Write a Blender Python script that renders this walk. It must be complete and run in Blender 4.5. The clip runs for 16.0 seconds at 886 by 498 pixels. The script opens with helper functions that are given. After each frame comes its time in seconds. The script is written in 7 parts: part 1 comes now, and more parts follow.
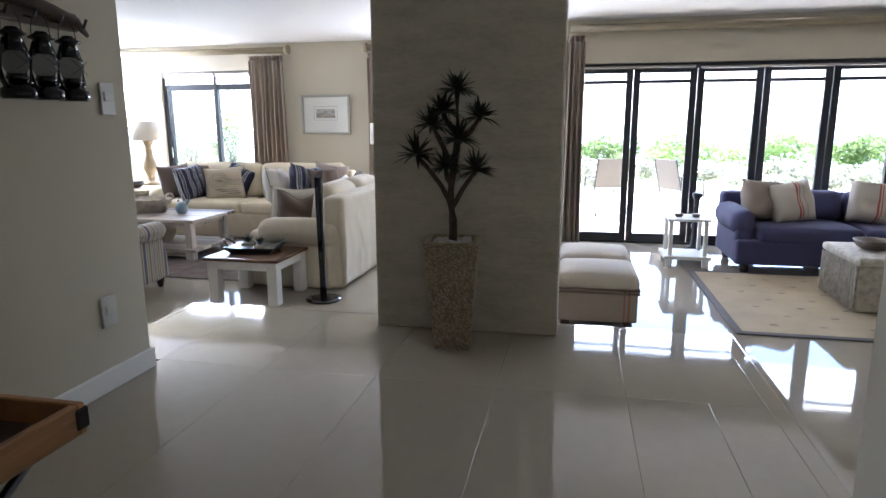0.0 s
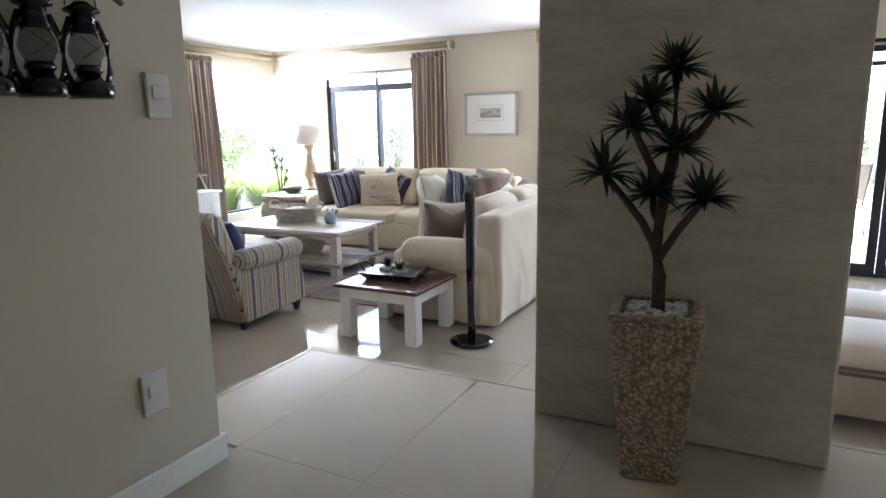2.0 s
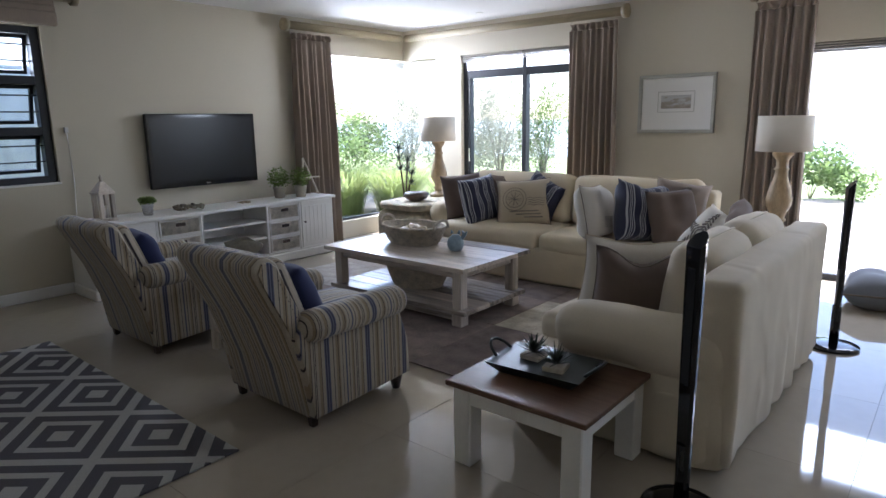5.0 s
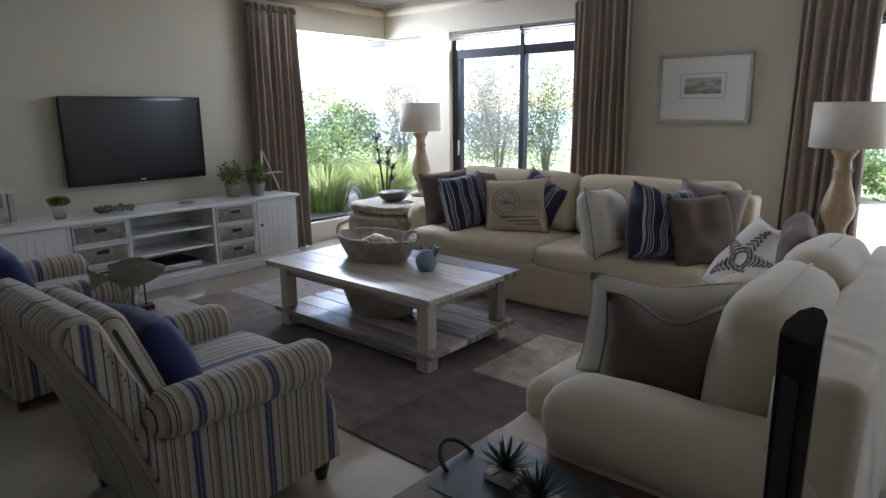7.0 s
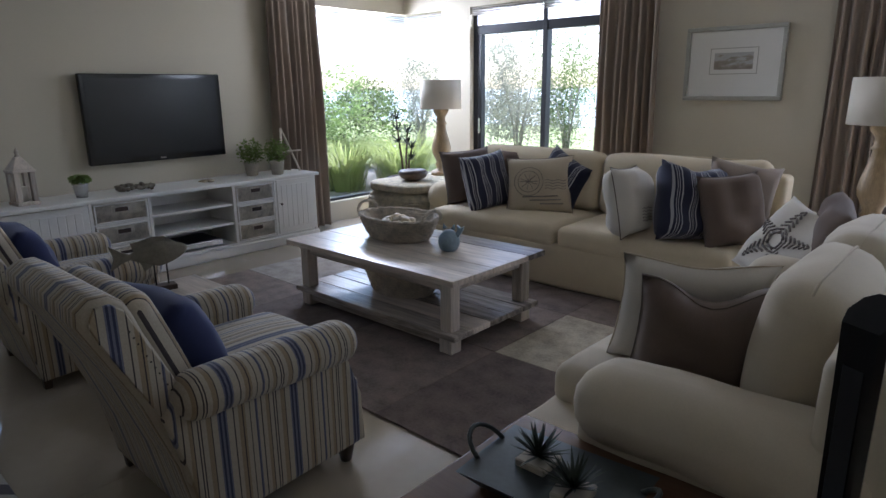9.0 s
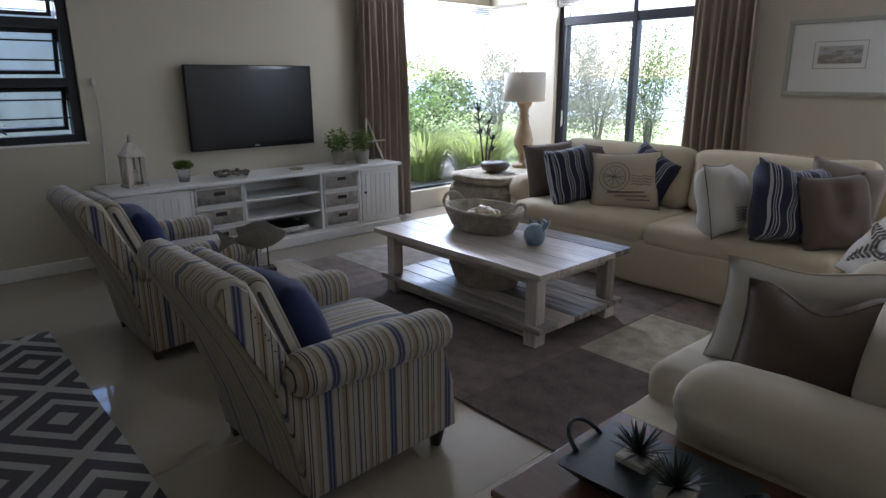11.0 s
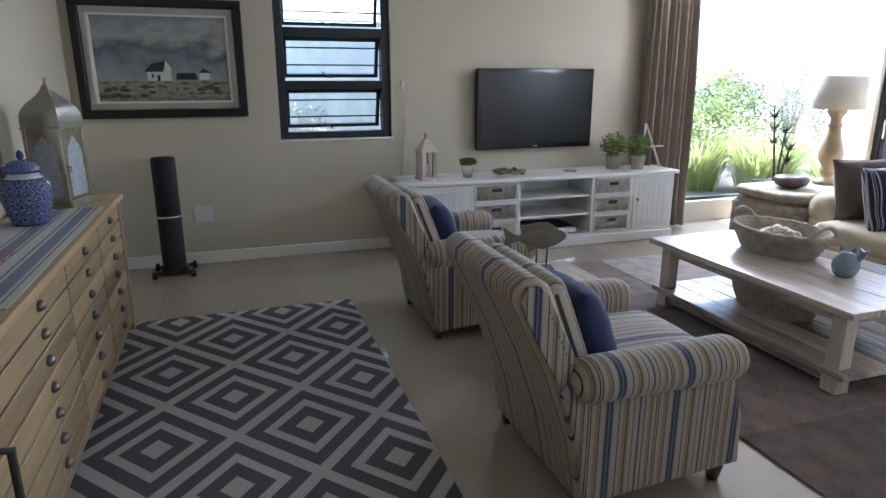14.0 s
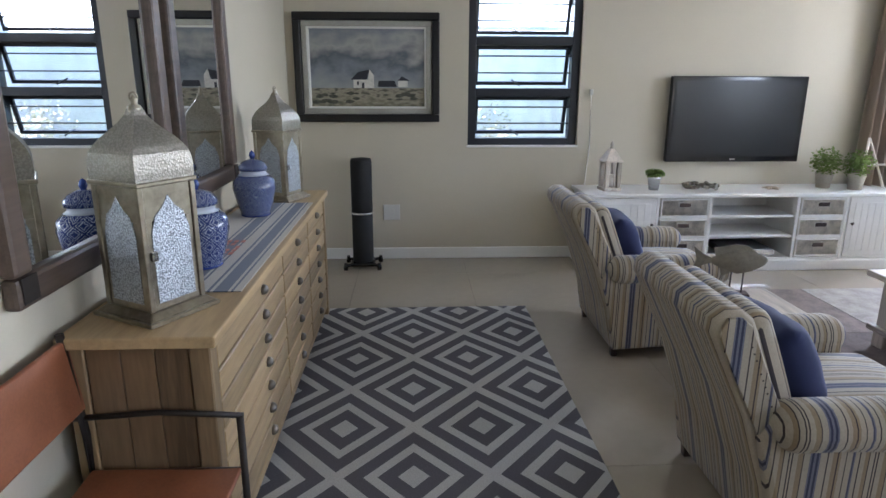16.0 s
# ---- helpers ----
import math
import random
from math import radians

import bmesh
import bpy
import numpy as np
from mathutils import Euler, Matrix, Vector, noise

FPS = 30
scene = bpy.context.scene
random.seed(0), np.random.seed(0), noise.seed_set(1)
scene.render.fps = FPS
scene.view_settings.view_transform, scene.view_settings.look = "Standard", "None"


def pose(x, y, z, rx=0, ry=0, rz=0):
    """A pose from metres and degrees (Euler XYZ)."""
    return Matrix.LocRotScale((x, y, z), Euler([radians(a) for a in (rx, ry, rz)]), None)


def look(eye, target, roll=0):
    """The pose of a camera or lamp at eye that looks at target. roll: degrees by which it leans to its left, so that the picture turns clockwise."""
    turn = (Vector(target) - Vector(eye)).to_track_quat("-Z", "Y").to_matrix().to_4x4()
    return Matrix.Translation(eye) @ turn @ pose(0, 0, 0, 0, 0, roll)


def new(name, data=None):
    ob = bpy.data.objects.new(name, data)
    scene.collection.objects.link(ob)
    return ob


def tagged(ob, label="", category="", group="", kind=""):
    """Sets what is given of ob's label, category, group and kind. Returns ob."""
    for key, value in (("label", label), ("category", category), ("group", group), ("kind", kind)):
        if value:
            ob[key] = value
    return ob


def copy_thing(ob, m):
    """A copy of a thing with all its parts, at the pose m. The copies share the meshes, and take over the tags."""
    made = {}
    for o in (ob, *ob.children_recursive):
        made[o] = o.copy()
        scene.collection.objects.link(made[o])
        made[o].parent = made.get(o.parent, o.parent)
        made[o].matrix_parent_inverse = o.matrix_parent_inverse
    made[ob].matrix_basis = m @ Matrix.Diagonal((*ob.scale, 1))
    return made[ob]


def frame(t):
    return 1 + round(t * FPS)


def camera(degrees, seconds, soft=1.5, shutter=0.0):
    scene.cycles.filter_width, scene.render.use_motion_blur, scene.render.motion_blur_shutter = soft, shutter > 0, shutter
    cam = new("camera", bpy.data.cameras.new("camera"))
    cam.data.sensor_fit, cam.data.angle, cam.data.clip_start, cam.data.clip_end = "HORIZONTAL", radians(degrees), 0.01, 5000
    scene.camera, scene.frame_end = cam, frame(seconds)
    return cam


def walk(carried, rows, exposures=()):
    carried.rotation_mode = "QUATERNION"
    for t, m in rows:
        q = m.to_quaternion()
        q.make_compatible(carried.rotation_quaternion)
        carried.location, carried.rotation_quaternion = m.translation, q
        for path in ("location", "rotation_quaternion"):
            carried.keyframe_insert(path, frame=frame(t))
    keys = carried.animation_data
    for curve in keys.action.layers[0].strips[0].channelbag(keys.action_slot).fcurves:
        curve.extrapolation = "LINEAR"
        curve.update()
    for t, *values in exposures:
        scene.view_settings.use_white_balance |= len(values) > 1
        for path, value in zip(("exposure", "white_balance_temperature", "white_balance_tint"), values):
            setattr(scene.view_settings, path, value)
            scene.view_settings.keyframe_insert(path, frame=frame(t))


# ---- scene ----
cam = camera(70.7, 16.0)
PATH = [
    (0, (1.027, 1.174, 1.455), (0.625, 3.094, 1.065), -0.2),
    (0.5, (0.978, 1.447, 1.443), (0.506, 3.352, 1.055), -0.3),
    (1, (0.873, 1.715, 1.463), (0.344, 3.604, 1.073), -0.4),
    (1.5, (0.793, 2.013, 1.449), (0.15, 3.867, 1.06), -0.6),
    (2, (0.704, 2.252, 1.464), (-0.198, 3.995, 1.078), -1.0),
    (2.5, (0.546, 2.449, 1.512), (-0.544, 4.079, 1.121), -0.7),
    (3, (0.378, 2.712, 1.467), (-0.769, 4.305, 1.085), -0.7),
    (3.5, (0.249, 3.046, 1.483), (-0.963, 4.591, 1.102), -0.8),
    (4, (0.07, 3.308, 1.471), (-1.197, 4.809, 1.095), -0.9),
    (4.2, (-0.017, 3.379, 1.507), (-1.275, 4.885, 1.119), -0.9),
    (6.5, (-0.712, 4.558, 1.44), (-1.984, 6.042, 1.016), -0.5),
    (7, (-0.81, 4.719, 1.453), (-2.082, 6.2, 1.018), -0.5),
    (7.5, (-0.844, 4.757, 1.448), (-2.121, 6.23, 1.003), -0.4),
    (8, (-0.852, 4.748, 1.448), (-2.13, 6.213, 0.976), -0.4),
    (10.3, (-0.916, 4.681, 1.438), (-2.278, 6.05, 0.918), -0.4),
    (10.5, (-0.917, 4.649, 1.451), (-2.295, 6.002, 0.93), -0.2),
    (11, (-0.932, 4.621, 1.468), (-2.377, 5.9, 0.94), -0.2),
    (11.5, (-0.948, 4.595, 1.46), (-2.47, 5.783, 0.937), -0.2),
    (12, (-0.961, 4.591, 1.456), (-2.563, 5.669, 0.935), -0.2),
    (12.5, (-0.966, 4.561, 1.467), (-2.638, 5.527, 0.944), -0.2),
    (13, (-0.977, 4.527, 1.471), (-2.705, 5.385, 0.95), -0.1),
    (13.5, (-0.987, 4.494, 1.488), (-2.769, 5.235, 0.963), -0.0),
    (14, (-1.005, 4.458, 1.498), (-2.834, 5.071, 0.971), 0.0),
    (14.5, (-1.004, 4.433, 1.497), (-2.882, 4.883, 0.976), -0.0),
    (15, (-1.009, 4.407, 1.506), (-2.916, 4.715, 0.987), 0.1),
    (15.5, (-1.009, 4.378, 1.526), (-2.93, 4.573, 1.006), 0.1),
    (16, (-1.003, 4.376, 1.536), (-2.932, 4.471, 1.017), 0.2),
]
EXPOSURES = [(t, e, 5650, 18) for t, e in ((0, 3.2), (0.5, 3.5), (1.5, 3.72), (2.5, 3.02), (4, 2.42), (6.5, 1.69), (11, 1.65), (12.5, 2.06), (14, 2.62), (16, 3.15))]
walk(cam, [(t, look(eye, target, roll)) for t, eye, target, roll in PATH], EXPOSURES)

# ---- world and light ----
world = bpy.data.worlds.new("sky")
scene.world = world
world.use_nodes = True
wn = world.node_tree.nodes
sky = wn.new("ShaderNodeTexSky")
sky.sky_type = "NISHITA"
sky.sun_disc = False
sky.dust_density = 1.2
sky.sun_elevation = radians(58)
sky.sun_rotation = radians(-25)
wn["Background"].inputs[1].default_value = 0.15
world.node_tree.links.new(sky.outputs[0], wn["Background"].inputs[0])

sun = new("sun", bpy.data.lights.new("sun", "SUN"))
sun.data.energy = 5.0
sun.data.angle = radians(0.5)
sun.data.color = (1.0, 0.95, 0.87)
sun.matrix_world = look((-8, 22, 24), (-8 + 8 * math.sin(radians(25)) / 1.0 * 0.9, 22 - 14, 0))


def window_light(name, eye, target, w, h, power):
    """Skylight in the upper part of a window opening."""
    lamp = new(name, bpy.data.lights.new(name, "AREA"))
    lamp.data.shape = "RECTANGLE"
    lamp.data.size, lamp.data.size_y = w, h
    lamp.data.energy = power
    lamp.data.color = (0.90, 0.95, 1.0)
    lamp.matrix_world = look(eye, target)
    return lamp


window_light("skylight_corner", (-6.66, 9.53, 2.02), (0, 9.53, 1.2), 1.25, 0.42, 27)
window_light("skylight_slider", (-4.48, 10.44, 2.16), (-4.48, 0, 0.5), 1.7, 0.12, 15)
window_light("skylight_garden_door", (-0.55, 10.44, 1.78), (-0.55, 0, 0.6), 1.85, 0.48, 10)
window_light("skylight_folding", (3.12, 9.33, 1.80), (2.9, 0, 0.6), 4.2, 0.5, 8)
window_light("skylight_louvre", (-6.66, 5.32, 2.07), (0, 5.32, 1.2), 0.78, 0.3, 2.5)

# ---- materials ----
def nodes_of(name, rough=0.6, metal=0.0):
    m = bpy.data.materials.new(name)
    m.use_nodes = True
    n, l = m.node_tree.nodes, m.node_tree.links
    b = n["Principled BSDF"]
    b.inputs["Roughness"].default_value = rough
    b.inputs["Metallic"].default_value = metal
    return m, n, l, b


def ramp(n, stops, constant=False):
    r = n.new("ShaderNodeValToRGB")
    e = r.color_ramp.elements
    if constant:
        r.color_ramp.interpolation = "CONSTANT"
    while len(e) < len(stops):
        e.new(0.5)
    for i, (p, c) in enumerate(stops):
        e[i].position = p
        e[i].color = (*c, 1)
    return r


def maths(n, l, op, a, b=None):
    m = n.new("ShaderNodeMath")
    m.operation = op
    for i, v in ((0, a), (1, b)):
        if v is None:
            continue
        if isinstance(v, (int, float)):
            m.inputs[i].default_value = v
        else:
            l.new(v, m.inputs[i])
    return m.outputs[0]


def vary(n, l, b, color, amount=0.12, scale=3.0, fine=60.0, bump=0.1, stretch=(1, 1, 1), dist=0.004, rnd=0.0, crease=0.0):
    """Colour in two scales of noise, and fine relief, on object coordinates."""
    tc = n.new("ShaderNodeTexCoord")
    mp = n.new("ShaderNodeMapping")
    mp.inputs["Scale"].default_value = stretch
    l.new(tc.outputs["Object"], mp.inputs["Vector"])
    big, small = n.new("ShaderNodeTexNoise"), n.new("ShaderNodeTexNoise")
    big.inputs["Scale"].default_value, small.inputs["Scale"].default_value = scale, fine
    big.inputs["Detail"].default_value = 4
    small.inputs["Detail"].default_value = 2
    l.new(mp.outputs[0], big.inputs["Vector"])
    l.new(mp.outputs[0], small.inputs["Vector"])
    f = maths(n, l, "ADD", maths(n, l, "MULTIPLY", big.outputs[0], 0.65), maths(n, l, "MULTIPLY", small.outputs[0], 0.35))
    if rnd:
        oi = n.new("ShaderNodeObjectInfo")
        f = maths(n, l, "ADD", f, maths(n, l, "MULTIPLY", maths(n, l, "SUBTRACT", oi.outputs["Random"], 0.5), rnd))
    dark = tuple(max(0, c * (1 - amount * 1.6)) for c in color)
    lite = tuple(min(1, c * (1 + amount * 1.2)) for c in color)
    r = ramp(n, [(0.25, dark), (0.5, color), (0.75, lite)])
    l.new(f, r.inputs[0])
    l.new(r.outputs[0], b.inputs["Base Color"])
    if bump:
        bp = n.new("ShaderNodeBump")
        bp.inputs["Strength"].default_value = bump
        bp.inputs["Distance"].default_value = dist
        l.new(f, bp.inputs["Height"])
        l.new(bp.outputs[0], b.inputs["Normal"])
        if crease:
            wr, bw = n.new("ShaderNodeTexNoise"), n.new("ShaderNodeBump")
            wr.noise_type = "RIDGED_MULTIFRACTAL"
            wr.inputs["Scale"].default_value = 3.2
            wr.inputs["Detail"].default_value = 2
            wr.inputs["Distortion"].default_value = 0.9
            l.new(mp.outputs[0], wr.inputs["Vector"])
            bw.inputs["Strength"].default_value = crease
            bw.inputs["Distance"].default_value = 0.02
            l.new(wr.outputs[0], bw.inputs["Height"])
            l.new(bw.outputs[0], bp.inputs["Normal"])
    return r, f, mp


def plain(name, color, rough=0.6, metal=0.0, **k):
    m, n, l, b = nodes_of(name, rough, metal)
    vary(n, l, b, color, **k)
    return m


def sheen(m, amount=0.1):
    m.node_tree.nodes["Principled BSDF"].inputs["Sheen Weight"].default_value = amount
    return m


def wood(name, color, rough=0.5, axis=0, amount=0.3, rnd=0.4):
    m, n, l, b = nodes_of(name, rough)
    s = [14, 14, 14]
    s[axis] = 1.2
    vary(n, l, b, color, amount=amount, scale=2.2, fine=9, bump=0.25, stretch=s, dist=0.002, rnd=rnd)
    return m


def stripes(name, axis, period, bands, rough=0.9, bend=0.0):
    """Woven stripes that run across one axis of the thing."""
    m, n, l, b = nodes_of(name, rough)
    tc = n.new("ShaderNodeTexCoord")
    sep = n.new("ShaderNodeSeparateXYZ")
    l.new(tc.outputs["Object"], sep.inputs[0])
    c = maths(n, l, "ADD", sep.outputs[axis], 10.0)
    f = maths(n, l, "FRACT", maths(n, l, "DIVIDE", c, period))
    r = ramp(n, bands, True)
    l.new(f, r.inputs[0])
    no = n.new("ShaderNodeTexNoise")
    no.inputs["Scale"].default_value = 180
    l.new(tc.outputs["Object"], no.inputs["Vector"])
    mx = n.new("ShaderNodeMixRGB")
    mx.blend_type = "MULTIPLY"
    mx.inputs[0].default_value = 0.35
    l.new(r.outputs[0], mx.inputs[1])
    l.new(no.outputs[0], mx.inputs[2])
    l.new(mx.outputs[0], b.inputs["Base Color"])
    bp = n.new("ShaderNodeBump")
    bp.inputs["Strength"].default_value = 0.15
    bp.inputs["Distance"].default_value = 0.002
    l.new(no.outputs[0], bp.inputs["Height"])
    l.new(bp.outputs[0], b.inputs["Normal"])
    b.inputs["Sheen Weight"].default_value = 0.2
    return m


def weave(name, color, scale=60.0, rough=0.8):
    m, n, l, b = nodes_of(name, rough)
    r, f, mp = vary(n, l, b, color, amount=0.3, scale=20, fine=120, bump=0.0)
    w = n.new("ShaderNodeTexWave")
    w.wave_type = "BANDS"
    w.bands_direction = "Z"
    w.inputs["Scale"].default_value = scale
    w.inputs["Distortion"].default_value = 3
    w.inputs["Detail Scale"].default_value = 6
    l.new(mp.outputs[0], w.inputs["Vector"])
    bp = n.new("ShaderNodeBump")
    bp.inputs["Strength"].default_value = 0.8
    bp.inputs["Distance"].default_value = 0.006
    l.new(w.outputs[1], bp.inputs["Height"])
    l.new(bp.outputs[0], b.inputs["Normal"])
    return m


def glass_pane():
    m = bpy.data.materials.new("window_glass")
    m.use_nodes = True
    n, l = m.node_tree.nodes, m.node_tree.links
    n.clear()
    out, mix = n.new("ShaderNodeOutputMaterial"), n.new("ShaderNodeMixShader")
    tr, gl, fr = n.new("ShaderNodeBsdfTransparent"), n.new("ShaderNodeBsdfGlossy"), n.new("ShaderNodeLayerWeight")
    tr.inputs[0].default_value = (0.97, 0.985, 0.98, 1)
    gl.inputs["Roughness"].default_value = 0.01
    gloss = maths(n, l, "ADD", maths(n, l, "MULTIPLY", maths(n, l, "POWER", fr.outputs["Facing"], 4.0), 0.5), 0.025)
    l.new(gloss, mix.inputs[0])
    l.new(tr.outputs[0], mix.inputs[1])
    l.new(gl.outputs[0], mix.inputs[2])
    l.new(mix.outputs[0], out.inputs[0])
    return m


def lamp_glass():
    m, n, l, b = nodes_of("smoky_lantern_glass", 0.05)
    b.inputs["Base Color"].default_value = (0.42, 0.43, 0.43, 1)
    b.inputs["Transmission Weight"].default_value = 0.95
    b.inputs["IOR"].default_value = 1.12
    return m


def rug_diamonds():
    m, n, l, b = nodes_of("diamond_rug_wool", 0.95)
    tc = n.new("ShaderNodeTexCoord")
    sep = n.new("ShaderNodeSeparateXYZ")
    l.new(tc.outputs["Object"], sep.inputs[0])
    # concentric diamonds on a lattice
    u = maths(n, l, "ABSOLUTE", maths(n, l, "SUBTRACT", maths(n, l, "FRACT", maths(n, l, "DIVIDE", maths(n, l, "ADD", sep.outputs[0], RUG_DX), RUG_PX)), 0.5))
    v = maths(n, l, "ABSOLUTE", maths(n, l, "SUBTRACT", maths(n, l, "FRACT", maths(n, l, "DIVIDE", maths(n, l, "ADD", sep.outputs[1], RUG_DY), RUG_PY)), 0.5))
    s = maths(n, l, "ADD", u, v)
    d = maths(n, l, "MULTIPLY", maths(n, l, "MINIMUM", s, maths(n, l, "SUBTRACT", 1.0, s)), 2.0)
    lite, dark = (0.56, 0.53, 0.485), (0.115, 0.108, 0.115)
    r = ramp(n, [(0.0, lite), (0.2, dark), (0.46, lite), (0.64, dark), (0.89, lite)], True)
    l.new(d, r.inputs[0])
    no = n.new("ShaderNodeTexNoise")
    no.inputs["Scale"].default_value = 220
    l.new(tc.outputs["Object"], no.inputs["Vector"])
    mx = n.new("ShaderNodeMixRGB")
    mx.blend_type = "MULTIPLY"
    mx.inputs[0].default_value = 0.5
    l.new(r.outputs[0], mx.inputs[1])
    l.new(no.outputs[0], mx.inputs[2])
    l.new(mx.outputs[0], b.inputs["Base Color"])
    bp = n.new("ShaderNodeBump")
    bp.inputs["Strength"].default_value = 0.5
    bp.inputs["Distance"].default_value = 0.004
    l.new(no.outputs[0], bp.inputs["Height"])
    l.new(bp.outputs[0], b.inputs["Normal"])
    return m


RUG_PX, RUG_PY, RUG_DX, RUG_DY = 0.74, 0.63, 5.03, 2.245
M = {}
M["wall"] = plain("cream_wall_paint", (0.545, 0.495, 0.385), 0.75, amount=0.03, scale=1.2, fine=90, bump=0.06)
M["stub"] = plain("textured_plaster", (0.47, 0.425, 0.345), 0.85, amount=0.16, scale=4, fine=22, bump=0.55, stretch=(1, 1, 3.2), dist=0.016)
M["ceiling"] = plain("white_ceiling_paint", (0.74, 0.735, 0.72), 0.8, amount=0.02, scale=1.0, bump=0.03)
M["trim"] = plain("white_trim_paint", (0.78, 0.77, 0.73), 0.45, amount=0.03, bump=0.03)
M["tile"] = plain("polished_porcelain", (0.385, 0.335, 0.262), 0.045, amount=0.05, scale=0.9, fine=14, bump=0.004, rnd=0.12)
M["grout"] = plain("grout", (0.345, 0.30, 0.235), 0.8, amount=0.1)
M["alu"] = plain("charcoal_aluminium", (0.030, 0.032, 0.038), 0.4, 0.3, amount=0.1, bump=0.02)
M["glass"] = glass_pane()
M["lampglass"] = lamp_glass()
M["pole"] = wood("limed_wood_pole", (0.36, 0.30, 0.19), 0.6, 0, 0.15)
M["poley"] = wood("limed_wood_pole_side", (0.36, 0.30, 0.19), 0.6, 1, 0.15)
M["curtain"] = sheen(plain("taupe_curtain_linen", (0.275, 0.218, 0.17), 0.9, amount=0.1, scale=6, fine=160, bump=0.15, stretch=(1, 1, 0.15), dist=0.002))
M["blind"] = wood("slatted_blind", (0.30, 0.27, 0.23), 0.5, 0, 0.15)
M["blindy"] = wood("slatted_blind_side", (0.30, 0.27, 0.23), 0.5, 1, 0.15)
M["sofa"] = sheen(plain("cream_slipcover_cotton", (0.63, 0.54, 0.38), 0.92, amount=0.06, scale=5, fine=140, bump=0.15, dist=0.003, crease=0.45))
M["sofawhite"] = sheen(plain("white_slipcover_cotton", (0.58, 0.51, 0.39), 0.92, amount=0.05, scale=5, fine=140, bump=0.15, dist=0.003, crease=0.75))
CREAM, SAND, BLUE, GREY, DK = (0.46, 0.40, 0.305), (0.33, 0.255, 0.155), (0.035, 0.040, 0.085), (0.17, 0.17, 0.22), (0.045, 0.034, 0.036)
BANDS = [(0.0, CREAM), (0.05, DK), (0.064, CREAM), (0.085, DK), (0.099, CREAM), (0.16, SAND), (0.215, DK), (0.23, CREAM), (0.30, GREY), (0.32, BLUE), (0.345, GREY), (0.375, BLUE), (0.40, GREY), (0.42, CREAM), (0.50, DK),
         (0.514, CREAM), (0.565, SAND), (0.615, DK), (0.63, SAND), (0.66, CREAM), (0.715, DK), (0.728, CREAM), (0.79, GREY), (0.80, BLUE), (0.812, GREY), (0.825, CREAM), (0.875, DK), (0.89, CREAM), (0.945, SAND), (0.985, DK)]
M["chairx"] = stripes("ticking_stripe_across", 0, 0.27, BANDS)
M["chairy"] = stripes("ticking_stripe_along", 1, 0.27, BANDS)
M["navycush"] = sheen(plain("navy_cushion_cotton", (0.013, 0.020, 0.080), 0.85, amount=0.12, fine=150, bump=0.1))
NV, IV = (0.020, 0.023, 0.058), (0.52, 0.51, 0.52)
M["navystripe"] = stripes("navy_ticking_stripe", 0, 0.105, [(0.0, NV), (0.30, IV), (0.37, NV), (0.47, IV), (0.505, NV), (0.565, IV), (0.60, NV), (0.71, IV), (0.78, NV)])
M["taupecush"] = sheen(plain("taupe_cushion_linen", (0.145, 0.105, 0.082), 0.9, amount=0.1, fine=160, bump=0.2))
M["greigecush"] = sheen(plain("greige_cushion_linen", (0.27, 0.215, 0.17), 0.9, amount=0.1, fine=160, bump=0.2))
M["linen"] = sheen(plain("natural_linen", (0.50, 0.425, 0.31), 0.9, amount=0.1, fine=170, bump=0.25))
M["whitecush"] = sheen(plain("white_cushion_cotton", (0.64, 0.60, 0.53), 0.9, amount=0.05, fine=150, bump=0.15))
M["print"] = plain("faded_ink_print", (0.22, 0.195, 0.175), 0.9, amount=0.3, fine=90, bump=0)
M["piping"] = plain("taupe_piping", (0.16, 0.13, 0.105), 0.8, bump=0)
M["whitewash"] = wood("whitewashed_timber", (0.47, 0.41, 0.345), 0.30, 0, 0.42)
M["whitewashz"] = wood("whitewashed_timber_upright", (0.50, 0.445, 0.38), 0.45, 2, 0.3)
M["white"] = plain("white_furniture_paint", (0.80, 0.785, 0.745), 0.4, amount=0.04, scale=5, bump=0.05)
M["greywood"] = wood("grey_driftwood", (0.50, 0.435, 0.36), 0.7, 2, 0.25)
M["brown"] = wood("brown_tabletop_wood", (0.115, 0.065, 0.042), 0.25, 0, 0.22)
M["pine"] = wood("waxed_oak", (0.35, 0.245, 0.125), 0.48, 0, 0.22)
# same oak, upright grain, darkened to put the end's shade into the colour
M["pineshade"] = wood("waxed_oak_shaded", (0.15, 0.092, 0.045), 0.5, 2, 0.3)
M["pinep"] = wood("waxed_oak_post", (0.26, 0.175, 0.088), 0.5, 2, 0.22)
M["darkwood"] = wood("dark_stained_wood", (0.05, 0.03, 0.022), 0.45, 2, 0.25)
M["mirrorwood"] = wood("dark_mirror_frame_wood", (0.085, 0.058, 0.042), 0.45, 0, 0.3)
M["wicker"] = weave("straw_wicker", (0.70, 0.62, 0.50), 60)
M["wickerw"] = weave("white_wicker", (0.68, 0.63, 0.54), 70)
M["seagrass"] = weave("seagrass_weave", (0.70, 0.62, 0.45), 90)
M["black"] = plain("black_gloss_plastic", (0.008, 0.008, 0.009), 0.12, amount=0.1, bump=0)
M["blackmat"] = plain("black_speaker_cloth", (0.012, 0.012, 0.013), 0.75, amount=0.2, fine=300, bump=0.2)
M["screen"] = plain("dark_television_glass", (0.007, 0.008, 0.010), 0.24, amount=0.05, bump=0)
M["chrome"] = plain("brushed_chrome", (0.62, 0.62, 0.62), 0.25, 1.0, amount=0.05, bump=0)
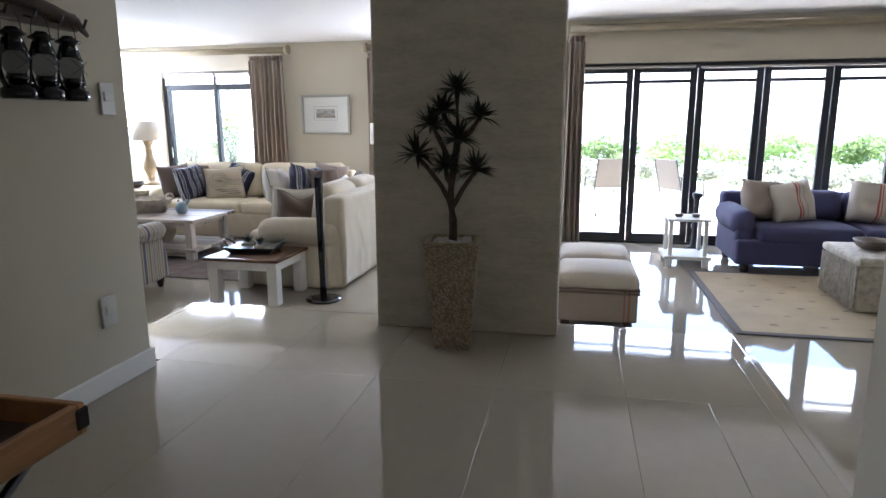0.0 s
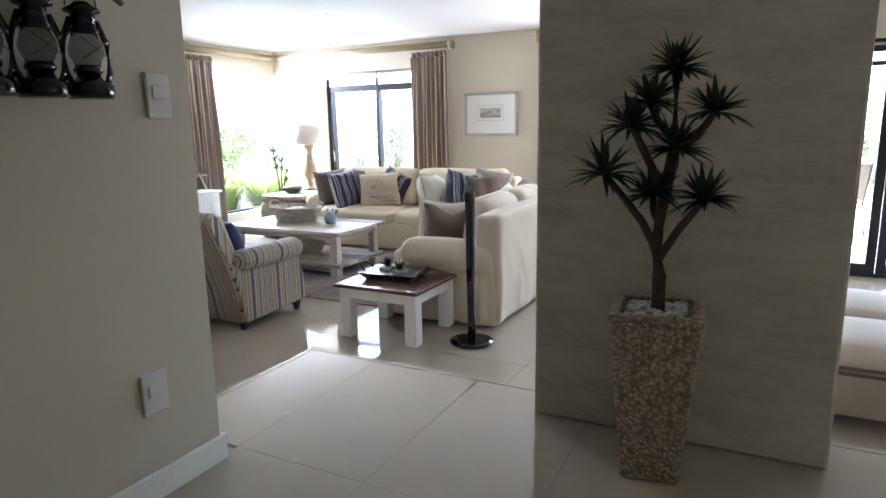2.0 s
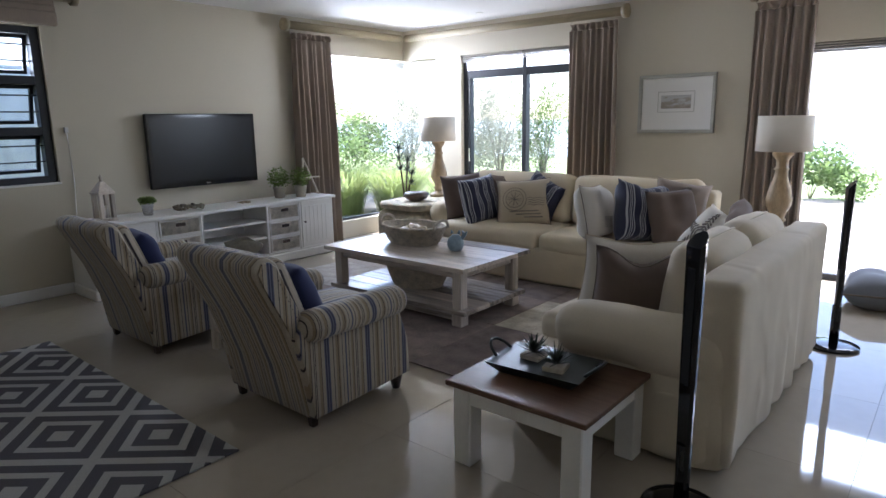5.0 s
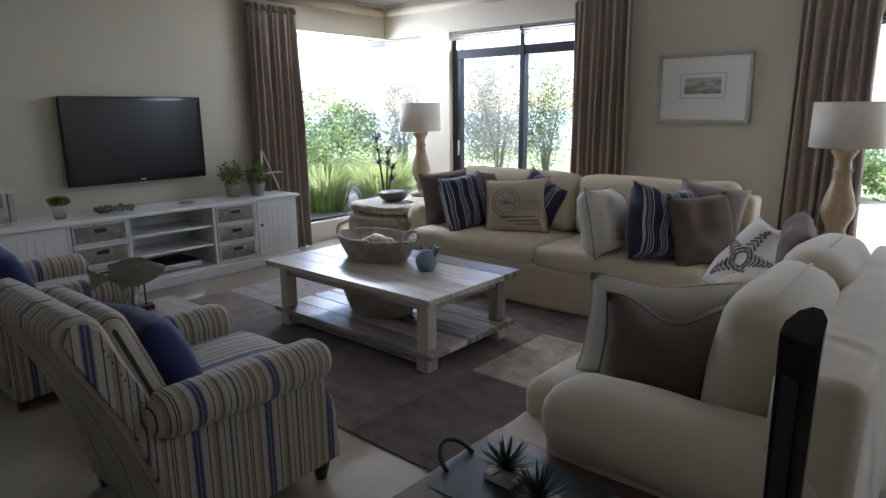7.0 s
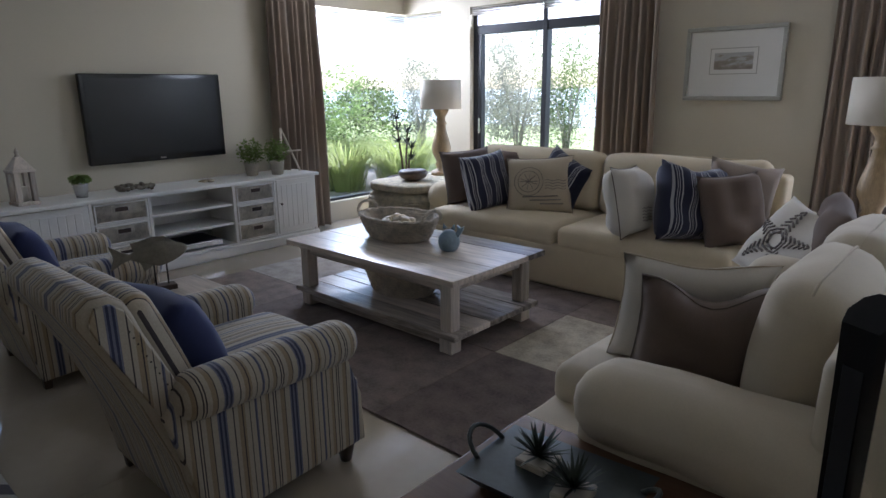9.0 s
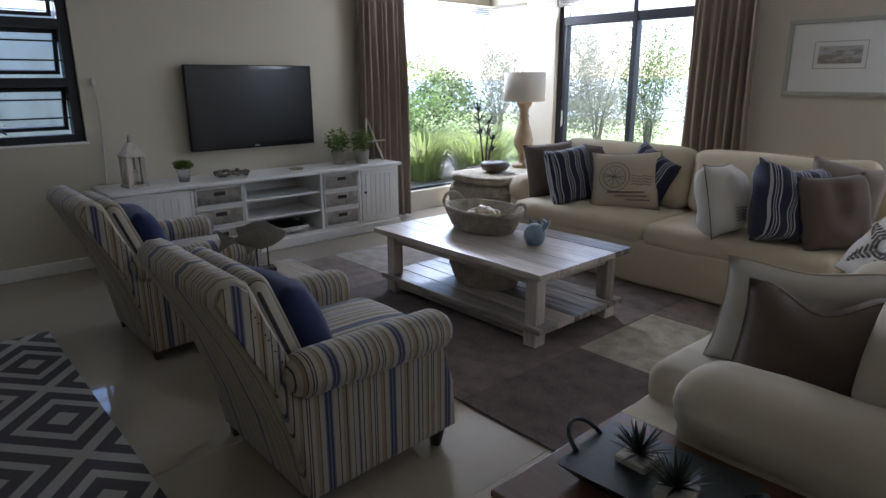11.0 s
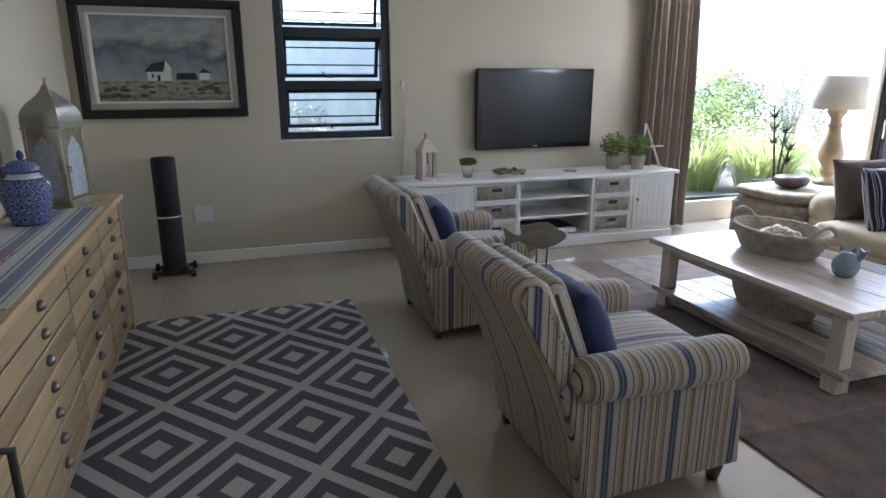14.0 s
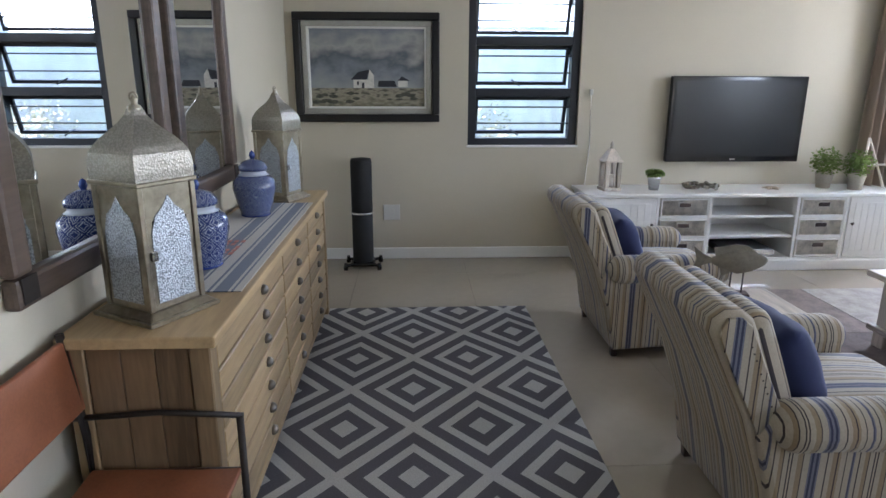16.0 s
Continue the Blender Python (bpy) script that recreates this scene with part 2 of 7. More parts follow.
M["iron"] = plain("dark_iron", (0.035, 0.028, 0.024), 0.5, 0.6, amount=0.2, bump=0.1)
M["pewter"] = plain("pewter_cup_pull", (0.19, 0.17, 0.145), 0.4, 1.0, amount=0.2, bump=0.1)
M["leather"] = plain("tan_leather", (0.26, 0.09, 0.038), 0.5, amount=0.18, scale=8, fine=120, bump=0.2)
M["shade"] = plain("ivory_lampshade_linen", (0.74, 0.68, 0.58), 0.9, amount=0.05, fine=200, bump=0.15)
M["turned"] = wood("limed_turned_wood", (0.45, 0.33, 0.19), 0.55, 2, 0.2)
M["leafdark"] = plain("dark_green_leaf", (0.020, 0.032, 0.016), 0.5, amount=0.3, scale=8, bump=0)
M["leaf"] = plain("garden_leaf", (0.19, 0.27, 0.095), 0.5, amount=0.45, scale=2, bump=0, rnd=0.3)
M["leafolive"] = plain("olive_leaf", (0.33, 0.33, 0.26), 0.55, amount=0.4, scale=2, bump=0)
M["grassleaf"] = plain("long_grass_leaf", (0.32, 0.38, 0.14), 0.45, amount=0.35, scale=3, bump=0)
M["herb"] = plain("herb_leaf", (0.18, 0.25, 0.07), 0.6, amount=0.35, scale=20, bump=0)
for key in ("leaf", "leafolive", "grassleaf", "herb"):
    t = M[key].node_tree
    tl, mx = t.nodes.new("ShaderNodeBsdfTranslucent"), t.nodes.new("ShaderNodeMixShader")
    pb = t.nodes["Principled BSDF"]
    t.links.new(pb.inputs["Base Color"].links[0].from_socket, tl.inputs[0])
    mx.inputs[0].default_value = 0.62
    t.links.new(pb.outputs[0], mx.inputs[1])
    t.links.new(tl.outputs[0], mx.inputs[2])
    t.links.new(mx.outputs[0], t.nodes["Material Output"].inputs[0])
M["hedge"] = M["leafolive"]
M["bark"] = plain("brown_bark", (0.075, 0.05, 0.036), 0.85, amount=0.3, scale=20, bump=0.5)
M["twig"] = plain("grey_twig_bark", (0.34, 0.30, 0.26), 0.85, amount=0.3, scale=20, bump=0.3)
M["pebble"] = plain("white_pebbles", (0.50, 0.48, 0.44), 0.6, amount=0.12, scale=30, bump=0.3)
M["terracotta"] = plain("pale_stone_pot", (0.42, 0.38, 0.31), 0.8, amount=0.15, bump=0.3)
M["ottpad"] = sheen(plain("cream_ottoman_pad", (0.52, 0.46, 0.38), 0.9, amount=0.06, fine=150, bump=0.15))
M["mirror"] = plain("silvered_mirror", (0.86, 0.87, 0.86), 0.012, 1.0, amount=0.0, bump=0)
M["blackframe"] = plain("black_frame_lacquer", (0.010, 0.009, 0.009), 0.35, amount=0.2, bump=0.05)
M["silverframe"] = plain("silvered_frame", (0.40, 0.39, 0.34), 0.45, 0.35, amount=0.15, bump=0.1)
M["mat"] = plain("white_picture_mount", (0.72, 0.71, 0.67), 0.8, amount=0.02, bump=0)
M["navysofa"] = sheen(plain("navy_sofa_cotton", (0.052, 0.052, 0.125), 0.9, amount=0.12, scale=4, fine=150, bump=0.15))
RED = (0.42, 0.10, 0.09)
M["redstripe"] = stripes("red_striped_cotton", 0, 0.30, [(0.0, (0.60, 0.54, 0.46)), (0.36, RED), (0.42, (0.60, 0.54, 0.46)), (0.46, RED), (0.49, (0.60, 0.54, 0.46)), (0.6, (0.45, 0.40, 0.36)), (0.64, (0.60, 0.54, 0.46))])
M["ottstripe"] = stripes("ottoman_linen_stripe", 0, 0.5, [(0.0, (0.40, 0.33, 0.26)), (0.36, (0.34, 0.17, 0.13)), (0.385, (0.40, 0.33, 0.26)), (0.42, (0.34, 0.17, 0.13)), (0.45, (0.40, 0.33, 0.26))])
M["sisal"] = plain("sisal_rug", (0.46, 0.38, 0.255), 0.95, amount=0.1, scale=4, fine=90, bump=0.6)
M["sisaledge"] = plain("grey_rug_binding", (0.15, 0.14, 0.14), 0.9, bump=0.1)
M["blueglaze"] = plain("blue_grey_glaze", (0.22, 0.30, 0.36), 0.3, amount=0.2, scale=25, bump=0.2)
M["slate"] = plain("grey_green_metal_tray", (0.040, 0.050, 0.050), 0.3, 0.4, amount=0.25, scale=10, bump=0.1)
M["fish"] = plain("weathered_carved_wood", (0.17, 0.15, 0.11), 0.7, amount=0.3, scale=12, bump=0.4)
M["stonebowl"] = plain("brown_stone", (0.11, 0.08, 0.06), 0.5, amount=0.3, scale=15, bump=0.1)
M["switch"] = plain("white_switch_plastic", (0.62, 0.61, 0.57), 0.35, amount=0.01, bump=0)
M["lawn"] = plain("lawn", (0.21, 0.25, 0.10), 0.9, amount=0.35, scale=1.2, fine=30, bump=0.5)
M["paving"] = plain("pale_patio_paving", (0.58, 0.54, 0.48), 0.8, amount=0.1, scale=2, fine=40, bump=0.2, rnd=0.15)
M["gravel"] = plain("grey_gravel", (0.17, 0.16, 0.15), 0.9, amount=0.4, scale=12, fine=60, bump=0.8)
M["mesh"] = plain("grey_sling_fabric", (0.16, 0.14, 0.12), 0.8, amount=0.1, bump=0.1)
M["rugdia"] = rug_diamonds()
for key, c in (("hide1", (0.215, 0.17, 0.145)), ("hide2", (0.30, 0.26, 0.22)), ("hide3", (0.42, 0.37, 0.28)), ("hide4", (0.165, 0.13, 0.115)), ("hide5", (0.36, 0.325, 0.285))):
    M[key] = plain("patchwork_rug_" + {"hide1": "taupe", "hide2": "grey", "hide3": "cream", "hide4": "brown", "hide5": "pale_grey"}[key], c, 0.95, amount=0.32, scale=9, fine=70, bump=0.8)


def spotted(name, base, spots, scale, rough, metal, bump, dist=0.01, lo=0.22, hi=0.72):
    m, n, l, b = nodes_of(name, rough, metal)
    tc = n.new("ShaderNodeTexCoord")
    v = n.new("ShaderNodeTexVoronoi")
    v.inputs["Scale"].default_value = scale
    l.new(tc.outputs["Object"], v.inputs["Vector"])
    no = n.new("ShaderNodeTexNoise")
    no.inputs["Scale"].default_value = scale * 0.4
    l.new(tc.outputs["Object"], no.inputs["Vector"])
    f = maths(n, l, "ADD", maths(n, l, "MULTIPLY", v.outputs["Distance"], 0.8), maths(n, l, "MULTIPLY", no.outputs[0], 0.4))
    r = ramp(n, [(lo, base), ((lo + hi) / 2, tuple((x + y) / 2 for x, y in zip(base, spots))), (hi, spots)])
    l.new(f, r.inputs[0])
    l.new(r.outputs[0], b.inputs["Base Color"])
    bp = n.new("ShaderNodeBump")
    bp.inputs["Strength"].default_value = bump
    bp.inputs["Distance"].default_value = dist
    bp.invert = True
    l.new(f, bp.inputs["Height"])
    l.new(bp.outputs[0], b.inputs["Normal"])
    return m


def lattice(name):
    """Painted blue lattice with flowers, round a turned body."""
    m, n, l, b = nodes_of(name, 0.15)
    tc, sep = n.new("ShaderNodeTexCoord"), n.new("ShaderNodeSeparateXYZ")
    l.new(tc.outputs["Object"], sep.inputs[0])
    a = maths(n, l, "MULTIPLY", maths(n, l, "ARCTAN2", sep.outputs[1], sep.outputs[0]), 5.0)
    z = maths(n, l, "MULTIPLY", sep.outputs[2], 52.0)
    p = maths(n, l, "ABSOLUTE", maths(n, l, "SINE", maths(n, l, "ADD", a, z)))
    q = maths(n, l, "ABSOLUTE", maths(n, l, "SINE", maths(n, l, "SUBTRACT", a, z)))
    v = n.new("ShaderNodeTexVoronoi")
    v.inputs["Scale"].default_value = 120
    l.new(tc.outputs["Object"], v.inputs["Vector"])
    f = maths(n, l, "ADD", maths(n, l, "MULTIPLY", maths(n, l, "MINIMUM", p, q), 0.75), maths(n, l, "MULTIPLY", v.outputs["Distance"], 0.22))
    w, k, d = (0.44, 0.48, 0.56), (0.018, 0.032, 0.125), (0.035, 0.055, 0.17)
    r = ramp(n, [(0.0, d), (0.10, k), (0.28, k), (0.32, w), (0.36, w), (0.41, k), (0.62, d), (0.70, w), (0.76, k)])
    l.new(f, r.inputs[0])
    l.new(r.outputs[0], b.inputs["Base Color"])
    return m


M["aggregate"] = spotted("exposed_pebble_planter", (0.44, 0.36, 0.25), (0.24, 0.18, 0.12), 75, 0.7, 0, 1.0, 0.012, 0.35, 0.8)
M["silver"] = plain("tarnished_silver_metal", (0.36, 0.32, 0.245), 0.33, 0.92, amount=0.3, scale=7, fine=50, bump=0.15)
M["pierced"] = spotted("pierced_silver_panel", (0.56, 0.61, 0.66), (0.25, 0.265, 0.29), 190, 0.36, 0.5, 0.6, 0.003, 0.4, 0.8)
M["piercedtop"] = spotted("hammered_silver_dome", (0.36, 0.34, 0.29), (0.27, 0.25, 0.21), 150, 0.36, 0.8, 0.5, 0.003, 0.4, 0.8)
M["ginger"] = lattice("blue_and_white_porcelain")
M["gingerband"] = plain("blue_porcelain_band", (0.03, 0.05, 0.19), 0.15, amount=0.2, scale=30, bump=0)
M["gingerwhite"] = plain("white_porcelain", (0.52, 0.55, 0.62), 0.15, amount=0.05, bump=0)


# ---- mesh tools ----
def box_bm(sx, sy, sz, c=(0, 0, 0), bevel=0.004, seg=1, m=None):
    bm = bmesh.new()
    bmesh.ops.create_cube(bm, size=1.0)
    for v in bm.verts:
        v.co = Vector((v.co.x * sx, v.co.y * sy, v.co.z * sz))
    if bevel:
        bevel = min(bevel, sx * 0.45, sy * 0.45, sz * 0.45)
        bmesh.ops.bevel(bm, geom=list(bm.edges), offset=bevel, segments=seg, affect="EDGES", profile=0.5)
    mt = Matrix.Translation(c) if m is None else Matrix.Translation(c) @ m
    bm.transform(mt)
    return bm


def span(x0, x1, y0, y1, z0, z1, bevel=0.004, seg=1):
    return box_bm(x1 - x0, y1 - y0, z1 - z0, ((x0 + x1) / 2, (y0 + y1) / 2, (z0 + z1) / 2), bevel, seg)


def join(*bms):
    out = bmesh.new()
    for b in bms:
        me = bpy.data.meshes.new("tmp")
        b.to_mesh(me)
        b.free()
        out.from_mesh(me)
        bpy.data.meshes.remove(me)
    return out


def soft_bm(sx, sy, sz, r, c=(0, 0, 0), mid=4, m=None, puff=0.0, wobble=0.0, seed=0):
    """A padded block: rounded edges of radius r, faces that swell by puff, slightly uneven."""
    h = (sx / 2, sy / 2, sz / 2)
    r = min(r, *[a * 0.98 for a in h])

    def axis(a):
        inner = a - r
        t = [inner + r * math.tan(radians(k)) for k in (0, 22.5, 45)]
        mids = [-inner + 2 * inner * i / mid for i in range(1, mid)]
        return [-v for v in reversed(t)] + mids + t

    ax = [axis(a) for a in h]
    bm = bmesh.new()
    cache = {}

    def vert(p):
        k = tuple(round(q, 5) for q in p)
        if k not in cache:
            p = Vector(p)
            i = Vector([max(-(h[j] - r), min(h[j] - r, p[j])) for j in range(3)])
            q = i + (p - i).normalized() * r
            if puff:
                u = [1 - (q[j] / h[j]) ** 2 if h[j] else 0 for j in range(3)]
                thin = min(range(3), key=lambda j: h[j])
                o = [j for j in range(3) if j != thin]
                q[thin] += math.copysign(puff, q[thin]) * max(0, u[o[0]]) * max(0, u[o[1]]) * min(1, abs(q[thin]) / h[thin])
            if wobble:
                q += Vector(noise.noise_vector(q * 4.0 + Vector((seed * 7.3, seed, 0)))) * wobble
            cache[k] = bm.verts.new(q)
        return cache[k]

    for a in range(3):
        b, d = (a + 1) % 3, (a + 2) % 3
        for s in (-1, 1):
            for i in range(len(ax[b]) - 1):
                for j in range(len(ax[d]) - 1):
                    q = []
                    for bi, dj in ((i, j), (i + 1, j), (i + 1, j + 1), (i, j + 1)):
                        p = [0, 0, 0]
                        p[a], p[b], p[d] = s * h[a], ax[b][bi], ax[d][dj]
                        q.append(vert(p))
                    if s < 0:
                        q.reverse()
                    if len(set(q)) == 4:
                        bm.faces.new(q)
    for f in bm.faces:
        f.smooth = True
    bm.transform(Matrix.Translation(c) if m is None else Matrix.Translation(c) @ m)
    return bm


def lathe_bm(profile, seg=20, c=(0, 0, 0), m=None):
    """A turned body from (radius, height) pairs."""
    bm = bmesh.new()
    rings = []
    for r, z in profile:
        rings.append([bm.verts.new((r * math.cos(2 * math.pi * i / seg), r * math.sin(2 * math.pi * i / seg), z)) for i in range(seg)])
    for a, b in zip(rings, rings[1:]):
        for i in range(seg):
            f = bm.faces.new((a[i], a[(i + 1) % seg], b[(i + 1) % seg], b[i]))
            f.smooth = True
    if profile[0][0] > 1e-4:
        bm.faces.new(list(reversed(rings[0])))
    if profile[-1][0] > 1e-4:
        bm.faces.new(rings[-1])
    bm.transform(Matrix.Translation(c) if m is None else Matrix.Translation(c) @ m)
    return bm


def tube_bm(points, radii, seg=8):
    """A round bar along a line of points."""
    bm = bmesh.new()
    pts = [Vector(p) for p in points]
    if isinstance(radii, (int, float)):
        radii = [radii] * len(pts)
    rings = []
    for k, p in enumerate(pts):
        d = (pts[min(k + 1, len(pts) - 1)] - pts[max(k - 1, 0)]).normalized()
        q = d.to_track_quat("Z", "Y")
        rings.append([bm.verts.new(p + q @ Vector((math.cos(2 * math.pi * i / seg), math.sin(2 * math.pi * i / seg), 0)) * radii[k]) for i in range(seg)])
    for a, b in zip(rings, rings[1:]):
        for i in range(seg):
            f = bm.faces.new((a[i], a[(i + 1) % seg], b[(i + 1) % seg], b[i]))
            f.smooth = True
    bm.faces.new(list(reversed(rings[0])))
    bm.faces.new(rings[-1])
    return bm


def taper_bm(bx, by, tx, ty, h, c=(0, 0, 0), bevel=0.004):
    bm = bmesh.new()
    bmesh.ops.create_cube(bm, size=1.0)
    for v in bm.verts:
        top = v.co.z > 0
        v.co = Vector((v.co.x * (tx if top else bx), v.co.y * (ty if top else by), (v.co.z + 0.5) * h))
    if bevel:
        bmesh.ops.bevel(bm, geom=list(bm.edges), offset=bevel, segments=1, affect="EDGES")
    bm.transform(Matrix.Translation(c))
    return bm


def prism_bm(pts, x0, x1, bevel=0.02, seg=2):
    """An outline in y and z, pulled along x, with rounded edges."""
    bm = bmesh.new()
    a = [bm.verts.new((x0, y, z)) for y, z in pts]
    b = [bm.verts.new((x1, y, z)) for y, z in pts]
    bm.faces.new(a)
    bm.faces.new(list(reversed(b)))
    for i in range(len(pts)):
        j = (i + 1) % len(pts)
        bm.faces.new((a[j], a[i], b[i], b[j]))
    bmesh.ops.recalc_face_normals(bm, faces=list(bm.faces))
    if bevel:
        rim = [e for e in bm.edges if abs(e.verts[0].co.x - e.verts[1].co.x) < 1e-6]
        bmesh.ops.bevel(bm, geom=rim, offset=bevel, segments=seg, affect="EDGES", profile=0.6)
    for f in bm.faces:
        f.smooth = abs(f.normal.x) < 0.9
    return bm


def flat_bm(pts, y0, y1):
    bm = bmesh.new()
    a = [bm.verts.new((x, y0, z)) for x, z in pts]
    b = [bm.verts.new((x, y1, z)) for x, z in pts]
    bm.faces.new(a)
    bm.faces.new(list(reversed(b)))
    for i in range(len(pts)):
        j = (i + 1) % len(pts)
        bm.faces.new((a[j], a[i], b[i], b[j]))
    bmesh.ops.recalc_face_normals(bm, faces=list(bm.faces))
    return bm


def obj(name, bm, material):
    me = bpy.data.meshes.new(name)
    bm.to_mesh(me)
    bm.free()
    me.materials.append(M[material])
    return new(name, me)


def part(name, bm, material, parent, label=""):
    ob = obj(name, bm, material)
    ob.parent = parent
    if label:
        ob["label"] = label
    return ob


def thing(name, label, category, at=(0, 0, 0), rz=0.0, group="", kind=""):
    e = new(name)
    e.matrix_basis = pose(*at, 0, 0, rz)
    return tagged(e, label, category, group, kind)


def setting(name, bm, material, label, category):
    return tagged(obj(name, bm, material), label, category, kind="structure")

# ---- the building ----
CEIL, HALL = 2.66, 0.292
WX, NY, FY, SY = -6.415, 10.217, 9.10, 3.35
TH = 0.26


def wall(name, pieces, label, material="wall"):
    return setting(name, join(*[span(*p, bevel=0) for p in pieces]), material, label, "wall")


wall("wall_west", [(WX - TH, WX, SY, 4.85, 0, CEIL), (WX - TH, WX, 4.85, 5.80, 0, 1.0), (WX - TH, WX, 4.85, 5.80, 2.30, CEIL), (WX - TH, WX, 5.80, 8.86, 0, CEIL),
                   (WX - TH, WX, 8.86, NY + TH, 0, 0.22), (WX - TH, WX, 8.86, NY + TH, 2.28, CEIL)], "cream painted wall behind the television")
wall("wall_north", [(WX, -5.83, NY, NY + TH, 0, 0.22), (WX, -5.83, NY, NY + TH, 2.28, CEIL), (-5.83, -5.42, NY, NY + TH, 0, CEIL), (-5.42, -3.55, NY, NY + TH, 2.28, CEIL),
                    (-3.55, -1.55, NY, NY + TH, 0, CEIL), (-1.55, 0.45, NY, NY + TH, 2.10, CEIL), (0.45, 0.80, NY, NY + TH, 0, CEIL), (0.80, 1.0, FY, NY + TH, 0, CEIL)], "cream painted window wall of the lounge")
wall("wall_folding_doors", [(1.0, 6.3, FY, FY + TH, 2.16, CEIL), (5.28, 6.3, FY, FY + TH, 0, 2.16)], "cream wall above the folding glass doors")
wall("wall_south", [(WX - TH, -1.26, SY - TH, SY, 0, CEIL)], "cream painted wall behind the chest of drawers")
wall("wall_hall", [(-1.26, -0.977, -1.5, 3.727, 0, CEIL)], "cream painted hall wall with hanging lanterns")
wall("wall_hall_east", [(1.62, 1.9, -1.5, 2.5, 0, CEIL), (1.9, 6.56, 2.24, 2.5, 0, CEIL)], "cream painted wall at the hall opening")
wall("wall_hall_back", [(-1.26, 1.9, -1.76, -1.5, 0, CEIL)], "plain cream wall behind the hall")
wall("wall_east", [(6.3, 6.56, 2.5, FY + TH, 0, CEIL)], "plain cream wall of the sitting room")
setting("wall_partition", span(-0.08, 0.965, 4.56, 4.80, HALL, CEIL, 0.012, 2), "stub", "free-standing partition clad in rough stone-coloured plaster", "partition")
setting("ceiling", join(span(-6.70, 6.56, 2.2, NY + TH, CEIL, CEIL + 0.2, 0), span(-1.3, 2.0, -1.8, 2.2, CEIL, CEIL + 0.2, 0)), "ceiling", "smooth white painted ceiling", "ceiling")
setting("roof_eave", join(span(-7.3, 6.9, NY + TH, NY + TH + 0.55, CEIL + 0.02, CEIL + 0.16), span(-7.3, WX - TH, 2.9, NY + TH, CEIL + 0.02, CEIL + 0.16), span(0.95, 6.9, FY + TH, NY + TH, CEIL + 0.02, CEIL + 0.16)),
        "trim", "white roof eave over the windows", "eave")

# floor slabs under the tiles
floor = setting("floor", join(span(WX - TH, 6.56, 2.2, NY + TH, -0.2, -0.012, 0)), "grout", "polished beige porcelain tiled lounge floor", "floor")
landing = setting("floor_landing", join(span(-1.40, 1.93, -1.6, 4.78, -0.01, HALL - 0.014, 0)), "grout", "raised polished tile landing one step above the lounge", "floor")
setting("trim_step", join(span(-1.43, 1.96, 4.765, 4.80, HALL - 0.035, HALL + 0.002, 0.003), span(-1.43, -1.395, 3.727, 4.765, HALL - 0.035, HALL + 0.002, 0.003), span(1.925, 1.96, 2.52, 4.765, HALL - 0.035, HALL + 0.002, 0.003),
                          span(-1.41, 1.94, 4.78, 4.792, 0, HALL - 0.036, 0), span(-1.42, -1.405, 3.727, 4.78, 0, HALL - 0.036, 0), span(1.935, 1.95, 2.52, 4.78, 0, HALL - 0.036, 0)), "tile", "pale tile nosing and riser of the step", "step")


def skirt(name, pieces):
    setting(name, join(*[span(*p, bevel=0.006) for p in pieces]), "trim", "white painted skirting board", "skirting")


K = 0.018
skirt("baseboard_west", [(WX, WX + K, SY + K, 8.5, 0, 0.10)])
skirt("baseboard_south", [(WX, -1.28, SY, SY + K, 0, 0.10)])
skirt("baseboard_north", [(-5.83, -5.43, NY - K, NY, 0, 0.10), (-3.54, -1.56, NY - K, NY, 0, 0.10)])
skirt("baseboard_hall", [(-0.977, -0.977 + K, -1.4, 3.727 + K, HALL, HALL + 0.10), (-1.26, -0.977, 3.727, 3.727 + K, HALL, HALL + 0.10)])


# ---- windows ----
def window(name, label):
    return thing(name, label, "window", kind="structure")


def bar(parent, *p, name="window_frame", mat="alu"):
    return part(name, span(*p, bevel=0.003), mat, parent)


def pane(parent, *p):
    ob = part("pane", span(*p, bevel=0), "glass", parent)
    ob.visible_shadow = False
    return ob


def blind(parent, x0, x1, y, z, along=0):
    """Slats of a drawn-up blind."""
    for i in range(4):
        zz = z - i * 0.022
        if along == 0:
            part("slat", span(x0, x1, y - 0.025, y + 0.02, zz - 0.016, zz - 0.003, 0.002), "blind", parent)
        else:
            part("slat", span(y - 0.02, y + 0.025, x0, x1, zz - 0.016, zz - 0.003, 0.002), "blindy", parent)


# frameless corner window
w = window("window_1", "frameless glass corner window with a dark sill and drawn-up slatted blind")
G = 0.10
pane(w, WX - G - 0.008, WX - G, 8.86, NY + G, 0.24, 2.27)
pane(w, WX - G, -5.83, NY + G, NY + G + 0.008, 0.24, 2.27)
bar(w, WX - G - 0.03, WX - G + 0.02, 8.86, NY + G + 0.02, 0.22, 0.25)
bar(w, WX - G + 0.02, -5.83, NY + G - 0.02, NY + G + 0.03, 0.22, 0.25)
blind(w, 8.87, NY + 0.04, WX - 0.05, 2.265, 1)
blind(w, WX + 0.0, -5.84, NY + 0.06, 2.265, 0)
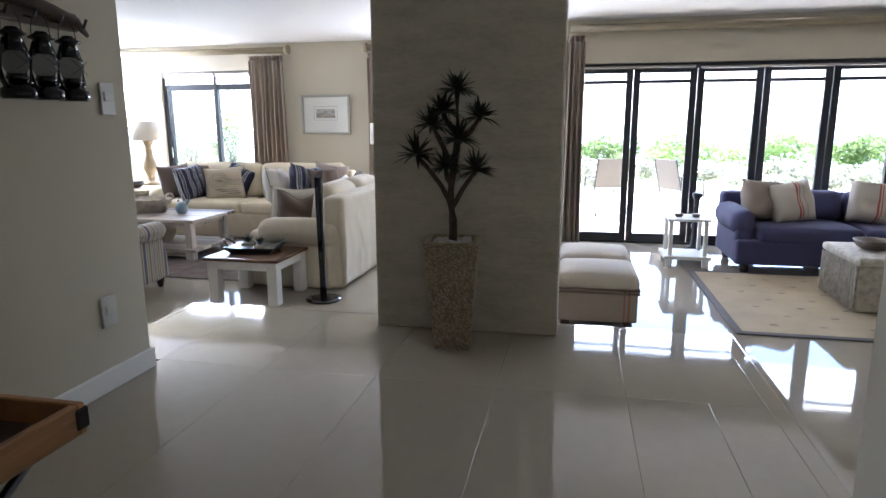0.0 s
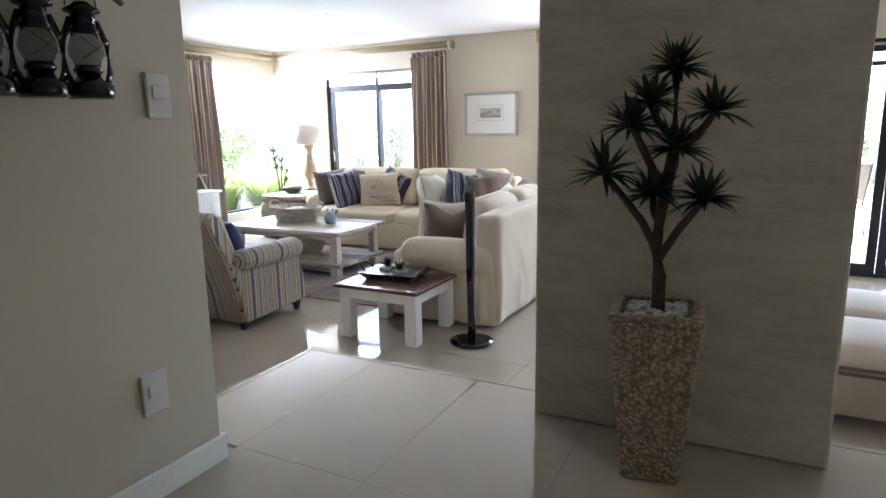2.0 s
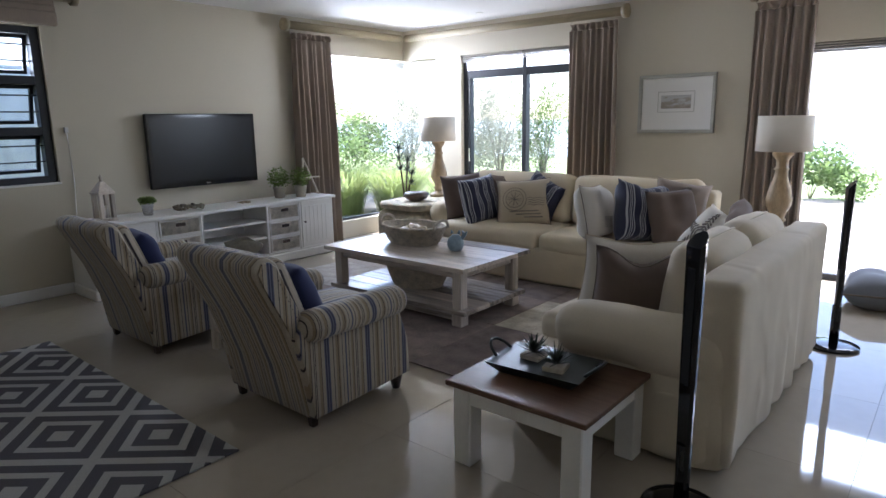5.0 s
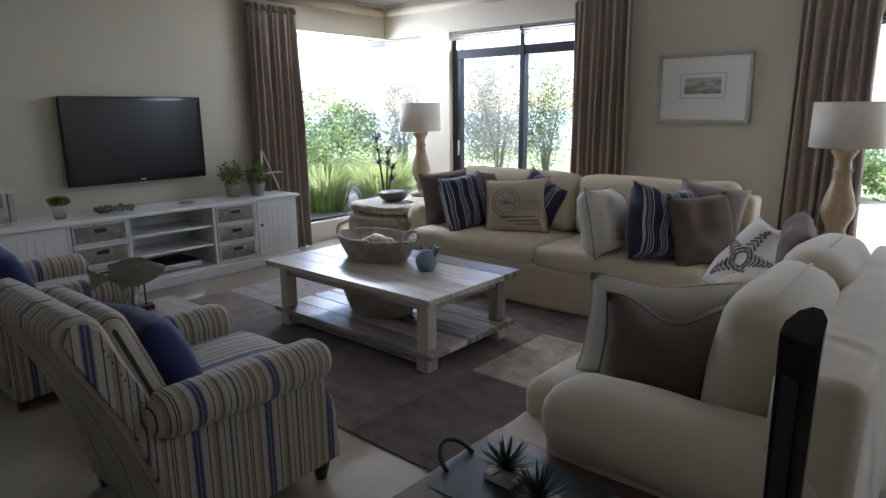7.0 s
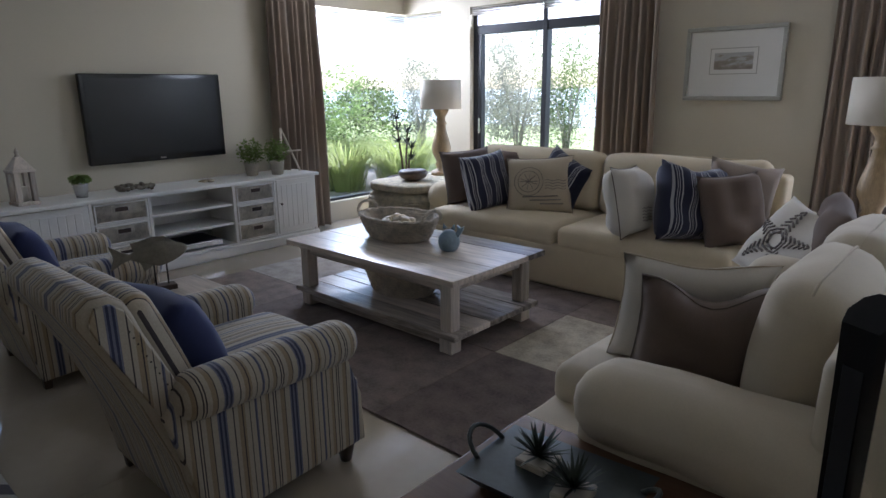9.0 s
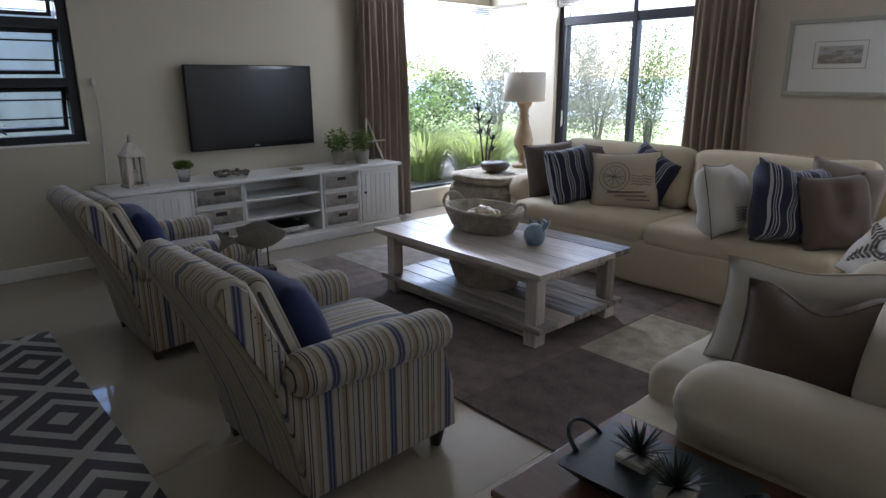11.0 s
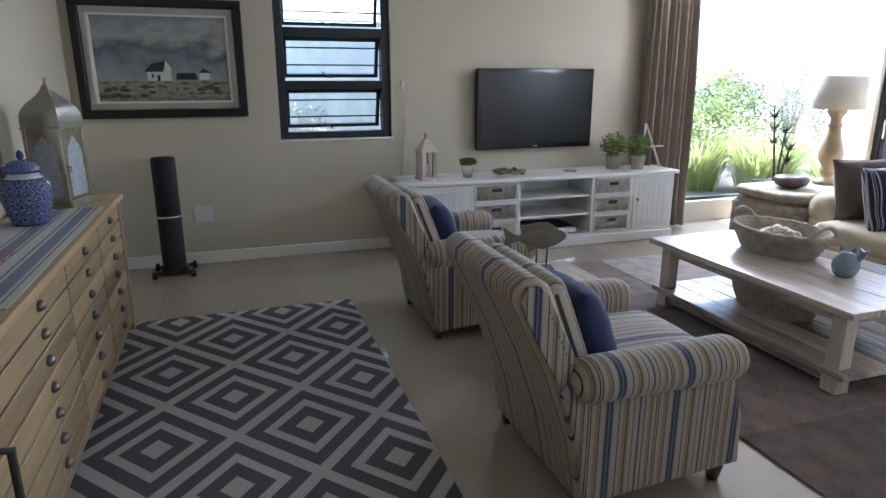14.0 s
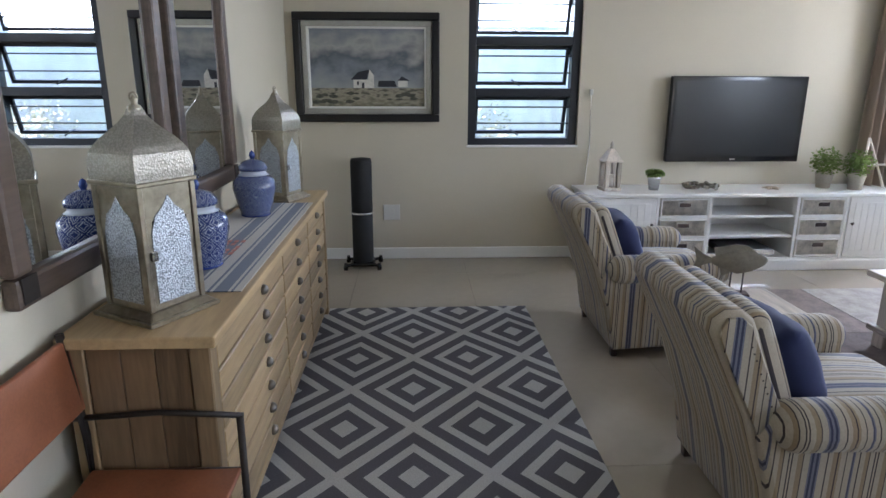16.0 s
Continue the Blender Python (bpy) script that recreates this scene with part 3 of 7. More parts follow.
# sliding door
w = window("window_2", "dark aluminium sliding glass door beside the sofa")
for p in ((-5.42, -5.36, NY + 0.06, NY + 0.14, 0.0, 2.28), (-3.61, -3.55, NY + 0.06, NY + 0.14, 0.0, 2.28), (-5.36, -3.61, NY + 0.06, NY + 0.14, 2.23, 2.28), (-5.36, -3.61, NY + 0.06, NY + 0.14, 2.0, 2.09),
          (-5.36, -3.61, NY + 0.06, NY + 0.14, 0.0, 0.06), (-4.525, -4.47, NY + 0.055, NY + 0.145, 0.06, 2.23), (-5.355, -5.31, NY + 0.065, NY + 0.135, 0.06, 2.0)):
    bar(w, *p)
for a, b in ((-5.31, -4.525), (-4.47, -3.61)):
    pane(w, a, b, NY + 0.095, NY + 0.103, 0.06, 2.0)
    pane(w, a, b, NY + 0.095, NY + 0.103, 2.09, 2.23)
part("handle", span(-5.335, -5.32, NY + 0.035, NY + 0.065, 0.95, 1.12), "chrome", w)
blind(w, -5.40, -4.50, NY + 0.03, 2.275)
blind(w, -4.47, -3.56, NY + 0.03, 2.275)
# garden door
w = window("window_3", "wide glass garden door with a dark frame")
for p in ((-1.55, -1.49, NY + 0.06, NY + 0.14, 0.0, 2.10), (0.39, 0.45, NY + 0.06, NY + 0.14, 0.0, 2.10), (-1.49, 0.39, NY + 0.06, NY + 0.14, 2.03, 2.10), (-1.49, 0.39, NY + 0.06, NY + 0.14, 0.0, 0.05), (-0.28, -0.22, NY + 0.06, NY + 0.14, 0.05, 2.03)):
    bar(w, *p)
for a, b in ((-1.49, -0.28), (-0.22, 0.39)):
    pane(w, a, b, NY + 0.095, NY + 0.103, 0.05, 2.03)
blind(w, -1.52, 0.42, NY + 0.03, 2.095)
# folding doors
w = window("window_4", "dark aluminium folding glass doors opening to the patio")
bar(w, 1.0, 5.28, FY + 0.06, FY + 0.14, 2.09, 2.16)
bar(w, 1.0, 5.28, FY + 0.06, FY + 0.14, 0.0, 0.03)
edges = [0.96, 1.68, 2.40, 3.12, 3.84, 4.56, 5.28]
for a, b in zip(edges, edges[1:]):
    leaf = part("door_leaf", join(span(a + 0.004, a + 0.080, FY + 0.07, FY + 0.13, 0.03, 2.09), span(b - 0.080, b - 0.004, FY + 0.07, FY + 0.13, 0.03, 2.09),
                                  span(a + 0.080, b - 0.080, FY + 0.07, FY + 0.13, 0.03, 0.12), span(a + 0.080, b - 0.080, FY + 0.07, FY + 0.13, 2.05, 2.09), span(a + 0.080, b - 0.080, FY + 0.07, FY + 0.13, 1.93, 1.97)), "alu", w)
    for z0, z1 in ((0.12, 1.93), (1.97, 2.05)):
        pane(leaf, a + 0.080, b - 0.080, FY + 0.096, FY + 0.104, z0, z1)
part("blind_rail", span(1.05, 2.36, FY - 0.03, FY + 0.03, 2.10, 2.125), "blind", w)
part("blind_rail", span(2.42, 5.2, FY - 0.03, FY + 0.03, 2.085, 2.11), "blind", w)
# louvred window beside the painting
w = window("window_5", "dark aluminium window with open top-hung sashes and burglar bars")
for p in ((WX - 0.14, WX - 0.04, 4.85, 4.92, 1.0, 2.30), (WX - 0.14, WX - 0.04, 5.73, 5.80, 1.0, 2.30), (WX - 0.14, WX - 0.04, 4.92, 5.73, 1.0, 1.06), (WX - 0.14, WX - 0.04, 4.92, 5.73, 2.24, 2.30),
          (WX - 0.14, WX - 0.04, 4.92, 5.73, 1.41, 1.48), (WX - 0.14, WX - 0.04, 4.92, 5.73, 1.83, 1.90)):
    bar(w, *p)
for z0, z1 in ((1.06, 1.41), (1.48, 1.83), (1.90, 2.24)):
    sash = part("sash", join(*[box_bm(0.03, sy, sz, (0, cy, cz), 0.003) for sy, sz, cy, cz in ((0.81, 0.03, 0, -0.015), (0.81, 0.03, 0, -(z1 - z0) + 0.03), (0.03, z1 - z0 - 0.03, 0.39, -(z1 - z0) / 2), (0.03, z1 - z0 - 0.03, -0.39, -(z1 - z0) / 2))]), "alu", w)
    sash.matrix_basis = pose(WX - 0.13, 5.325, z1, 0, 16, 0)
    pn = part("pane", box_bm(0.006, 0.75, z1 - z0 - 0.06, (0, 0, -(z1 - z0) / 2), 0), "glass", sash)
    pn.visible_shadow = False
    for k in (0.36, 0.75):
        zz = z0 + (z1 - z0) * k
        part("burglar_bar", span(WX - 0.075, WX - 0.06, 4.92, 5.73, zz - 0.006, zz + 0.006, 0.002), "alu", w)
    part("stay", tube_bm([(WX - 0.09, 5.30, z0 + 0.02), (WX - 0.16, 5.24, z0 + 0.07)], 0.007, 6), "alu", w)
setting("trim_window_sill", span(WX - TH + 0.02, WX + 0.012, 4.84, 5.81, 0.985, 1.003, 0.004), "trim", "white painted window sill", "sill")


# ---- curtains and poles ----
def curtain_bm(width, z0, z1, folds, depth=0.045, spread=0.0):
    bm = bmesh.new()
    n, rows = folds * 10, 9
    grid = []
    for side in (0, 1):
        g = []
        for j in range(rows + 1):
            k = j / rows
            z = z1 + (z0 - z1) * k
            flare = 1 + spread * k
            amp = depth * (0.45 + 0.75 * min(1, k * 2.5))
            row = []
            for i in range(n + 1):
                s = i / n
                ph = s * folds * 2 * math.pi
                x = (s - 0.5) * width * flare + 0.008 * math.sin(ph * 0.37 + 3 * k)
                y = amp * (0.72 + 0.42 * noise.noise(Vector((s * folds * 0.9, k * 1.3, width * 9)))) * math.sin(ph + 0.9 * k * noise.noise(Vector((s * folds * 0.6, k * 0.8, 4.0 + width))) + 0.35 * math.sin(3 * k + s * 9)) + 0.012 * math.sin(s * 23 + 2 * k) + (0.006 if side else 0)
                row.append(bm.verts.new((x, y, z)))
            g.append(row)
        grid.append(g)
    for side in (0, 1):
        for j in range(rows):
            for i in range(n):
                q = [grid[side][j][i], grid[side][j][i + 1], grid[side][j + 1][i + 1], grid[side][j + 1][i]]
                f = bm.faces.new(q if side == 0 else list(reversed(q)))
                f.smooth = True
    for i in range(n):
        for j in (0, rows):
            bm.faces.new([grid[0][j][i], grid[1][j][i], grid[1][j][i + 1], grid[0][j][i + 1]])
    for j in range(rows):
        for i in (0, n):
            bm.faces.new([grid[0][j][i], grid[0][j + 1][i], grid[1][j + 1][i], grid[1][j][i]])
    bmesh.ops.recalc_face_normals(bm, faces=list(bm.faces))
    return bm


def curtain(x, y, rz, width, folds, z0=0.02, z1=2.47, spread=0.1):
    c = thing("curtain", "floor-length taupe linen curtain with pinch pleats, drawn open", "curtain", (x, y, 0), rz, "lounge curtains")
    part("drape", curtain_bm(width, z0, z1 - 0.07, folds, 0.05, spread), "curtain", c)
    part("pleat_heading", curtain_bm(width * 0.98, z1 - 0.069, z1, folds, 0.03), "curtain", c)
    return c


curtain(WX + 0.13, 8.55, 90, 0.56, 8)
curtain(-3.53, NY - 0.13, 0, 0.56, 8)
curtain(-1.70, NY - 0.13, 0, 0.50, 7)
curtain(1.0, FY - 0.12, 0, 0.22, 4, 0.02, 2.47)


def pole(name, x0, x1, y, along, caps):
    p = thing(name, "thick limed wooden curtain pole with round end caps", "curtain pole", group="curtain poles")
    z, r = 2.545, 0.045
    a, b = ((x0, y, z), (x1, y, z)) if along == 0 else ((y, x0, z), (y, x1, z))
    part("rod", tube_bm([a, b], r, 16), "pole" if along == 0 else "poley", p)
    for e, o, on in ((a, b, caps[0]), (b, a, caps[1])):
        d = (Vector(e) - Vector(o)).normalized()
        if on:
            part("end_cap", tube_bm([Vector(e), Vector(e) + d * 0.05], 0.068, 18), "pole" if along == 0 else "poley", p)
    for s in ((0.12, 0.88)):
        q = Vector(a).lerp(Vector(b), s)
        e = (WX + 0.0, q.y, q.z) if along == 1 else (q.x, FY if y < FY else NY, q.z)
        part("bracket", tube_bm([q, e], 0.018, 8), "pole", p)
    return p


pole("curtain_pole", 8.22, NY - 0.18, WX + 0.13, 1, (1, 0))
pole("curtain_pole", WX + 0.18, -3.20, NY - 0.13, 0, (0, 1))
pole("curtain_pole", -1.94, 0.70, NY - 0.13, 0, (1, 1))
pole("curtain_pole", 0.92, 5.6, FY - 0.13, 0, (0, 1))
pole("curtain_pole", 4.65, 6.02, WX + 0.13, 1, (1, 1))
rb = thing("roman_blind", "folded taupe roman blind above the barred window", "blind")
for i in range(3):
    part("fold", soft_bm(0.05, 1.16, 0.12, 0.022, (WX + 0.07 + 0.015 * i, 5.33, 2.46 - 0.05 * i), 3), "curtain", rb)


# ---- soft furniture ----
def pillow_bm(w, h, t, m, seed=0, n=14, chop=0.0):
    """A stuffed cushion: pinched seams, pointed corners, a few dents."""
    bm = bmesh.new()
    grids = []
    for s in (1, -1):
        g = []
        for i in range(n + 1):
            row = []
            for j in range(n + 1):
                u, v = 2 * i / n - 1, 2 * j / n - 1
                k = max(0, (1 - u ** 4)) ** 0.55 * max(0, (1 - v ** 4)) ** 0.55
                pin = 1 - 0.085 * (1 - (abs(u) ** 3) * (abs(v) ** 3)) * max(abs(u), abs(v)) ** 6
                x, z = u * w / 2 * pin, v * h / 2 * pin
                y = s * t * 0.58 * k
                nv = noise.noise(Vector((u * 1.7 + seed * 3.1, v * 1.7, s * 2.0)))
                y += 0.2 * t * nv * k
                if chop:
                    dent = (0.5 + 0.5 * math.cos(math.pi * min(1.0, abs(u) / 0.85))) * max(0.0, (v + 1) / 2) ** 2.2
                    z -= chop * dent
                    y *= 1 - 0.45 * dent
                if s == -1 and (i in (0, n) or j in (0, n)):
                    row.append(grids[0][i][j])
                else:
                    row.append(bm.verts.new((x, y, z)))
            g.append(row)
        grids.append(g)
    for s, g in enumerate(grids):
        for i in range(n):
            for j in range(n):
                q = [g[i][j], g[i + 1][j], g[i + 1][j + 1], g[i][j + 1]]
                f = bm.faces.new(q if s else list(reversed(q)))
                f.smooth = True
    bm.transform(m)
    return bm


def seam_bm(w, h, m, r=0.0038, chop=0.0):
    pts = []
    for k in range(41):
        a = k / 40 * 4
        side, f = int(a) % 4, a - int(a)
        u, v = [(2 * f - 1, -1), (1, 2 * f - 1), (1 - 2 * f, 1), (-1, 1 - 2 * f)][side]
        pin = 1 - 0.085 * (1 - (abs(u) ** 3) * (abs(v) ** 3))
        pts.append(m @ Vector((u * w / 2 * pin, 0, v * h / 2 * pin - chop * (0.5 + 0.5 * math.cos(math.pi * min(1.0, abs(u) / 0.85))) * max(0.0, (v + 1) / 2) ** 2.2)))
    return tube_bm(pts, r, 6)


def cushion(label, mat, at, rz, lean, w=0.48, h=0.48, t=0.17, piping="", roll=0.0, seed=1, chop=0.0):
    c = thing("cushion", label, "cushion", at, rz, "scatter cushions")
    m = pose(0, 0, h / 2, 0, 0, 0)
    c.matrix_basis = pose(*at, 0, 0, rz) @ pose(0, 0, 0, lean, 0, 0) @ pose(0, 0, 0, 0, roll, 0)
    part("cover", pillow_bm(w, h, t, m, seed, 14, chop), mat, c)
    if piping:
        part("piping", seam_bm(w, h, m, 0.0038, chop), piping, c)
    return c


def drape(bm, length, amount=0.016):
    """Loose vertical folds of a slipcover, deeper towards the hem."""
    for v in bm.verts:
        k = max(0.0, min(1.0, (0.75 - v.co.z) / 0.7))
        w = math.sin(v.co.x * 17 + 2.2 * math.sin(v.co.x * 5.1)) + 0.6 * math.sin(v.co.x * 41 + v.co.z * 6)
        u = math.sin(v.co.y * 19 + 1.7 * math.sin(v.co.y * 6.0)) + 0.5 * math.sin(v.co.y * 37)
        d = amount * k * (0.35 + abs(noise.noise(Vector((v.co.x * 1.3, v.co.y * 1.3, 2.0)))) * 2)
        v.co.y += d * w * (0.3 if abs(v.co.x) > length / 2 - 0.04 else 1)
        v.co.x += math.copysign(1, v.co.x) * (d * (0.6 + u) if abs(v.co.x) > length / 2 - 0.08 else 0)
    return bm


def sofa(name, label, length, depth, mat, at, rz, seat=0.44, a=0.27, arm_h=0.62, back_h=0.90, skirted=True, cats="sofa", seats=2, feet="", slab_back=0.80, back_cut=0.04, arm_cut=0.31, push=0.0):
    """Rolled-arm sofa; its front faces -y of its own axes, the middle of its back edge is at y = 0."""
    s = thing(name, label, cats, at, rz)
    inner = length - 2 * a
    base_z = 0.012 if skirted else 0.10
    part("base", drape(soft_bm(length - 0.03, depth - 0.06, 0.34 - base_z, 0.03, (0, -depth / 2 - 0.0, (0.34 + base_z) / 2), 22 if skirted else 5, wobble=0.008 if skirted else 0.004, seed=3), length, 0.012 if skirted else 0), mat, s)
    part("back_frame", drape(soft_bm(length - back_cut, 0.2, slab_back - base_z - 0.02, 0.04, (0, -0.10, (slab_back + base_z) / 2 + 0.01), 24 if skirted else 5, wobble=0.006, seed=5), length, 0.022 if skirted else 0), mat, s)
    for sx in (-1, 1):
        x = sx * (length / 2 - a / 2)
        arm = part("arm", join(soft_bm(a - 0.03, depth - arm_cut, arm_h - 0.1 - base_z, 0.04, (x, -(depth - arm_cut) / 2 - 0.03, (arm_h - 0.1 + base_z) / 2), 5, wobble=0.01, seed=sx + 4),
                               soft_bm(a + 0.04, depth - arm_cut + 0.03, 0.26, 0.125, (x + sx * 0.012, -(depth - arm_cut + 0.03) / 2 - 0.03, arm_h - 0.115), 8, wobble=0.014, seed=sx + 8)), mat, s)
    for i in range(seats):
        w = inner / seats
        x = -inner / 2 + w * (i + 0.5)
        part("seat_cushion", soft_bm(w - 0.008, depth - 0.20, 0.17, 0.06, (x, -depth / 2 - 0.075, seat - 0.055), 5, puff=0.025, wobble=0.008, seed=i + 11), mat, s)
        part("back_cushion", soft_bm(w - 0.02, 0.22, back_h - seat - 0.03, 0.085, (x, -0.27 - push, (back_h + seat) / 2 + 0.01), 5, m=pose(0, 0, 0, -9, 0, 0), puff=0.045, wobble=0.016, seed=i + 21), mat, s)
        hb = back_h - seat - 0.03
        part("seam", tube_bm([Matrix.Translation((x, -0.27 - push, (back_h + seat) / 2 + 0.01)) @ pose(0, 0, 0, -9, 0, 0) @ Vector((u * (w / 2 - 0.014), 0.0, hb / 2 + 0.002 - 0.085 * abs(u) ** 14)) for u in [q / 12 - 1 for q in range(25)]], 0.005, 6), mat, s)
    if feet:
        for sx in (-1, 1):
            for y in (-0.10, -depth + 0.12):
                part("foot", lathe_bm([(0.03, 0), (0.045, 0.05), (0.035, 0.10)], 12, (sx * (length / 2 - 0.12), y, 0)), feet, s)
    return s


sofa("sofa", "cream slipcovered two-seat sofa with rolled arms under the window", 3.0, 1.03, "sofa", (-3.24, 9.53, 0), 0, back_h=0.95, slab_back=0.85, back_cut=0.42)
sofa("sofa", "cream slipcovered sofa with rolled arms seen from behind", 1.90, 1.10, "sofawhite", (-0.93, 7.22, 0), -90, back_h=0.93, slab_back=0.84, push=0.045)

cushion("plain taupe linen scatter cushion", "taupecush", (-4.33, 8.93, 0.46), 62, -14, 0.46, 0.48, 0.2, "piping", roll=-4, seed=2)
cushion("navy and white ticking stripe scatter cushion", "navystripe", (-4.00, 8.80, 0.46), 74, -14, 0.44, 0.48, 0.17, roll=-6, seed=3)
cushion("plain taupe linen scatter cushion leaning on the sofa back", "taupecush", (-4.02, 9.14, 0.46), 8, -12, 0.46, 0.48, seed=4)
cushion("navy and white ticking stripe scatter cushion behind a linen one", "navystripe", (-3.66, 9.12, 0.47), -10, -8, 0.44, 0.48, roll=24, seed=4)
pr = cushion("natural linen cushion with a faded round postmark print", "linen", (-3.60, 8.88, 0.46), 24, -20, 0.54, 0.47, 0.13, "piping", roll=-4, seed=5)
wh = cushion("white linen cushion with a faded print and dark piping", "whitecush", (-2.69, 8.66, 0.455), 92, -14, 0.40, 0.48, 0.22, "piping", roll=4, seed=6)
cushion("navy and white ticking stripe scatter cushion", "navystripe", (-2.34, 8.70, 0.455), 58, -14, 0.48, 0.52, 0.27, roll=10, seed=7, chop=0.03)
cushion("plain greige linen scatter cushion", "taupecush", (-2.06, 8.76, 0.455), 52, -16, 0.42, 0.47, 0.2, "piping", roll=-3, seed=8)
cushion("plain greige linen scatter cushion by the sofa arm", "greigecush", (-2.20, 9.06, 0.46), 30, -8, 0.46, 0.50, 0.16, roll=10, seed=9)
cushion("plain taupe linen cushion against the sofa arm", "taupecush", (-1.52, 8.20, 0.56), -70, -14, 0.40, 0.36, 0.14, roll=12, seed=19)
# cushions on the second sofa
cushion("plain brown linen cushion with a piped edge and dented middle", "taupecush", (-1.56, 6.74, 0.45), -150, -14, 0.46, 0.42, 0.20, "piping", roll=-4, seed=11, chop=0.085)
cushion("large white cushion with a cream border and welted edge", "whitecush", (-1.68, 6.90, 0.45), -146, -14, 0.52, 0.44, 0.14, "linen", roll=-4, seed=10, chop=0.02)
fern = cushion("white cushion printed with a grey chevron starfish", "whitecush", (-1.74, 8.10, 0.45), -30, -34, 0.50, 0.46, 0.15, roll=16, seed=12)
cushion("plain greige linen cushion on the sofa", "greigecush", (-1.40, 7.70, 0.46), -86, -18, 0.44, 0.40, 0.16, seed=13)


def on_pillow(bm, w, h, t, seed, base):
    """Lays a print onto the swelling face of a cushion."""
    for q in bm.verts:
        u, v = max(-0.98, min(0.98, 2 * q.co.x / w)), max(-0.98, min(0.98, 2 * (q.co.z - h / 2) / h))
        k = (1 - u ** 4) ** 0.55 * (1 - v ** 4) ** 0.55
        nv = noise.noise(Vector((u * 1.7 + seed * 3.1, v * 1.7, -2.0)))
        q.co.y = -t * 0.58 * k + 0.2 * t * nv * k + max(-0.003, min(0.003, q.co.y - base)) - 0.0015
    return bm


def ring_bm(r, w, seg=28, y=0.0, c=(0, 0)):
    """A thin printed ring, laid on a cushion's face."""
    pts = [(c[0] + r * math.cos(2 * math.pi * k / seg), y, c[1] + r * math.sin(2 * math.pi * k / seg)) for k in range(seg + 1)]
    return tube_bm(pts, w, 4)


mk = []
for r in (0.085, 0.115):
    mk.append(ring_bm(r, 0.0028, c=(-0.07, 0.25), y=-0.082))
for k in range(5):
    a = k * 0.7
    mk.append(tube_bm([(-0.07 - 0.07 * math.cos(a), -0.084, 0.25 - 0.07 * math.sin(a)), (-0.07 + 0.07 * math.cos(a), -0.084, 0.25 + 0.07 * math.sin(a))], 0.0025, 4))
for k in range(4):
    mk.append(tube_bm([(0.06 + 0.02 * i, -0.078 + 0.0009 * i * i * 0.5, 0.19 + 0.022 * k + 0.006 * math.sin(i * 1.6)) for i in range(9)], 0.0026, 4))
for k, (a, b) in enumerate(((-0.12, 0.16), (-0.06, 0.18), (0.02, 0.2))):
    mk.append(tube_bm([(a, -0.076, 0.13 - 0.03 * k), (b, -0.072, 0.13 - 0.03 * k)], 0.005, 4))
part("postmark_print", on_pillow(join(*mk), 0.56, 0.44, 0.15, 5, -0.078), "print", pr, "faded grey postmark print")
mk = []
for k in range(5):
    a = radians(90 + 72 * k)
    d, e = Vector((math.cos(a), 0, math.sin(a))), Vector((-math.sin(a), 0, math.cos(a)))
    for q in range(1, 8):
        tip = Vector((-0.04, -0.082, 0.22)) + d * (0.025 * q + 0.02)
        half = 0.052 - 0.0055 * q
        for sd in (-1, 1):
            mk.append(tube_bm([tip, tip - d * 0.022 + e * half * sd], 0.0062, 4))
part("starfish_print", on_pillow(join(*mk), 0.50, 0.46, 0.15, 12, -0.082), "print", fern, "grey chevron starfish print")
mk = [tube_bm([(-0.08 + 0.02 * i, -0.08, 0.10 + 0.02 * k + 0.006 * math.sin(i * 1.7)) for i in range(9)], 0.0026, 4) for k in range(5)]
part("wave_print", on_pillow(join(*mk), 0.44, 0.47, 0.22, 6, -0.08), "print", wh, "faded grey wave print")


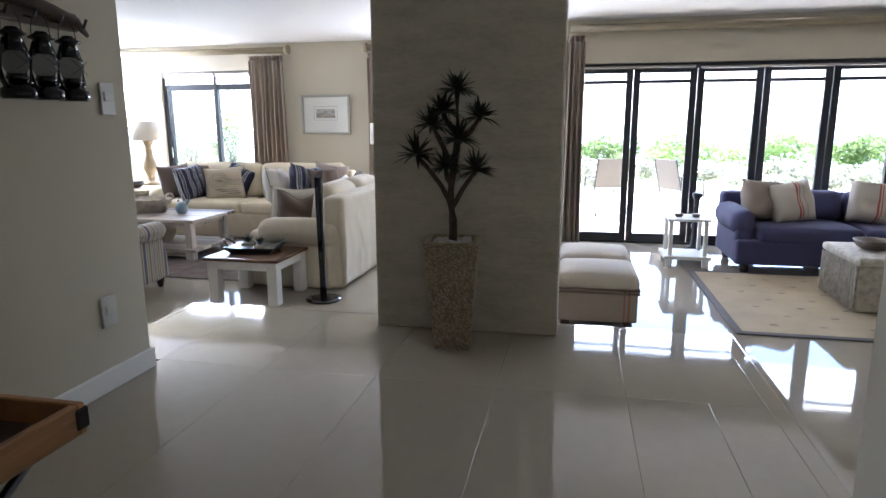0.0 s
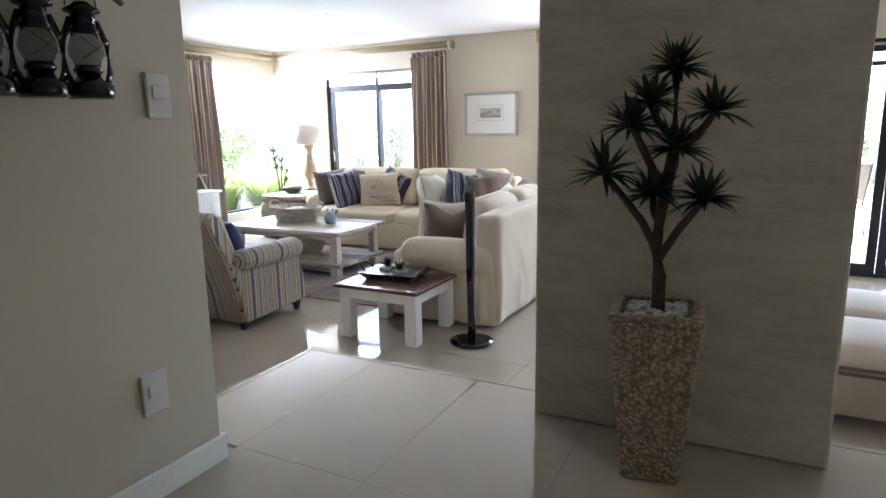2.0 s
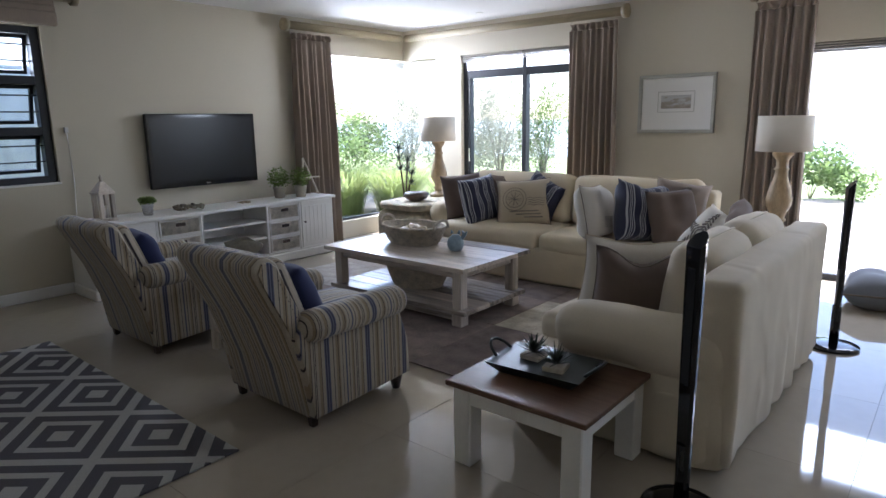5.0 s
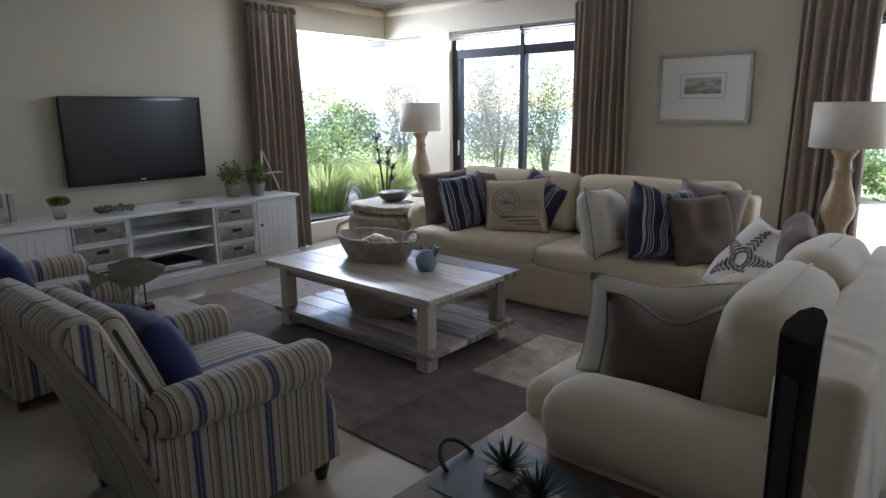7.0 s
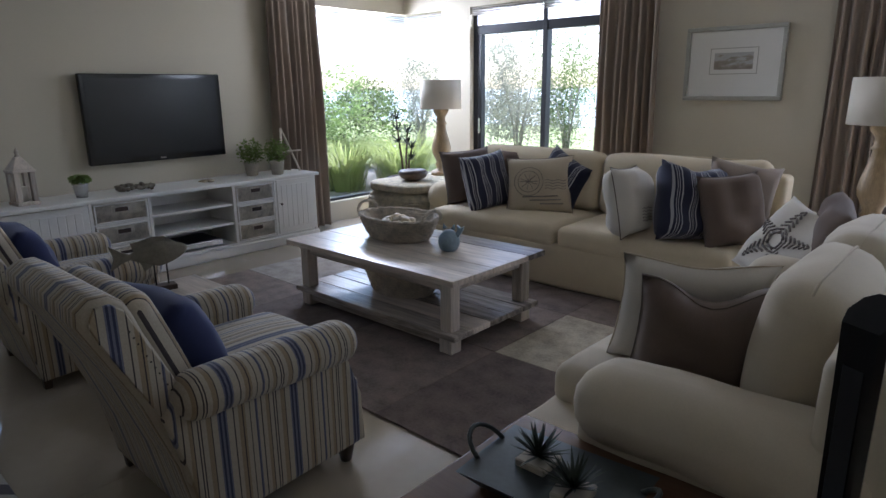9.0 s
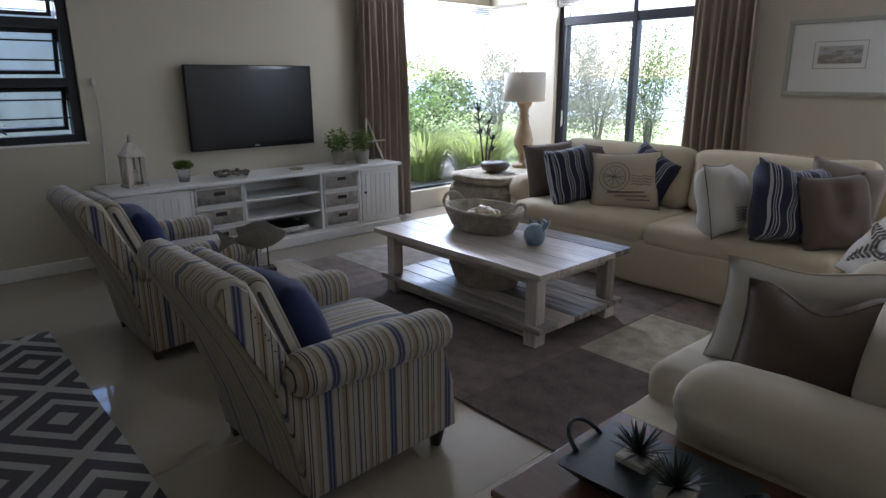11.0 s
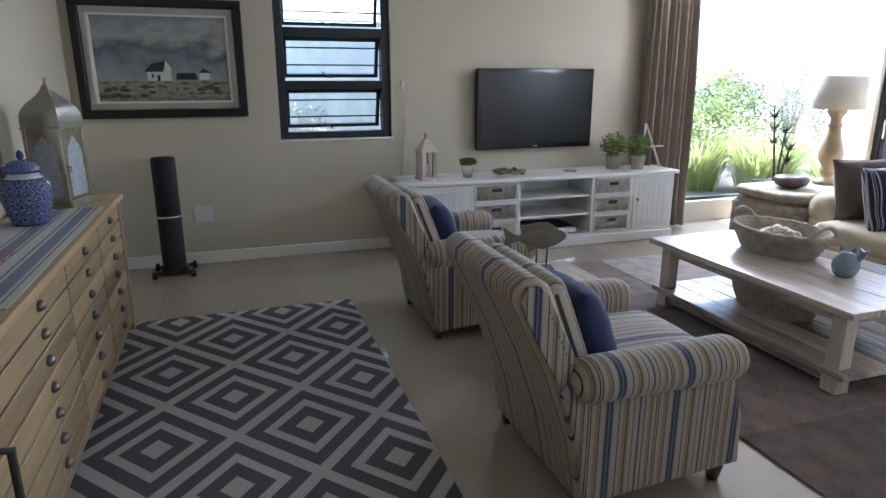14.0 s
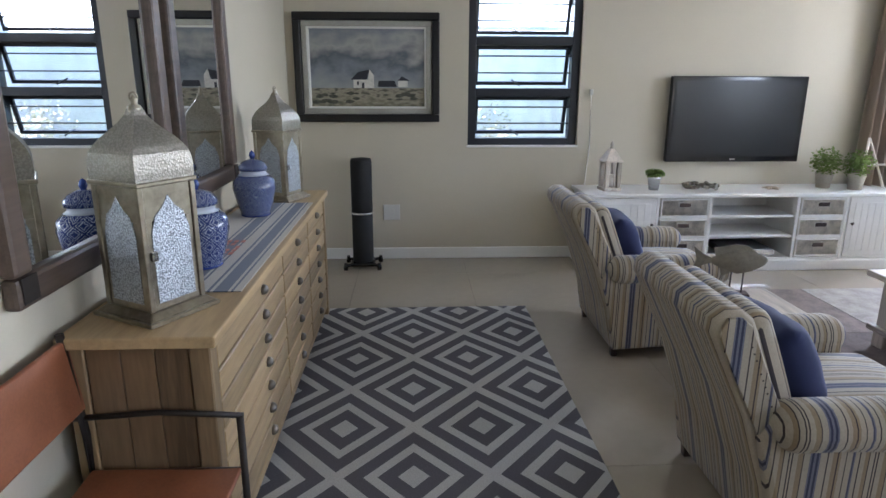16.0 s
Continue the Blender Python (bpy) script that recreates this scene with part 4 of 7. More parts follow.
# ---- armchairs ----
def armchair(at):
    """Striped club chair; it faces +y."""
    c = thing("armchair", "blue and cream ticking-striped armchair with rolled arms and dark wood feet", "armchair", at, 0, "pair of striped armchairs")
    back = [(0.005, 0.055), (-0.045, 0.30), (-0.13, 0.55), (-0.232, 0.76), (-0.266, 0.83), (-0.262, 0.873), (-0.225, 0.902), (-0.175, 0.902), (-0.135, 0.873), (-0.115, 0.83), (-0.095, 0.77), (0.0, 0.55), (0.05, 0.40), (0.06, 0.055)]
    part("backrest", prism_bm(back, -0.335, 0.335, 0.028, 3), "chairx", c)
    ear = [(0.0, 0.47), (-0.085, 0.50), (-0.220, 0.775), (-0.243, 0.835), (-0.222, 0.88), (-0.180, 0.882), (-0.145, 0.855), (-0.085, 0.72), (0.02, 0.50)]
    for s in (-1, 1):
        a, b = sorted((s * 0.334, s * 0.345))
        part("ear_panel", prism_bm(ear, a, b, 0.004, 1), "chairy", c)
        a, b = sorted((s * 0.338, s * 0.349))
        nail = part("nail_trim", join(*[box_bm(0.004, 0.006, 0.006, (s * 0.346, -0.045 - 0.0095 * k, 0.575 + 0.0215 * k), 0.002) for k in range(11)]), "iron", c)
        tagged(nail, kind="stuff")
    part("back_cushion", soft_bm(0.55, 0.11, 0.44, 0.06, (0, -0.02, 0.66), 5, m=pose(0, 0, 0, 21, 0, 0), puff=0.02, seed=4), "chairx", c)
    part("seat_base", soft_bm(0.70, 0.64, 0.29, 0.03, (0, 0.36, 0.215), 5), "chairx", c)
    part("seat_cushion", soft_bm(0.53, 0.62, 0.16, 0.06, (0, 0.375, 0.42), 5, puff=0.03, wobble=0.005, seed=6), "chairx", c)
    side = [(0.005, 0.06), (-0.035, 0.30), (-0.085, 0.49), (-0.05, 0.55), (0.55, 0.56), (0.60, 0.52), (0.605, 0.47), (0.63, 0.40), (0.665, 0.30), (0.675, 0.095)]
    for s in (-1, 1):
        a, b = sorted((s * 0.265, s * 0.375))
        part("arm", prism_bm(side, a, b, 0.02, 2), "chairy", c)
        part("arm_roll", soft_bm(0.175, 0.70, 0.155, 0.076, (s * 0.35, 0.295, 0.535), 6, wobble=0.004, seed=s + 5), "chairy", c)
        part("front_foot", lathe_bm([(0.022, 0), (0.036, 0.06), (0.042, 0.11)], 12, (s * 0.31, 0.62, 0)), "darkwood", c)
        part("rear_foot", taper_bm(0.035, 0.035, 0.05, 0.05, 0.11, (s * 0.31, 0.03, 0)), "darkwood", c)
    return c


chair = armchair((-2.985, 5.50, 0))
copy_thing(chair, pose(-4.605, 5.50, 0))
cushion("navy cotton cushion on a striped armchair", "navycush", (-2.93, 5.68, 0.47), 180, -24, 0.42, 0.36, 0.15, seed=14)
cushion("navy cotton cushion on a striped armchair", "navycush", (-4.55, 5.68, 0.47), 180, -24, 0.42, 0.36, 0.15, seed=15)

# ---- coffee table ----
t = thing("coffee_table", "whitewashed plank coffee table with a lower shelf on the patchwork rug", "coffee table")
X0, X1, Y0, Y1 = -4.43, -2.93, 7.07, 7.94
for k in range(5):
    y = Y0 + (Y1 - Y0) * k / 5
    part("plank", span(X0, X1, y + 0.0006, y + (Y1 - Y0) / 5 - 0.0006, 0.43, 0.465 - 0.0012 * (k % 2), 0.0025), "whitewash", t)
    ys = Y0 + 0.03 + (Y1 - Y0 - 0.06) * k / 5
    part("shelf_plank", span(X0 + 0.03, X1 - 0.02, ys + 0.002, ys + (Y1 - Y0 - 0.06) / 5 - 0.002, 0.105, 0.14, 0.004), "whitewash", t)
for x in (X0 + 0.11, X1 - 0.11):
    for y in (Y0 + 0.10, Y1 - 0.10):
        part("leg", span(x - 0.04, x + 0.04, y - 0.04, y + 0.04, 0.14, 0.43, 0.005), "whitewashz", t)
        part("foot", span(x - 0.045, x + 0.045, y - 0.045, y + 0.045, 0.012, 0.105, 0.005), "whitewashz", t)
for y in (Y0 + 0.08, Y1 - 0.10):
    part("apron", span(X0 + 0.15, X1 - 0.15, y, y + 0.022, 0.365, 0.43), "whitewash", t)
    part("shelf_rail", span(X0 + 0.16, X1 - 0.16, y - 0.01, y + 0.025, 0.05, 0.105), "whitewash", t)
for x in (X0 + 0.09, X1 - 0.11):
    part("apron", span(x, x + 0.022, Y0 + 0.14, Y1 - 0.14, 0.365, 0.43), "whitewash", t)


def basket(at, rx, ry, h, label, handles=True):
    b = thing("wicker_basket", label, "basket", at)
    bm = lathe_bm([(0.68, 0), (0.84, 0.35), (0.95, 0.8), (0.98, 1.0), (0.94, 1.0), (0.86, 0.6), (0.66, 0.08), (0, 0.06)], 36)
    for v in bm.verts:
        v.co = Vector((v.co.x * rx, v.co.y * ry, v.co.z * h))
    part("bowl", bm, "wicker", b)
    rows = int(h / 0.0145)
    for k in range(rows):
        u = (k + 0.6) / rows
        f = 0.70 + 0.30 * u ** 0.7
        pts = []
        for i in range(97):
            g = f + 0.022 * math.sin(i * math.pi / 2 + k * math.pi)
            pts.append((rx * g * math.cos(2 * math.pi * i / 96), ry * g * math.sin(2 * math.pi * i / 96), u * h))
        part("woven_band", tube_bm(pts, 0.0068, 5), "wicker", b)
    rim = [(rx * 1.0 * math.cos(2 * math.pi * i / 72), ry * 1.0 * math.sin(2 * math.pi * i / 72), h + 0.004 * math.sin(i * 2.1)) for i in range(73)]
    part("rim", tube_bm(rim, 0.0125, 6), "wicker", b)
    if handles:
        for s in (-1, 1):
            part("handle", tube_bm([(s * rx * (0.98 + 0.05 * math.sin(math.pi * i / 8)), 0.09 * math.cos(math.pi * i / 8), h + 0.07 * math.sin(math.pi * i / 8)) for i in range(9)], 0.012, 6), "wicker", b)
    return b


basket((-3.88, 7.60, 0.465), 0.31, 0.21, 0.15, "oval greywashed wicker basket filled with pale shells on the coffee table")
basket((-3.75, 7.5, 0.14), 0.30, 0.22, 0.20, "deep greywashed wicker basket on the table's lower shelf", False)
random.seed(4)
M["shell"] = plain("cream_shell", (0.62, 0.50, 0.31), 0.4, amount=0.3, scale=22, bump=0.1)
for k in range(14):
    a = random.uniform(0, 6.28)
    d = random.uniform(0, 0.6)
    sh = thing("seashell", "pale cream spiral seashell heaped in the basket", "shell", (-3.88 + 0.26 * d * math.cos(a), 7.60 + 0.17 * d * math.sin(a), 0.575 + 0.02 * random.random()), random.uniform(0, 360), "basket of shells")
    part("shell_body", lathe_bm([(0.0, -0.055), (0.02, -0.03), (0.036, 0), (0.03, 0.02), (0.024, 0.022), (0.018, 0.04), (0.012, 0.042), (0.0, 0.065)], 12, m=pose(0, 0, 0, random.uniform(50, 110), random.uniform(-40, 40), 0)), "shell" if k % 3 else "linen", sh)
bd = thing("bird_ornament", "small blue-grey glazed owl ornament on the coffee table", "ornament", (-3.38, 7.55, 0.465), 20)
part("body", lathe_bm([(0.042, 0), (0.058, 0.018), (0.068, 0.05), (0.066, 0.08), (0.052, 0.105), (0.036, 0.12), (0.03, 0.128), (0, 0.13)], 24), "blueglaze", bd)
part("tail", flat_bm([(0.035, 0.095), (0.06, 0.135), (0.055, 0.165), (0.075, 0.150), (0.10, 0.160), (0.088, 0.125), (0.06, 0.085)], -0.010, 0.010), "blueglaze", bd)
for s in (-1, 1):
    part("ear", lathe_bm([(0.016, 0), (0.008, 0.02), (0, 0.035)], 8, m=pose(s * 0.027, 0, 0.138, 0, s * 16, 0)), "blueglaze", bd)

# ---- side table with tray ----
t = thing("side_table", "low square side table, white legs and brown wooden top", "side table")
part("tabletop", span(-1.945, -1.275, 5.685, 6.31, 0.365, 0.39, 0.006, 2), "brown", t)
part("apron", join(span(-1.915, -1.305, 5.715, 5.74, 0.29, 0.364), span(-1.915, -1.305, 6.255, 6.28, 0.29, 0.364), span(-1.915, -1.89, 5.741, 6.254, 0.29, 0.364), span(-1.33, -1.305, 5.741, 6.254, 0.29, 0.364)), "white", t)
for x in (-1.875, -1.345):
    for y in (5.755, 6.24):
        part("leg", span(x - 0.045, x + 0.045, y - 0.045, y + 0.045, 0, 0.363, 0.006), "white", t)
tr = thing("tray", "grey-green metal tray with curled handles on the side table", "tray", (-1.645, 6.02, 0.391), 4)
bm = taper_bm(0.33, 0.20, 0.42, 0.275, 0.045, bevel=0)
bmesh.ops.delete(bm, geom=[f for f in bm.faces if f.calc_center_median().z > 0.049], context="FACES")
bmesh.ops.solidify(bm, geom=list(bm.faces), thickness=-0.006)
part("dish", bm, "slate", tr)
for s in (-1, 1):
    part("handle", tube_bm([(s * (0.21 + 0.06 * math.sin(math.pi * i / 10)), 0.065 * math.cos(math.pi * i / 10), 0.05 + 0.05 * math.sin(math.pi * i / 10)) for i in range(11)], 0.007, 8), "slate", tr)


def rosette_bm(n, length, width, seed, droop=0.5, up=0.5, c=(0, 0, 0)):
    """A tuft of narrow pointed leaves."""
    rnd = random.Random(seed)
    bm = bmesh.new()
    for k in range(n):
        a = 2.399 * k + rnd.uniform(-0.2, 0.2)
        lift = up + (1 - up) * (k / n) * 1.1 - 0.25 * rnd.random()
        l = length * rnd.uniform(0.75, 1.1)
        side = Vector((-math.sin(a), math.cos(a), 0))
        prev = None
        for i in range(5):
            s = i / 4
            p = Vector(c) + Vector((math.cos(a), math.sin(a), 0)) * l * s * math.cos(lift * 1.2) + Vector((0, 0, l * s * math.sin(lift * 1.2) - droop * l * s * s * (1 - lift)))
            wd = width * (0.55 + 0.9 * s * (1 - s) * 2) * (1 - s ** 3)
            row = [bm.verts.new(p - side * wd / 2), bm.verts.new(p + Vector((0, 0, -wd * 0.25))), bm.verts.new(p + side * wd / 2)]
            if prev:
                for q in (0, 1):
                    f = bm.faces.new((prev[q], prev[q + 1], row[q + 1], row[q]))
                    f.smooth = True
            prev = row
    return bm


for k, (x, y) in enumerate(((-1.71, 6.03), (-1.565, 5.97))):
    p = thing("succulent_pot", "spiky dark succulent in a small square pale pot on the tray", "potted plant", (x, y, 0.398), 10 * k, "succulents on the tray")
    part("pot", taper_bm(0.085, 0.085, 0.095, 0.095, 0.065), "terracotta", p)
    part("leaves", rosette_bm(46, 0.10, 0.011, 30 + k, 0.1, 0.35, (0, 0, 0.066)), "leafdark", p)


# ---- loudspeakers ----
def slim_speaker(at, rz):
    s = thing("floor_speaker", "tall slim black column loudspeaker on a round base", "loudspeaker", at, rz, "slim floor speakers")
    part("base", lathe_bm([(0.145, 0), (0.15, 0.006), (0.148, 0.016), (0.10, 0.022), (0.03, 0.03)], 36), "black", s)
    part("neck", tube_bm([(0, 0, 0.02), (0, 0, 0.28)], 0.028, 12), "black", s)
    bm = bmesh.new()
    prof = [(-0.040, 0.024), (-0.047, 0.004), (-0.034, -0.018), (-0.012, -0.03), (0.012, -0.03), (0.034, -0.018), (0.047, 0.004), (0.040, 0.024)]
    rows = []
    for z, dz, k in ((0.10, 0, 0.60), (0.5, 0, 0.74), (1.02, 1, 0.88)):
        rows.append([bm.verts.new((x * k, y * k, z + dz * (0.04 - 1.0 * y))) for x, y in prof])
    for a, b in zip(rows, rows[1:]):
        for i in range(len(prof)):
            j = (i + 1) % len(prof)
            bm.faces.new((a[i], a[j], b[j], b[i]))
    bm.faces.new(list(reversed(rows[0])))
    bm.faces.new(rows[-1])
    part("column", bm, "black", s)
    part("grille", span(-0.020, 0.020, 0.0205, 0.0225, 0.52, 0.96, 0.001), "blackmat", s)
    return s


sp = slim_speaker((-1.015, 5.98, 0), 150)
copy_thing(sp, pose(-0.86, 8.33, 0, 0, 0, 110))
s = thing("tower_speaker", "round black tower loudspeaker with a silver band on a footed stand", "loudspeaker", (-6.18, 3.95, 0), -90)
part("lower_cabinet", lathe_bm([(0.082, 0.05), (0.088, 0.06), (0.088, 0.455), (0.08, 0.46)], 28), "blackmat", s)
part("upper_cabinet", lathe_bm([(0.08, 0.475), (0.088, 0.48), (0.088, 0.90), (0.08, 0.92), (0.0, 0.925)], 28), "blackmat", s)
part("band", lathe_bm([(0.086, 0.458), (0.091, 0.461), (0.091, 0.474), (0.086, 0.477)], 28), "chrome", s)
part("base", box_bm(0.2, 0.2, 0.03, (0, 0, 0.035), 0.008), "black", s)
for x in (-1, 1):
    for y in (-1, 1):
        part("foot", join(tube_bm([(x * 0.06, y * 0.06, 0.035), (x * 0.14, y * 0.12, 0.035)], 0.014, 8), lathe_bm([(0.018, 0), (0.02, 0.02), (0.012, 0.06)], 10, (x * 0.14, y * 0.12, 0))), "black", s)

# ---- television wall ----
tv = thing("television", "wall-mounted flat black television, switched off", "television")
TX = -6.335
part("housing", span(TX - 0.05, TX, 6.565, 7.745, 0.865, 1.585, 0.008, 2), "black", tv)
part("screen", span(TX, TX + 0.004, 6.60, 7.71, 0.915, 1.55, 0.001), "screen", tv)
part("badge", span(TX + 0.001, TX + 0.004, 7.13, 7.18, 0.882, 0.895, 0.0), "chrome", tv)
part("wall_bracket", span(WX, TX - 0.052, 6.95, 7.35, 1.05, 1.4, 0.004), "black", tv)

cab = thing("tv_cabinet", "long white painted media cabinet with tongue-and-groove doors and wicker drawers", "media cabinet")
CX0, CX1, CY0, CY1, CZ = WX + 0.02, -5.93, 5.80, 8.44, 0.66
part("top", span(CX0, CX1 + 0.03, CY0 - 0.03, CY1 + 0.03, CZ - 0.03, CZ, 0.006, 2), "white", cab)
part("plinth", span(CX0, CX1 + 0.02, CY0 - 0.015, CY1 + 0.015, 0, 0.09, 0.008), "white", cab)
part("back_panel", span(CX0, CX0 + 0.015, CY0, CY1, 0.09, CZ - 0.03, 0), "white", cab)
part("bottom_board", span(CX0 + 0.016, CX1 - 0.002, CY0 + 0.03, CY1 - 0.03, 0.091, 0.11, 0), "white", cab)
ys = [5.80, 6.38, 6.82, 7.56, 7.98, 8.44]
for y in ys:
    yy = min(max(y, CY0 + 0.0125), CY1 - 0.0125)
    part("upright", span(CX0 + 0.016, CX1, yy - 0.0125, yy + 0.0125, 0.091, CZ - 0.031, 0.002), "white", cab)
for z in (0.29, 0.46):
    part("shelf", span(CX0 + 0.016, CX1 - 0.02, 6.834, 7.546, z - 0.01, z + 0.01, 0.002), "white", cab)
for y0, y1, hy in ((5.80, 6.38, 6.33), (7.98, 8.44, 8.03)):
    d = part("cabinet_door", span(CX1 - 0.018, CX1 + 0.004, y0 + 0.016, y1 - 0.016, 0.115, CZ - 0.036, 0.003), "white", cab)
    n = int((y1 - y0 - 0.12) / 0.055)
    for k in range(n):
        a = y0 + 0.06 + (y1 - y0 - 0.12) * k / n
        part("panel_board", span(CX1 + 0.0045, CX1 + 0.009, a + 0.002, a + (y1 - y0 - 0.12) / n - 0.002, 0.165, CZ - 0.085, 0.002), "white", d)
    part("knob", lathe_bm([(0.006, 0), (0.006, 0.015), (0.014, 0.022), (0.0, 0.03)], 12, m=pose(CX1 + 0.004, hy, 0.40, 0, 90, 0)), "pewter", d)
for y0, y1 in ((6.38, 6.82), (7.56, 7.98)):
    for k in range(3):
        z0 = 0.118 + k * 0.172
        d = part("wicker_drawer", soft_bm(0.40, y1 - y0 - 0.036, 0.155, 0.01, (CX1 - 0.20, (y0 + y1) / 2, z0 + 0.0775), 3), "wickerw", cab)
        canes = [tube_bm([(CX1 - 0.001, y0 + 0.045 + 0.0165 * q, z0 + 0.016), (CX1 - 0.001, y0 + 0.045 + 0.0165 * q, z0 + 0.139)], 0.0068, 5) for q in range(int((y1 - y0 - 0.085) / 0.0165) + 1)]
        part("woven_front", join(*canes), "wickerw", d)
        part("handle_rim", span(CX1 + 0.002, CX1 + 0.009, (y0 + y1) / 2 - 0.065, (y0 + y1) / 2 + 0.065, z0 + 0.074, z0 + 0.129, 0.004), "wickerw", d)
        part("handle_slot", span(CX1 + 0.004, CX1 + 0.011, (y0 + y1) / 2 - 0.048, (y0 + y1) / 2 + 0.048, z0 + 0.085, z0 + 0.118, 0.002), "darkwood", d)
        part("drawer_rim", join(span(CX1 - 0.002, CX1 + 0.006, y0 + 0.02, y1 - 0.02, z0 + 0.14, z0 + 0.155), span(CX1 - 0.002, CX1 + 0.006, y0 + 0.02, y1 - 0.02, z0, z0 + 0.014),
                                span(CX1 - 0.002, CX1 + 0.006, y0 + 0.02, y0 + 0.034, z0 + 0.015, z0 + 0.139), span(CX1 - 0.002, CX1 + 0.006, y1 - 0.034, y1 - 0.02, z0 + 0.015, z0 + 0.139)), "white", d)
        part("rail", span(CX0 + 0.02, CX1 + 0.001, y0 + 0.0135, y1 - 0.0135, z0 + 0.157, z0 + 0.169, 0.001), "white", cab)
dv = thing("disc_player", "flat silver-grey disc player on the cabinet's bottom shelf", "disc player")
part("case", span(CX0 + 0.08, CX1 - 0.03, 7.0, 7.42, 0.125, 0.175, 0.004), "alu", dv)
part("front", span(CX1 - 0.029, CX1 - 0.022, 7.0, 7.42, 0.127, 0.173, 0.002), "chrome", dv)
for y in (7.03, 7.39):
    part("foot", lathe_bm([(0.012, 0.11), (0.012, 0.126)], 8, (CX1 - 0.08, y, 0)), "black", dv)

ln = thing("wooden_lantern", "small greywashed wooden candle lantern on the cabinet", "lantern", (-6.12, 6.02, CZ), 8)
part("base", box_bm(0.15, 0.15, 0.025, (0, 0, 0.0125), 0.003), "greywood", ln)
for x in (-1, 1):
    for y in (-1, 1):
        part("post", box_bm(0.034, 0.034, 0.21, (x * 0.052, y * 0.052, 0.13), 0.003), "greywood", ln)
part("roof_plate", box_bm(0.15, 0.15, 0.02, (0, 0, 0.245), 0.003), "greywood", ln)
part("roof", taper_bm(0.14, 0.14, 0.035, 0.035, 0.09, (0, 0, 0.255)), "greywood", ln)
part("finial", lathe_bm([(0.018, 0.345), (0.01, 0.36), (0.016, 0.375), (0, 0.41)], 10), "greywood", ln)
part("candle", tube_bm([(0, 0, 0.025), (0, 0, 0.13)], 0.03, 14), "whitecush", ln)


def leafy_bm(n, r, h, leaf, seed, c=(0, 0, 0), flat=0.8):
    """A loose clump of small leaves."""
    rnd = random.Random(seed)
    bm = bmesh.new()
    for k in range(n):
        a, u = rnd.uniform(0, 6.283), rnd.random() ** 0.45
        t = rnd.uniform(-1, 1)
        rr = r * u * math.sqrt(max(0.02, 1 - t * t * flat))
        p = Vector(c) + Vector((rr * math.cos(a), rr * math.sin(a), h * (0.5 + 0.5 * t * u) + 0.1 * h * rnd.uniform(-1, 1)))
        q = Euler((rnd.uniform(-1.2, 1.2), rnd.uniform(-1.2, 1.2), rnd.uniform(0, 6.28))).to_matrix()
        s = leaf * rnd.uniform(0.6, 1.3)
        vs = [bm.verts.new(p + q @ Vector(o) * s) for o in ((0, -0.5, 0), (0.32, 0, 0.08), (0, 0.6, 0), (-0.32, 0, 0.08))]
        bm.faces.new(vs)
    return bm


def herb(at, r, h, potr, poth, label, seed, mat="terracotta"):
    p = thing("potted_herb", label, "potted plant", at)
    part("pot", lathe_bm([(potr * 0.75, 0), (potr * 0.95, poth * 0.8), (potr, poth * 0.82), (potr, poth), (potr * 0.86, poth), (potr * 0.8, poth * 0.8), (0, poth * 0.8)], 20), mat, p)
    part("foliage", leafy_bm(620, r, h, 0.026, seed, (0, 0, poth * 0.85)), "herb", p)
    return p


herb((-6.20, 7.92, CZ), 0.125, 0.22, 0.07, 0.13, "bushy green herb in a pale stone pot on the cabinet", 40)
herb((-6.08, 8.12, CZ), 0.125, 0.22, 0.07, 0.13, "bushy green herb in a pale stone pot on the cabinet", 41)
herb((-6.12, 6.40, CZ), 0.075, 0.07, 0.055, 0.12, "low green plant in a ribbed silver pot on the cabinet", 42, "chrome")
wr = thing("wreath", "small driftwood and shell wreath lying on the cabinet", "wreath", (-6.12, 6.80, CZ + 0.022))
rnd = random.Random(5)
for k in range(26):
    a = 2 * math.pi * k / 26
    part("driftwood_piece", soft_bm(0.055, 0.03, 0.028, 0.012, (0, 0, 0), 2, m=pose(0.10 * math.cos(a), 0.13 * math.sin(a), rnd.uniform(0, 0.022), rnd.uniform(-30, 30), rnd.uniform(-20, 20), math.degrees(a) + rnd.uniform(20, 120))), "fish", wr)
rm = thing("starfish", "small pale starfish lying on the cabinet top", "ornament", (-6.12, 7.42, CZ + 0.002), 20)
part("body", join(*[tube_bm([(0, 0, 0.01), (0.035 * math.cos(k * 1.2566), 0.035 * math.sin(k * 1.2566), 0.01), (0.075 * math.cos(k * 1.2566), 0.075 * math.sin(k * 1.2566), 0.006)], [0.014, 0.011, 0.003], 8) for k in range(5)]), "linen", rm)
fr = thing("easel", "small driftwood easel leaning behind the herbs", "easel", (-6.20, 8.30, CZ), 0)
part("leg", tube_bm([(0.06, -0.10, 0), (-0.02, -0.02, 0.42)], 0.011, 6), "whitewashz", fr)
part("leg", tube_bm([(0.06, 0.12, 0), (-0.02, -0.02, 0.42)], 0.011, 6), "whitewashz", fr)
part("ledge", box_bm(0.03, 0.24, 0.015, (0.045, 0.03, 0.2), 0.003), "whitewashz", fr)


